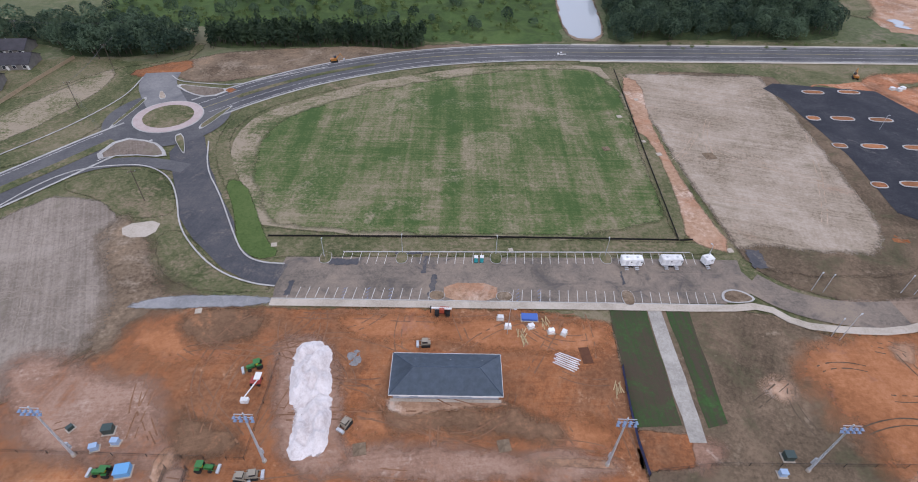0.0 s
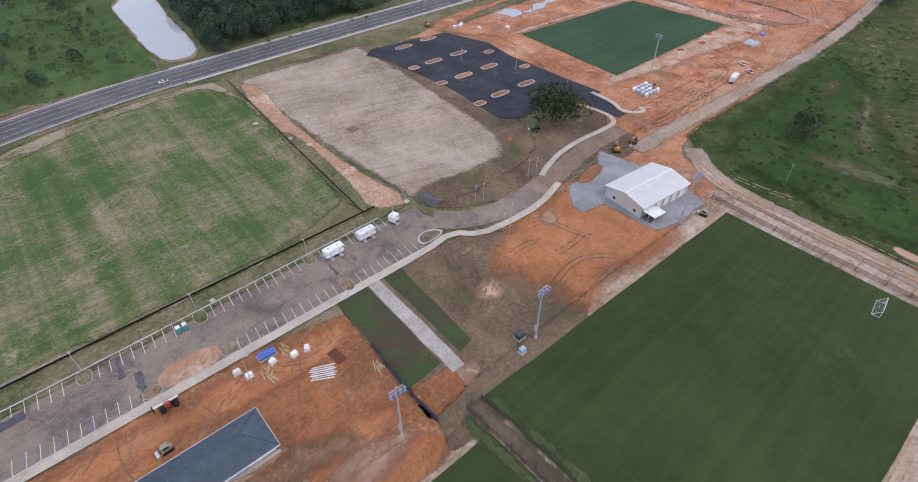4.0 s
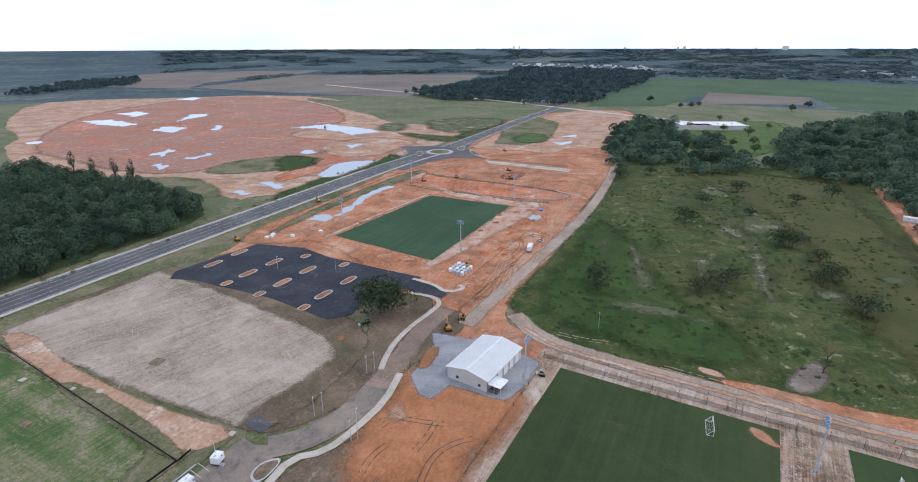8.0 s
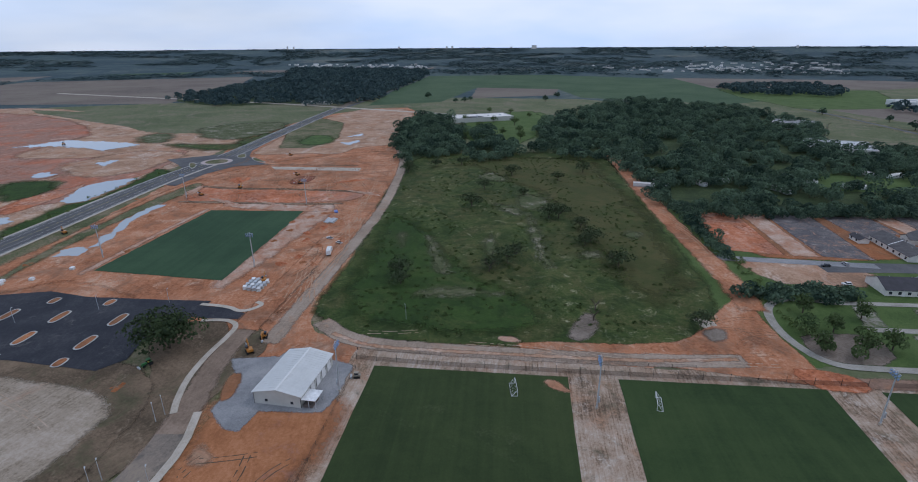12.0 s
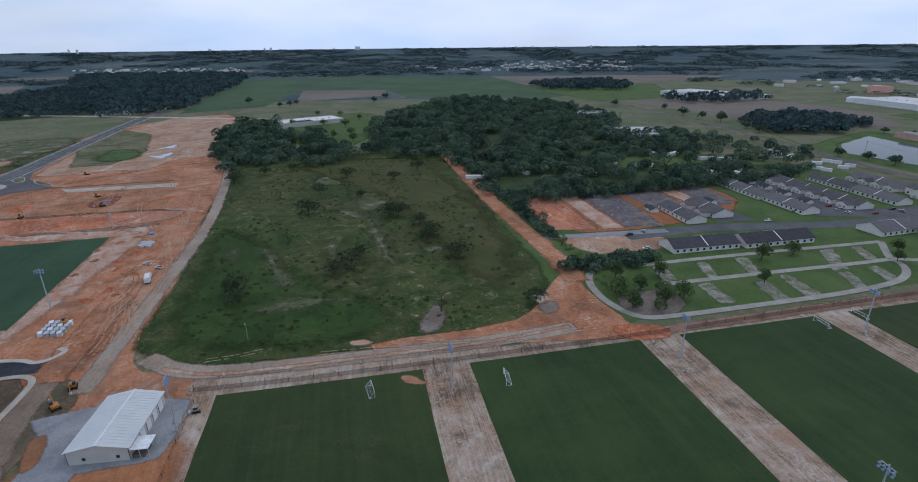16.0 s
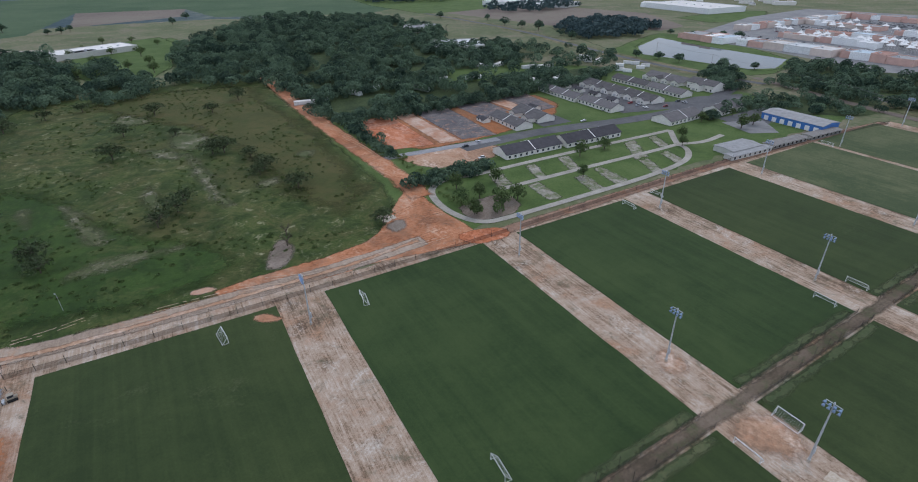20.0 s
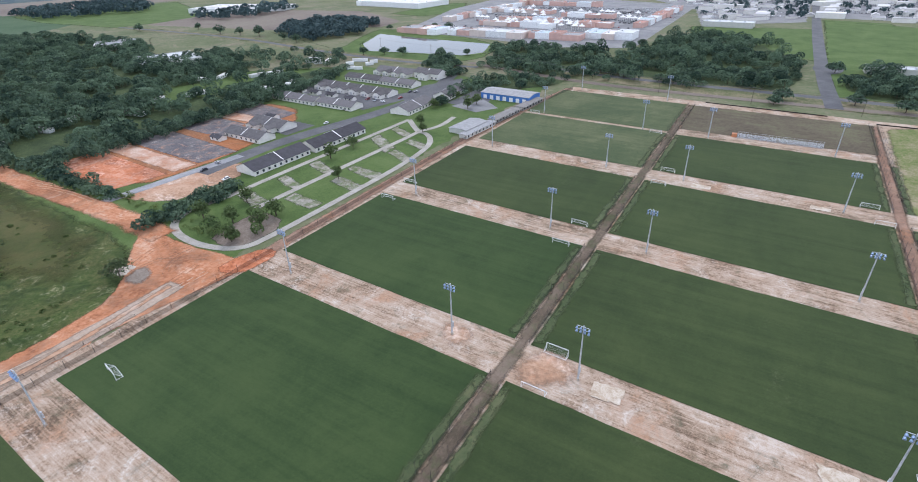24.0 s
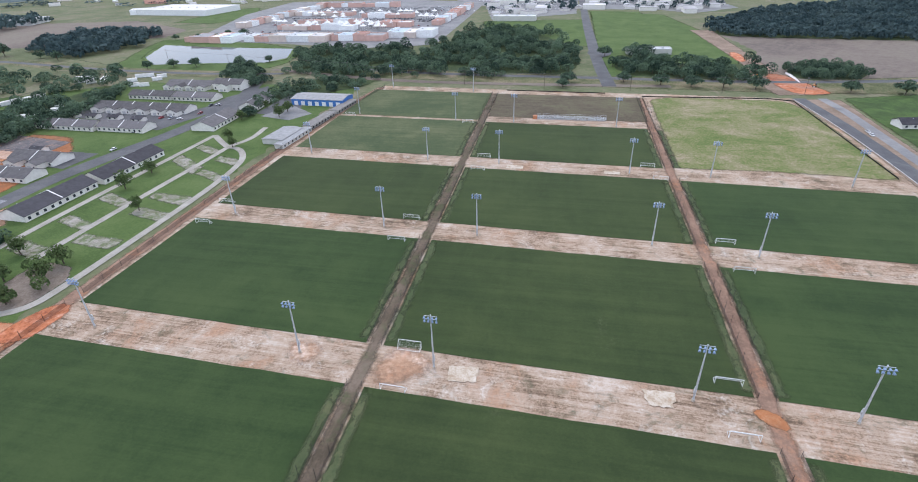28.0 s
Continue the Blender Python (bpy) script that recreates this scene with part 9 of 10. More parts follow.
def car(colour, label, pickup=False):
    root = new("car")
    bm = bmesh.new()
    v = box_into(bm, -2.3, 2.3, -0.9, 0.9, 0.35, 0.95)
    bmesh.ops.bevel(bm, geom=bm.edges[:], offset=0.12, segments=2, affect="EDGES")
    part("body", bm, colour, root)
    bm = bmesh.new()
    x0, x1 = (-0.3, 1.3) if pickup else (-1.9, 1.0)
    v = [bm.verts.new(p) for p in ((x0, -0.8, 0.93), (x1, -0.8, 0.93), (x1, 0.8, 0.93), (x0, 0.8, 0.93), (x0 + 0.3, -0.68, 1.48), (x1 - 0.6, -0.68, 1.48), (x1 - 0.6, 0.68, 1.48), (x0 + 0.3, 0.68, 1.48))]
    for q in ((3, 2, 1, 0), (4, 5, 6, 7), (0, 1, 5, 4), (1, 2, 6, 5), (2, 3, 7, 6), (3, 0, 4, 7)):
        bm.faces.new([v[i] for i in q])
    part("windows", bm, PANE, root)
    part("roof", box(x0 + 0.28, x1 - 0.58, -0.7, 0.7, 1.46, 1.53), colour, root)
    if pickup:
        part("cargo_bed", box(-2.1, -0.45, -0.72, 0.72, 0.9, 0.97), BLACK, root)
    for x in (-1.45, 1.45):
        for y in (-0.85, 0.85):
            wheel(root, x, y, 0.34, 0.22)
    for y in (-0.65, 0.65):
        part("headlight", box(2.26, 2.32, y - 0.18, y + 0.18, 0.65, 0.8), LAMP_GLASS, root)
        part("tail_light", box(-2.32, -2.26, y - 0.15, y + 0.15, 0.65, 0.8), plain("red_lens", (0.4, 0.02, 0.02)), root)
    return tagged(root, label, "car", "parked cars")


silver = car(paint("silver_paint", (0.42, 0.43, 0.45)), "silver saloon car parked on asphalt")
white_car = car(paint("white_car_paint", (0.72, 0.72, 0.71)), "white car parked on asphalt")
dark_car = car(paint("dark_car_paint", (0.03, 0.035, 0.045)), "dark car parked on asphalt")
red_car = car(paint("red_car_paint", (0.30, 0.02, 0.02)), "red car parked on asphalt")
pick = car(paint("white_pickup_paint", (0.70, 0.70, 0.69)), "white pickup truck parked on red earth", True)
kinds = [silver, white_car, dark_car, red_car]
for k, kind in enumerate(kinds):
    place_all(kind, [(x, y, 90 if (i + k) % 3 else 0) for i, (x, y) in enumerate(CARS_HOMES[k::4])])
place_all(pick, [(-168.5, -376, 92), (-168.2, -369.5, 92), (306.8, 116, 70), (300, 107.8, 60), (54, 293, 183), (900, 55, 30)])
for i in range(44):
    x, y = 240 + 12 * (i % 22) + 3 * (i % 5), (-742, -815)[i // 22] - 4 * (i % 3)
    copy_thing(kinds[i % 4], pose(x, y, floor_at(x, y), 0, 0, 90))
for i in range(30):
    x, y = 215 + 6 * (i % 15), (-960, -1010)[i // 15]
    copy_thing(kinds[(i * 3) % 4], pose(x, y, floor_at(x, y), 0, 0, 90))


def box_trailer(length, tall, label, steps=2):
    """A white toilet trailer with doors, steps, wheels and roof fan."""
    root = new("office_trailer")
    bm = box(-length / 2, length / 2, -1.3, 1.3, 0.7, tall)
    bmesh.ops.bevel(bm, geom=bm.edges[:], offset=0.08, segments=2, affect="EDGES")
    part("body", bm, WHITE, root)
    part("chassis", box(-length / 2, length / 2, -1.1, 1.1, 0.45, 0.7), BLACK, root)
    for i in range(steps):
        x = -length / 4 + i * length / 2
        part("door", box(x - 0.45, x + 0.45, -1.34, -1.29, 0.8, 2.8), plain("pale_door", (0.62, 0.63, 0.64)), root)
        st = part("step", box(x - 0.6, x + 0.6, -1.9, -1.32, 0.4, 0.46), GALV, root)
        part("tread", box(x - 0.6, x + 0.6, -2.5, -1.95, 0.12, 0.2), GALV, st)
        for y in (-1.4, -2.5):
            part("handrail", tube((x - 0.6, y, 0.1), (x - 0.6, y, 1.2), 0.03, 0.03, 4), GALV, st)
        part("roof_fan", box(x - 0.3, x + 0.3, -0.3, 0.3, tall, tall + 0.14), GALV, root)
        part("window", box(x + 1.0, x + 1.5, -1.33, -1.29, 2.2, 2.6), PANE, root)
    for x in (-0.6, 0.3):
        for y in (-1.2, 1.2):
            wheel(root, x, y, 0.36, 0.24)
    part("drawbar", tube((length / 2, 0, 0.55), (length / 2 + 1.2, 0, 0.5), 0.06, 0.06, 5), BLACK, root)
    return tagged(root, label, "trailer", "white trailers in the car park")


first = box_trailer(6.6, 3.3, "white toilet trailer with doors and steps")
place_all(first, [(54.8, 122.2, 2), (67.6, 123.0, 2)])
small_trailer = box_trailer(3.2, 3.0, "small white trailer in a car park", 1)
place_all(small_trailer, [(79.6, 124.0, 20)])


def toilet():
    root = new("portable_toilet")
    teal = plain("teal_plastic", (0.02, 0.32, 0.34), 0.5, vary=0.08)
    bm = box(-0.55, 0.55, -0.55, 0.55, 0.1, 2.05)
    bmesh.ops.bevel(bm, geom=bm.edges[:], offset=0.06, segments=2, affect="EDGES")
    part("cabin", bm, teal, root)
    part("roof", box(-0.6, 0.6, -0.6, 0.6, 2.05, 2.28), TRIM, root)
    part("door", box(-0.42, 0.42, -0.6, -0.54, 0.2, 1.95), teal, root)
    part("skid", box(-0.6, 0.6, -0.6, 0.6, 0, 0.12), BLACK, root)
    return tagged(root, "teal portable toilet with a white roof", "toilet", "portable toilets")


place_all(toilet(), [(5.6, 121.2, 0), (7.4, 121.3, 0)])


def tractor(colour, label):
    root = new("tractor")
    bm = box(0.2, 2.2, -0.45, 0.45, 0.8, 1.5)
    bmesh.ops.bevel(bm, geom=bm.edges[:], offset=0.1, segments=2, affect="EDGES")
    part("bonnet", bm, colour, root)
    part("chassis", box(-1.4, 2.1, -0.35, 0.35, 0.5, 0.85), BLACK, root)
    part("seat", box(-0.7, -0.1, -0.3, 0.3, 1.1, 1.35), plain("yellow_seat", (0.5, 0.4, 0.03)), root)
    for x, y in ((-1.1, -0.6), (-1.1, 0.6), (0.1, -0.6), (0.1, 0.6)):
        part("roll_post", tube((x, y, 0.9), (x, y, 2.4), 0.05, 0.05, 5), BLACK, root)
    part("canopy", box(-1.3, 0.3, -0.8, 0.8, 2.4, 2.5), colour, root)
    for y in (-0.9, 0.9):
        wheel(root, -0.9, y, 0.8, 0.45)
        part("mudguard", box(-1.5, -0.3, y - 0.25, y + 0.25, 1.62, 1.7), colour, root)
        wheel(root, 1.6, y * 0.85, 0.5, 0.3)
    part("loader_bucket", box(2.9, 3.5, -1.0, 1.0, 0.1, 0.7), GALV, root)
    for y in (-0.6, 0.6):
        part("loader_arm", tube((0.4, y, 1.3), (3.0, y, 0.5), 0.07, 0.07, 5), colour, root)
    return tagged(root, label, "tractor", "tractors")


GREEN_PAINT = paint("green_machine_paint", (0.03, 0.17, 0.04))
place_all(tractor(GREEN_PAINT, "green tractor with yellow seat on bare earth"), [(-75, 50.5, 180), (-54, 52.3, 0), (-51, 79, 205), (166, 138, 150)])


def skid_loader():
    root = new("skid_loader")
    body = paint("loader_paint", (0.30, 0.26, 0.20))
    bm = box(-1.3, 1.2, -0.7, 0.7, 0.5, 1.3)
    bmesh.ops.bevel(bm, geom=bm.edges[:], offset=0.1, segments=2, affect="EDGES")
    part("body", bm, body, root)
    part("cab", box(-0.5, 0.9, -0.6, 0.6, 1.3, 2.1), PANE, root)
    part("cab_roof", box(-0.6, 1.0, -0.68, 0.68, 2.1, 2.2), body, root)
    for y in (-0.85, 0.85):
        part("track", box(-1.2, 1.2, y - 0.2, y + 0.2, 0.05, 0.75), TYRE, root)
        part("lift_arm", tube((-1.2, y, 1.6), (1.9, y, 0.8), 0.1, 0.1, 6), body, root)
    part("bucket", box(1.8, 2.5, -1.0, 1.0, 0.08, 0.75), GALV, root)
    return tagged(root, label="small tracked loader with dark cab on red earth", category="loader", group="small loaders")


place_all(skid_loader(), [(-8, 88, 185), (-25, 64, 240), (-43, 51, 10), (166.7, 56.3, 100), (-45.5, 50.5, 0)])


def digger(colour, label, group):
    root = new("excavator")
    for y in (-1.1, 1.1):
        part("track", box(-1.9, 1.9, y - 0.3, y + 0.3, 0.0, 0.8), TYRE, root)
    bm = box(-1.8, 1.2, -1.2, 1.2, 0.9, 1.9)
    bmesh.ops.bevel(bm, geom=bm.edges[:], offset=0.12, segments=2, affect="EDGES")
    part("house", bm, colour, root)
    part("cab", box(0.0, 1.3, 0.2, 1.2, 1.9, 2.9), PANE, root)
    boom = part("boom", tube((1.0, -0.2, 1.6), (3.6, -0.2, 4.2), 0.25, 0.2, 6), colour, root)
    part("stick", tube((3.6, -0.2, 4.2), (5.2, -0.2, 1.6), 0.18, 0.14, 6), colour, boom)
    part("bucket", box(4.8, 5.6, -0.6, 0.2, 0.7, 1.5), GALV, boom)
    return tagged(root, label, "excavator", group)


place_all(digger(paint("orange_machine_paint", (0.42, 0.17, 0.03)), "orange excavator at work on bare earth", "excavators"), [(178.4, 103.5, 40), (189.9, 103.0, 200), (-70, 273, 20), (210, 275, 70), (395, 255, 60), (420, 235, 10), (560, 250, 80), (600, 560, 30), (440, 190, 120), (470, 205, 60), (242, 128, 20), (-140, -520, 30), (-175, -495, 70), (300, 292, 60)])


def telehandler():
    root = new("telehandler")
    red = paint("red_machine_paint", (0.35, 0.07, 0.04))
    part("chassis", box(-2.2, 2.2, -0.8, 0.8, 0.7, 1.2), BLACK, root)
    part("engine_cover", box(-1.8, 0.8, -1.0, -0.3, 1.2, 1.9), red, root)
    part("cab", box(-0.5, 0.9, 0.2, 1.0, 1.2, 2.6), red, root)
    part("boom", box(-2.6, 3.2, -0.25, 0.15, 1.9, 2.35), TRIM, root)
    part("fork_carriage", box(3.2, 3.5, -0.7, 0.7, 0.9, 2.3), BLACK, root)
    for x in (-1.5, 1.5):
        for y in (-1.1, 1.1):
            wheel(root, x, y, 0.65, 0.4)
    return tagged(root, "red telehandler with a long white boom", "telehandler")


place_all(telehandler(), [(-4, 99.3, 180)])


def boom_lift():
    root = new("boom_lift")
    red = paint("lift_paint", (0.35, 0.06, 0.05))
    part("base", box(-1.2, 1.2, -1.0, 1.0, 0.4, 1.3), red, root)
    for x in (-0.9, 0.9):
        for y in (-1.0, 1.0):
            wheel(root, x, y, 0.45, 0.3)
    part("boom", tube((0.5, 0, 1.3), (-0.8, -5.5, 2.2), 0.2, 0.16, 6), TRIM, root)
    part("platform", box(-1.6, 0.2, -6.6, -5.4, 1.0, 2.1), WHITE, root)
    part("canopy", box(-0.2, 1.4, -0.6, 1.6, 2.2, 2.3), TRIM, root)
    return tagged(root, "red boom lift with a white arm", "lift")


place_all(boom_lift(), [(-49.5, 74.5, 0)])


def site_bin(colour, w, d, h, label, name="site_box"):
    root = new(name)
    bm = box(-w / 2, w / 2, -d / 2, d / 2, 0.1, h)
    bmesh.ops.bevel(bm, geom=bm.edges[:], offset=0.05, segments=1, affect="EDGES")
    part("body", bm, colour, root)
    part("lid", box(-w / 2 - 0.05, w / 2 + 0.05, -d / 2 - 0.05, d / 2 + 0.05, h, h + 0.08), colour, root)
    part("base", box(-w / 2 - 0.3, w / 2 + 0.3, -d / 2 - 0.3, d / 2 + 0.3, 0, 0.1), CONCRETE, root)
    return tagged(root, label, "box")


DARK_GREEN = paint("dark_green_paint", (0.035, 0.06, 0.055))
place_all(site_bin(DARK_GREEN, 2.2, 1.8, 1.8, "dark green transformer box on a concrete pad"), [(-79, 60.3, 10), (77, 59.5, 0)])
place_all(site_bin(DARK_GREEN, 1.4, 0.9, 1.1, "small grey-green utility box"), [(-88, 60.5, 60)])
place_all(site_bin(paint("light_blue_paint", (0.30, 0.42, 0.58)), 1.6, 1.2, 1.5, "pale blue pump box on red earth"), [(-80, 56, 20), (-76, 57.5, 0), (74, 55.5, 0)])
place_all(site_bin(paint("bright_blue_paint", (0.12, 0.35, 0.62)), 3.0, 2.4, 1.7, "bright blue spreader machine on red earth"), [(-71, 51, 12)])
place_all(site_bin(WHITE, 1.6, 1.2, 1.1, "white wrapped pallet of blocks on earth"), [(14.5, 95, 0), (21, 95.3, 20), (26.5, 93.8, 10), (30, 93.4, 60), (12.5, 98, 0)])
for i in range(16):
    x, y = 232 + 3.1 * (i % 4) + 0.4 * (i // 4), 126 + 2.6 * (i // 4)
    place_all(site_bin(GALV if i % 3 else WHITE, 2.6, 1.7, 1.5, "grey wrapped pallet of blocks in a stack yard"), [(x, y, 20)])
for i in range(8):
    place_all(site_bin(GALV, 4.2, 1.4, 0.7, "low stack of grey pipes on red earth"), [(338 + 2.4 * (i % 4), 126 + 3.5 * (i // 4), 60)])
place_all(site_bin(paint("tarp_blue", (0.05, 0.13, 0.42)), 4.5, 2.2, 0.8, "blue tarpaulin over a stack"), [(362, 131, 30), (20.8, 98.6, 0)])
place_all(site_bin(WHITE, 2.2, 2.0, 1.2, "white wrapped pallet beside a sports field"), [(x, y, 15) for x, y in ((222, 262), (225, 261), (228, 263), (232, 250), (247, 240))])

# a long box lorry by the dirt road
lorry = new("box_lorry")
bm = box(-4.5, 3.0, -1.25, 1.25, 1.0, 3.7)
bmesh.ops.bevel(bm, geom=bm.edges[:], offset=0.06, segments=1, affect="EDGES")
part("cargo_box", bm, WHITE, lorry)
part("chassis", box(-4.4, 5.2, -1.0, 1.0, 0.6, 1.0), BLACK, lorry)
part("cab", box(3.2, 5.3, -1.15, 1.15, 0.9, 2.6), WHITE, lorry)
part("windscreen", box(5.25, 5.34, -1.0, 1.0, 1.7, 2.5), PANE, lorry)
for x in (-3.2, -2.2, 4.2):
    for y in (-1.05, 1.05):
        wheel(lorry, x, y, 0.5, 0.3)
lorry.matrix_world = pose(282.7, 107.8, floor_at(282.7, 107.8), 0, 0, 12)
tagged(lorry, "white box lorry beside a red dirt road", "lorry")

# pipes, plates, timber
PIPE = plain("white_pipe", (0.68, 0.68, 0.66), 0.4)
for i in range(9):
    p = mesh_ob("pipe", tube((-3.0, 0, 0.16), (3.0, 0, 0.16), 0.15, 0.15, 8), PIPE)
    x, y = 28.5 + 0.35 * i * 0.4 + (i % 3) * 0.5, 82.3 + 0.42 * i
    p.matrix_world = pose(x, y, floor_at(x, y), 0, 0, -28 + 2 * (i % 3))
    tagged(p, "long white plastic pipe lying on red earth", "pipe", "white pipes")
plate = mesh_ob("steel_plate", box(-1.4, 1.4, -2.6, 2.6, 0, 0.12), plain("rusty_steel", (0.13, 0.055, 0.03), 0.85, 0.2))
plate.matrix_world = pose(35, 86.3, floor_at(35, 86), 0, 0, 8)
tagged(plate, "rusty steel road plate lying on earth", "plate")
TIMBER = plain("raw_timber", (0.48, 0.36, 0.2), 0.85, each=0.4)
for i in range(26):
    rnd = random.Random(i)
    cx, cy = ((41.5, 76), (19, 90), (18, 92.5), (25, 97))[i % 4]
    b = mesh_ob("plank", box(-1.5, 1.5, -0.12, 0.12, 0, 0.1), TIMBER)
    x, y = cx + rnd.uniform(-1.1, 1.1), cy + rnd.uniform(-1.3, 1.3)
    b.matrix_world = pose(x, y, floor_at(x, y) + 0.1 * (i // 8), 0, 0, rnd.uniform(60, 120))
    tagged(b, "loose raw timber plank on red earth", "plank", "loose planks")
for x, y, w in ((60.5, 193, 3), (72, 222, 2.2), (82, 190, 2.2), (78, 200, 1.6), (84, 240, 2), (90, 131, 2), (-60, 126, 1.8), (17, 127.5, 1.4), (103, 190, 4.5), (-73, 97, 1.8), (-21, 58, 3.0), (12, 60, 3.0)):
    c = mesh_ob("drain_cover", box(-w / 2, w / 2, -w / 2, w / 2, 0, 0.18), CONCRETE if w < 2.9 else BROWN)
    c.matrix_world = pose(x, y, floor_at(x, y), 0, 0, 12)
    tagged(c, "square concrete drain cover set in earth", "drain", "drain covers")


# ---- heaps ----
def heap(name, x, y, w, d, h, material, label, bumps, turn=0.0, seed=1):
    """A lumpy heap: a grid lifted by a few rounded mounds and fine noise."""
    rng = random.Random(seed)
    humps = [(rng.uniform(-0.33, 0.33), -0.4 + 0.8 * k / max(1, bumps - 1), rng.uniform(0.5, 1.0), rng.uniform(0.12, 0.24)) for k in range(bumps)]
    bm = bmesh.new()
    nx, ny = 30, 44
    grid = []
    for i in range(nx + 1):
        row = []
        for j in range(ny + 1):
            u, v = i / nx - 0.5, j / ny - 0.5
            rim = max(0.0, 1 - (2 * abs(u)) ** 3) * max(0.0, 1 - (2 * abs(v)) ** 4)
            z = max(hh * math.exp(-(((u - a) / s) ** 2 + ((v - b) / (s * 0.7)) ** 2)) for a, b, hh, s in humps)
            z = h * (z * 1.15 - 0.08 + 0.3 * noise.noise(Vector((u * 9, v * 14, seed))) + 0.08 * noise.noise(Vector((u * 25, v * 38, seed)))) * rim - 0.35 * (1 - rim)
            row.append(bm.verts.new((u * w, v * d, z)))
        grid.append(row)
    for i in range(nx):
        for j in range(ny):
            bm.faces.new((grid[i][j], grid[i + 1][j], grid[i + 1][j + 1], grid[i][j + 1]))
    ob = mesh_ob(name, bm, material, smooth=True)
    ob.matrix_world = pose(x, y, floor_at(x, y), 0, 0, turn)
    return tagged(ob, label, "heap")


heap("sand_mound", -36.5, 78.0, 11.5, 21, 3.6, PALE_SAND, "long lumpy heap of pinkish white sand", 16, 12, 3)
heap("sand_mound", -33.5, 63.5, 10.0, 18, 3.6, PALE_SAND, "long lumpy heap of pinkish white sand", 10, 4, 4)
heap("gravel_heap", -26.5, 83, 4.6, 5.5, 1.3, GRAVEL, "small grey heap of gravel on earth", 4, 0, 5)
heap("earth_mound", 445, 250, 30, 18, 2.5, CLAY_RAW, "low heap of red clay", 5, 10, 6)
heap("sand_berm", -168.5, -528, 3.0, 46, 1.3, PALE_SAND, "long pale berm of sandbags beside a road cut", 16, 2, 8)
heap("rubble_heap", 222, -82, 12, 9, 1.0, CONCRETE, "low heap of pale rubble by a dirt track", 9, 20, 7)
for i, (x, y) in enumerate(((-112, 235), (300, 150), (320, 148), (275, 230), (250, 270), (152, 139), (268, 118), (340, 260), (480, 268), (380, 300))):
    heap("earth_mound", x, y, 7, 5, 0.9, CLAY, "small heap of dug red earth", 4, 30 * i, 10 + i)


for i, (x, y) in enumerate(((337, 153), (315, 134), (295, 121), (276, 124), (348, 145), (327, 128), (267, 112), (265, 129), (358, 136), (303, 130), (320, 120))):
    heap("earth_mound", x, y, 8 + 3 * (i % 3), 4 + i % 2, 1.3, CLAY_RAW if i % 2 else SITE_EARTH, "low heap of dug orange earth beside a trench", 5, 37 * i, 40 + i)
for i, (x, y) in enumerate(((376, 184), (406, 223), (380, 228), (452, 148), (415, 126))):
    heap("earth_bank", x, y, 5, 34 + 4 * (i % 3), 1.2, CLAY_RAW if i % 2 else PALE_CLAY, "long low bank of bulldozed clay", 9, -25 + 60 * (i % 2), 60 + i)


# ---- lamp posts, power lines ----
def lamp_post(tall, arm, name, label, category, group):
    root = new(name)
    part("pole", tube((0, 0, -0.2), (0, 0, tall), 0.11, 0.07, 8), GALV, root)
    part("arm", tube((0, 0, tall), (arm, 0, tall + 0.1), 0.05, 0.05, 5), GALV, root)
    part("lamp_head", box(arm - 0.35, arm + 0.35, -0.18, 0.18, tall + 0.02, tall + 0.16), GALV, root)
    return tagged(root, label, category, group)


place_all(lamp_post(7.0, 0.6, "street_lamp", "slim grey street lamp beside a drive", "street lamp", "street lamps"), [(x, y, 40) for x, y in CAR_LOT_POLES + LOT_POLES if x < 500] + [(-42.5, 121, 90), (-18, 124, 90), (12, 125, 90), (47.5, 126, 90), (80, 125, 120), (190, 218, 0), (205, 190, 0), (215, 162, 0)])
place_all(lamp_post(10.3, 1.4, "street_lamp", "tall street lamp with two heads over a drive", "street lamp", "tall street lamps"), [(14.2, 92.6, 0), (107.3, 94.5, 30)])


def power_pole(tall=13.0):
    root = new("power_pole")
    part("pole", tube((0, 0, -0.3), (0, 0, tall), 0.17, 0.11, 8), BARK, root)
    part("cross_arm", box(-1.3, 1.3, -0.08, 0.08, tall - 0.9, tall - 0.7), BARK, root)
    for x in (-1.2, 0, 1.2):
        part("insulator", tube((x, 0, tall - 0.7), (x, 0, tall - 0.4), 0.06, 0.05, 6), GALV, root)
    return tagged(root, "weathered wooden power pole with a cross-arm", "power pole", "power poles")


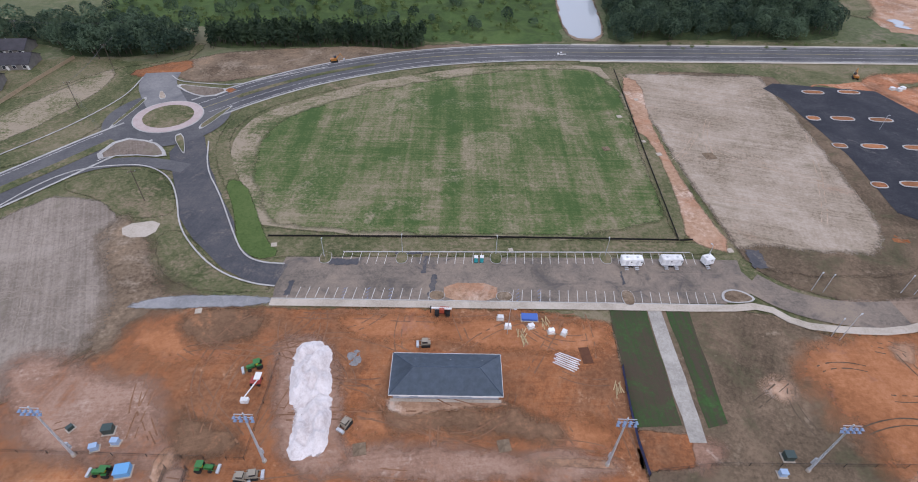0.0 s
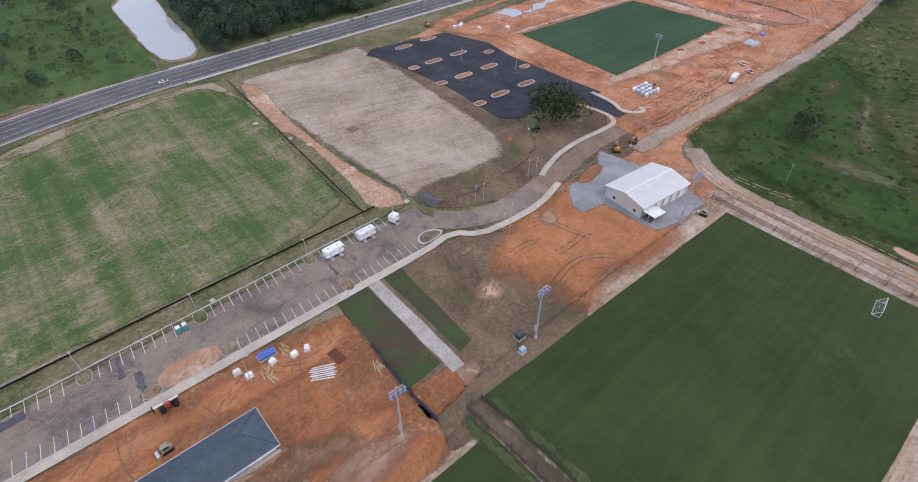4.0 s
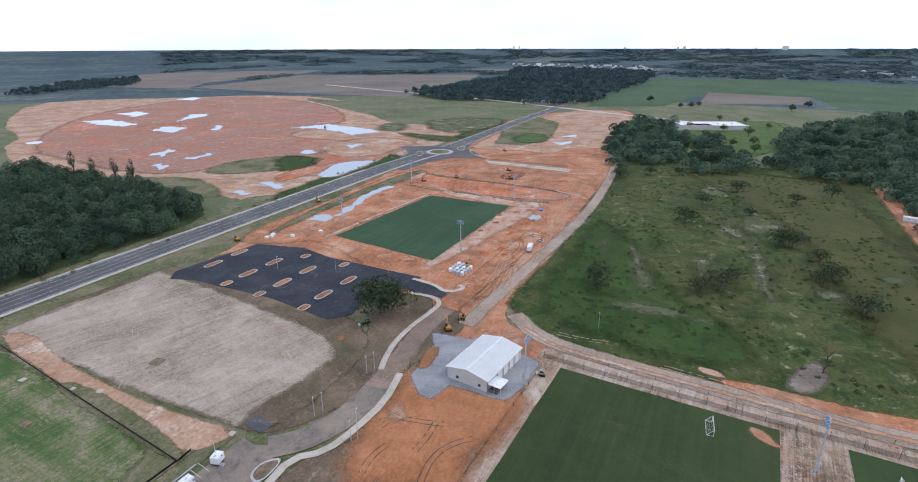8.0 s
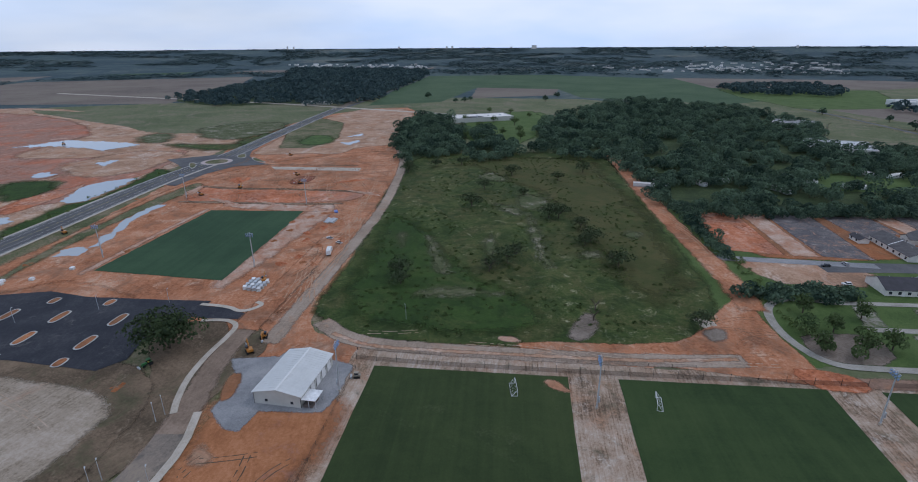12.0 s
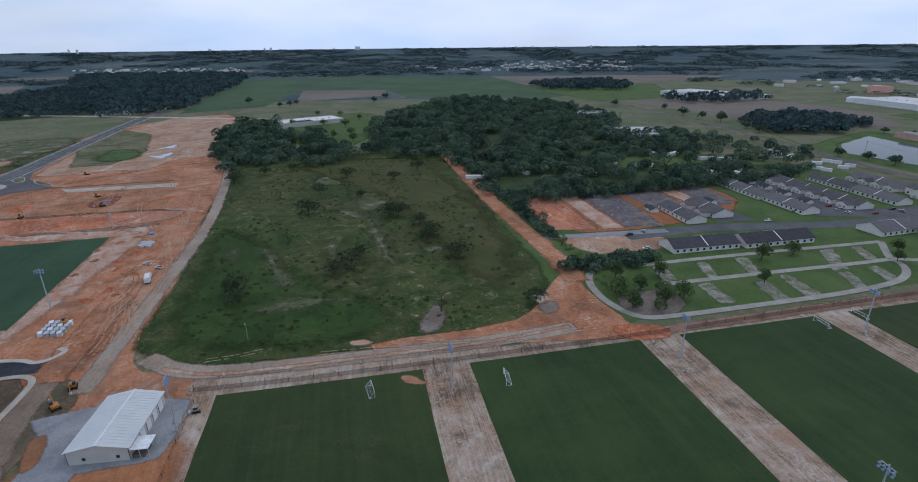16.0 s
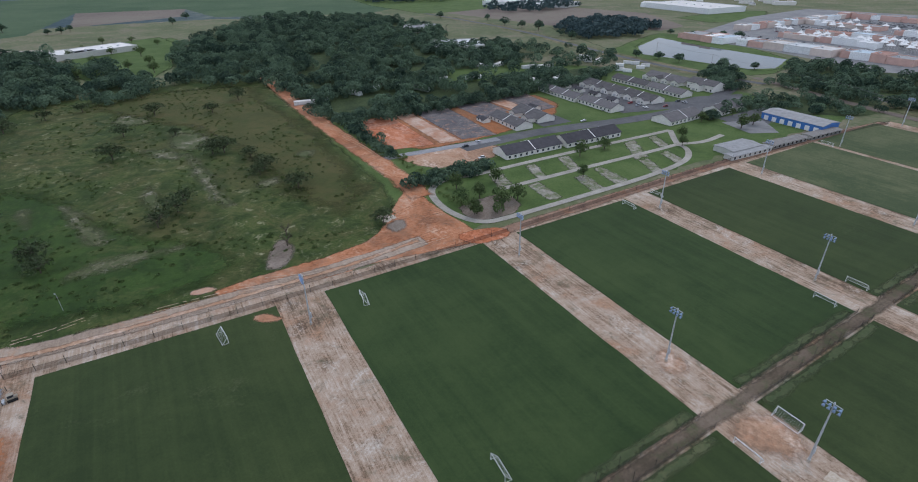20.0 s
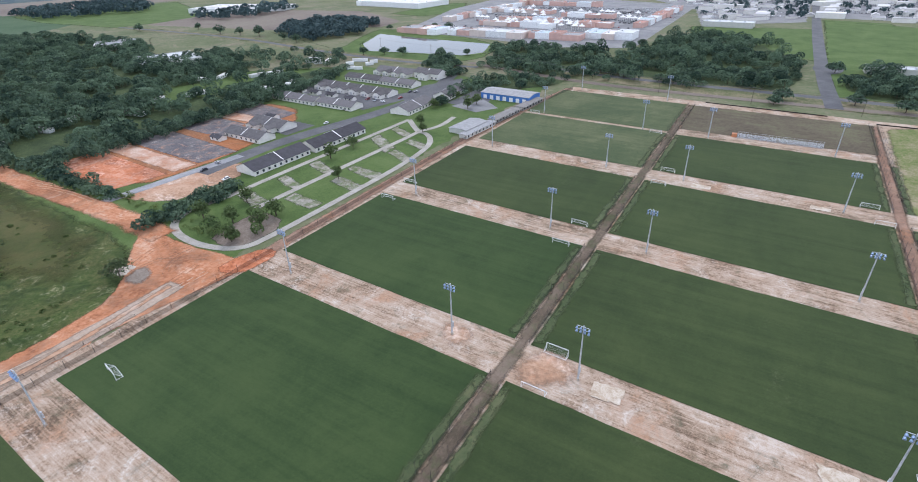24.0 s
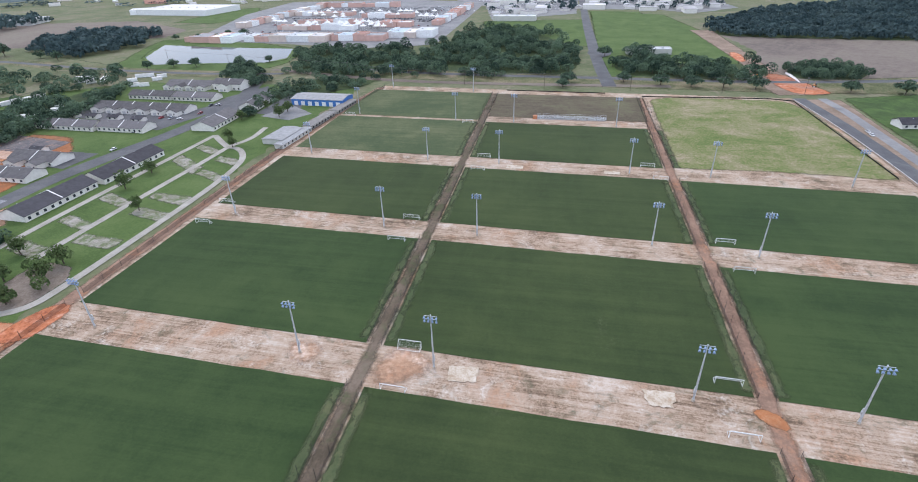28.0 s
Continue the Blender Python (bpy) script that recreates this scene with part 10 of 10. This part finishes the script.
LINE_A = [(-243, 283), (-186, 287), (-179, 255), (-172, 212), (-112, 147), (-97, 96), (-84, 62)]
LINE_B = [(-240, -474), (-160, -468), (-100, -465), (-30, -463), (40, -464), (110, -467), (180, -474), (230, -490), (300, -505), (380, -518), (470, -535)]
first_pole = power_pole()
place_all(first_pole, [(x, y, 20) for x, y in LINE_A[:5]] + [(x, y, 90) for x, y in LINE_B])
WIRE = plain("wire", (0.10, 0.10, 0.10), 0.6)
for line in (LINE_A[:5], LINE_B):
    root = tagged(new("power_line"), "thin sagging wires between power poles", "wire")
    for (x0, y0), (x1, y1) in zip(line, line[1:]):
        for off in (-1.2, 0, 1.2):
            bm = bmesh.new()
            last = None
            for i in range(7):
                f = i / 6
                p = (x0 + (x1 - x0) * f, y0 + (y1 - y0) * f + off * 0.6, 12.4 - 4 * 1.1 * f * (1 - f))
                if last:
                    tube_into(bm, last, p, 0.03, 0.03, 3)
                last = p
            part("wire", bm, WIRE, root)


# ---- trailer homes and camper vans ----
def mobile_home(length, wide, label, group, name):
    root = new(name)
    part("body", box(-length / 2, length / 2, -wide / 2, wide / 2, 0.5, 3.0), WHITE, root)
    part("roof", gable_roof(length, wide, 3.0, 3.5, 0.2, 0.08), FLAT_ROOF, root).location = (-length / 2, -wide / 2, 0)
    part("skirting", box(-length / 2, length / 2, -wide / 2 + 0.1, wide / 2 - 0.1, 0, 0.5), GALV, root)
    for i in range(4):
        x = -length / 2 + (i + 0.5) * length / 4
        part("window", box(x - 0.6, x + 0.6, -wide / 2 - 0.05, -wide / 2 + 0.02, 1.4, 2.3), PANE, root)
    part("door", box(-0.4, 0.4, -wide / 2 - 0.07, -wide / 2 + 0.02, 0.6, 2.6), TRIM, root)
    return tagged(root, label, "mobile home", group)


place_all(mobile_home(17, 4.8, "pale mobile home among dark trees", "mobile homes", "mobile_home"), [(x, y, (20, -60, 80)[i % 3]) for i, (x, y) in enumerate(HOMES)])
place_all(mobile_home(8.5, 2.6, "white camper van parked in a row", "camper vans", "camper_van"), [(x, y, 30 + 10 * (i % 3)) for i, (x, y) in enumerate(RVS)])


# ---- tyre tracks over the bare ground ----
TRACK_DARK = soil("damp_tyre_track", ((0.16, 0.085, 0.052), (0.22, 0.115, 0.068), (0.28, 0.15, 0.088)), 9, 0.8, None, 0.5)
TRACK_PALE = soil("dry_tyre_track", ((0.36, 0.19, 0.11), (0.42, 0.25, 0.16), (0.47, 0.31, 0.21)), 9, 0.8, None, 0.5)
TRACK_EARTH = soil("damp_wheel_mark", ((0.075, 0.055, 0.038), (0.10, 0.073, 0.050), (0.13, 0.096, 0.068)), 9, 0.8, None, 0.5)
TRACK_PLOUGH = soil("ploughed_wheel_mark", ((0.24, 0.195, 0.155), (0.285, 0.235, 0.19), (0.33, 0.275, 0.225)), 9, 0.8, None, 0.5)
TRACK_SAND = soil("sandy_tyre_track", ((0.36, 0.25, 0.17), (0.43, 0.315, 0.23), (0.49, 0.38, 0.30)), 9, 0.8, None, 0.5)


def tyre_tracks(pts, count, material, label, seed, heading=None, length=(14, 45), wide=0.35, gauge=1.9):
    """Pairs of wheel marks that wander over a patch of ground."""
    rng = random.Random(seed)
    xs, ys = [p[0] for p in pts], [p[1] for p in pts]
    verts, faces = [], []
    made = 0
    while made < count:
        x, y = rng.uniform(min(xs), max(xs)), rng.uniform(min(ys), max(ys))
        if not inside(x, y, pts):
            continue
        made += 1
        a = rng.uniform(0, 6.28) if heading is None else radians(heading) + rng.gauss(0, 0.12) + rng.choice((0, math.pi))
        bend, total = rng.gauss(0, 0.045 if heading is None else 0.008), rng.uniform(*length)
        marks = [[], []]
        for _ in range(int(total / 1.4)):
            x, y = x + 1.4 * math.cos(a), y + 1.4 * math.sin(a)
            a += bend + rng.gauss(0, 0.03)
            if not inside(x, y, pts):
                break
            z = floor_at(x, y) + 0.012 + 0.0004 * made
            for k, side in enumerate((-1, 1)):
                nx, ny = -math.sin(a), math.cos(a)
                w = wide * rng.uniform(0.6, 1.2) / 2
                cx, cy = x + nx * side * gauge / 2, y + ny * side * gauge / 2
                marks[k].append(((cx - nx * w, cy - ny * w, z), (cx + nx * w, cy + ny * w, z)))
        for row in marks:
            for i in range(len(row) - 1):
                if rng.random() < 0.16:
                    continue
                n = len(verts)
                verts += [row[i][0], row[i + 1][0], row[i + 1][1], row[i][1]]
                faces.append((n, n + 1, n + 2, n + 3))
    me = bpy.data.meshes.new("tyre_tracks")
    me.from_pydata(verts, [], faces)
    me.materials.append(material)
    return tagged(new("tyre_tracks", me), label, "tracks", kind="stuff")


SITE = [(-95, 58), (-60, 98), (40, 101), (42, 58)]
tyre_tracks(SITE, 46, TRACK_DARK, "dark curved tyre tracks in red clay", 1, None, (20, 60), 0.38)
tyre_tracks([(-95, 45), (-95, 53), (40, 53), (40, 45)], 7, TRACK_DARK, "dark tyre tracks in red clay", 3, 0)
tyre_tracks([(48, 60), (62, 64), (125, 62), (128, 94), (72, 100), (70, 66)], 12, TRACK_EARTH, "dark tyre tracks in brown dirt", 4)
BIG_SITE = [(240, 120), (200, 95), (400, 112), (560, 130), (540, 300), (400, 300), (380, 230), (372, 145), (300, 140)]
tyre_tracks(BIG_SITE, 60, TRACK_DARK, "dark tyre tracks across red earth", 5, None, (25, 90), 0.6, 2.4)
tyre_tracks(BIG_SITE, 50, TRACK_PALE, "pale tyre tracks across red earth", 6, None, (25, 90), 0.6, 2.4)
tyre_tracks([(200, 92), (215, 112), (400, 126), (560, 132), (560, 122), (400, 112), (230, 93)], 24, TRACK_PALE, "pale tyre tracks along a dirt road", 7, 5, (40, 120), 0.6, 2.2)
tyre_tracks([(195, 62), (186, 20), (186, -60), (186, -100), (198, -100), (196, 0), (205, 60)], 7, TRACK_SAND, "pale tyre tracks along a dirt road", 8, 88, (30, 90), 0.35, 2.0)
tyre_tracks([(290, -106), (300, -114), (580, -100), (580, -94)], 8, TRACK_PALE, "pale tyre tracks along a dirt track", 9, 2, (40, 90), 0.6, 2.0)
tyre_tracks([(190, -70), (200, -108), (230, -110), (240, -96), (215, -70)], 9, TRACK_DARK, "dark tyre tracks across a dirt yard", 10, None, (20, 50), 0.35, 2.0)
tyre_tracks([(95, 140), (150, 150), (155, 200), (155, 270), (90, 265), (85, 190)], 4, TRACK_SAND, "faint pale tracks on dry turf", 80, 70, (30, 90), 0.3, 1.8)
tyre_tracks([(-150, 88), (-108, 76), (-101, 98), (-118, 132), (-150, 134)], 10, TRACK_PLOUGH, "curved wheel marks on ploughed ground", 90, None, (40, 110), 0.3, 2.4)
tyre_tracks([(95, 140), (150, 150), (155, 200), (155, 270), (90, 265), (85, 190)], 10, TRACK_SAND, "faint pale wheel marks on dry turf", 91, -20, (40, 120), 0.25, 3.0)
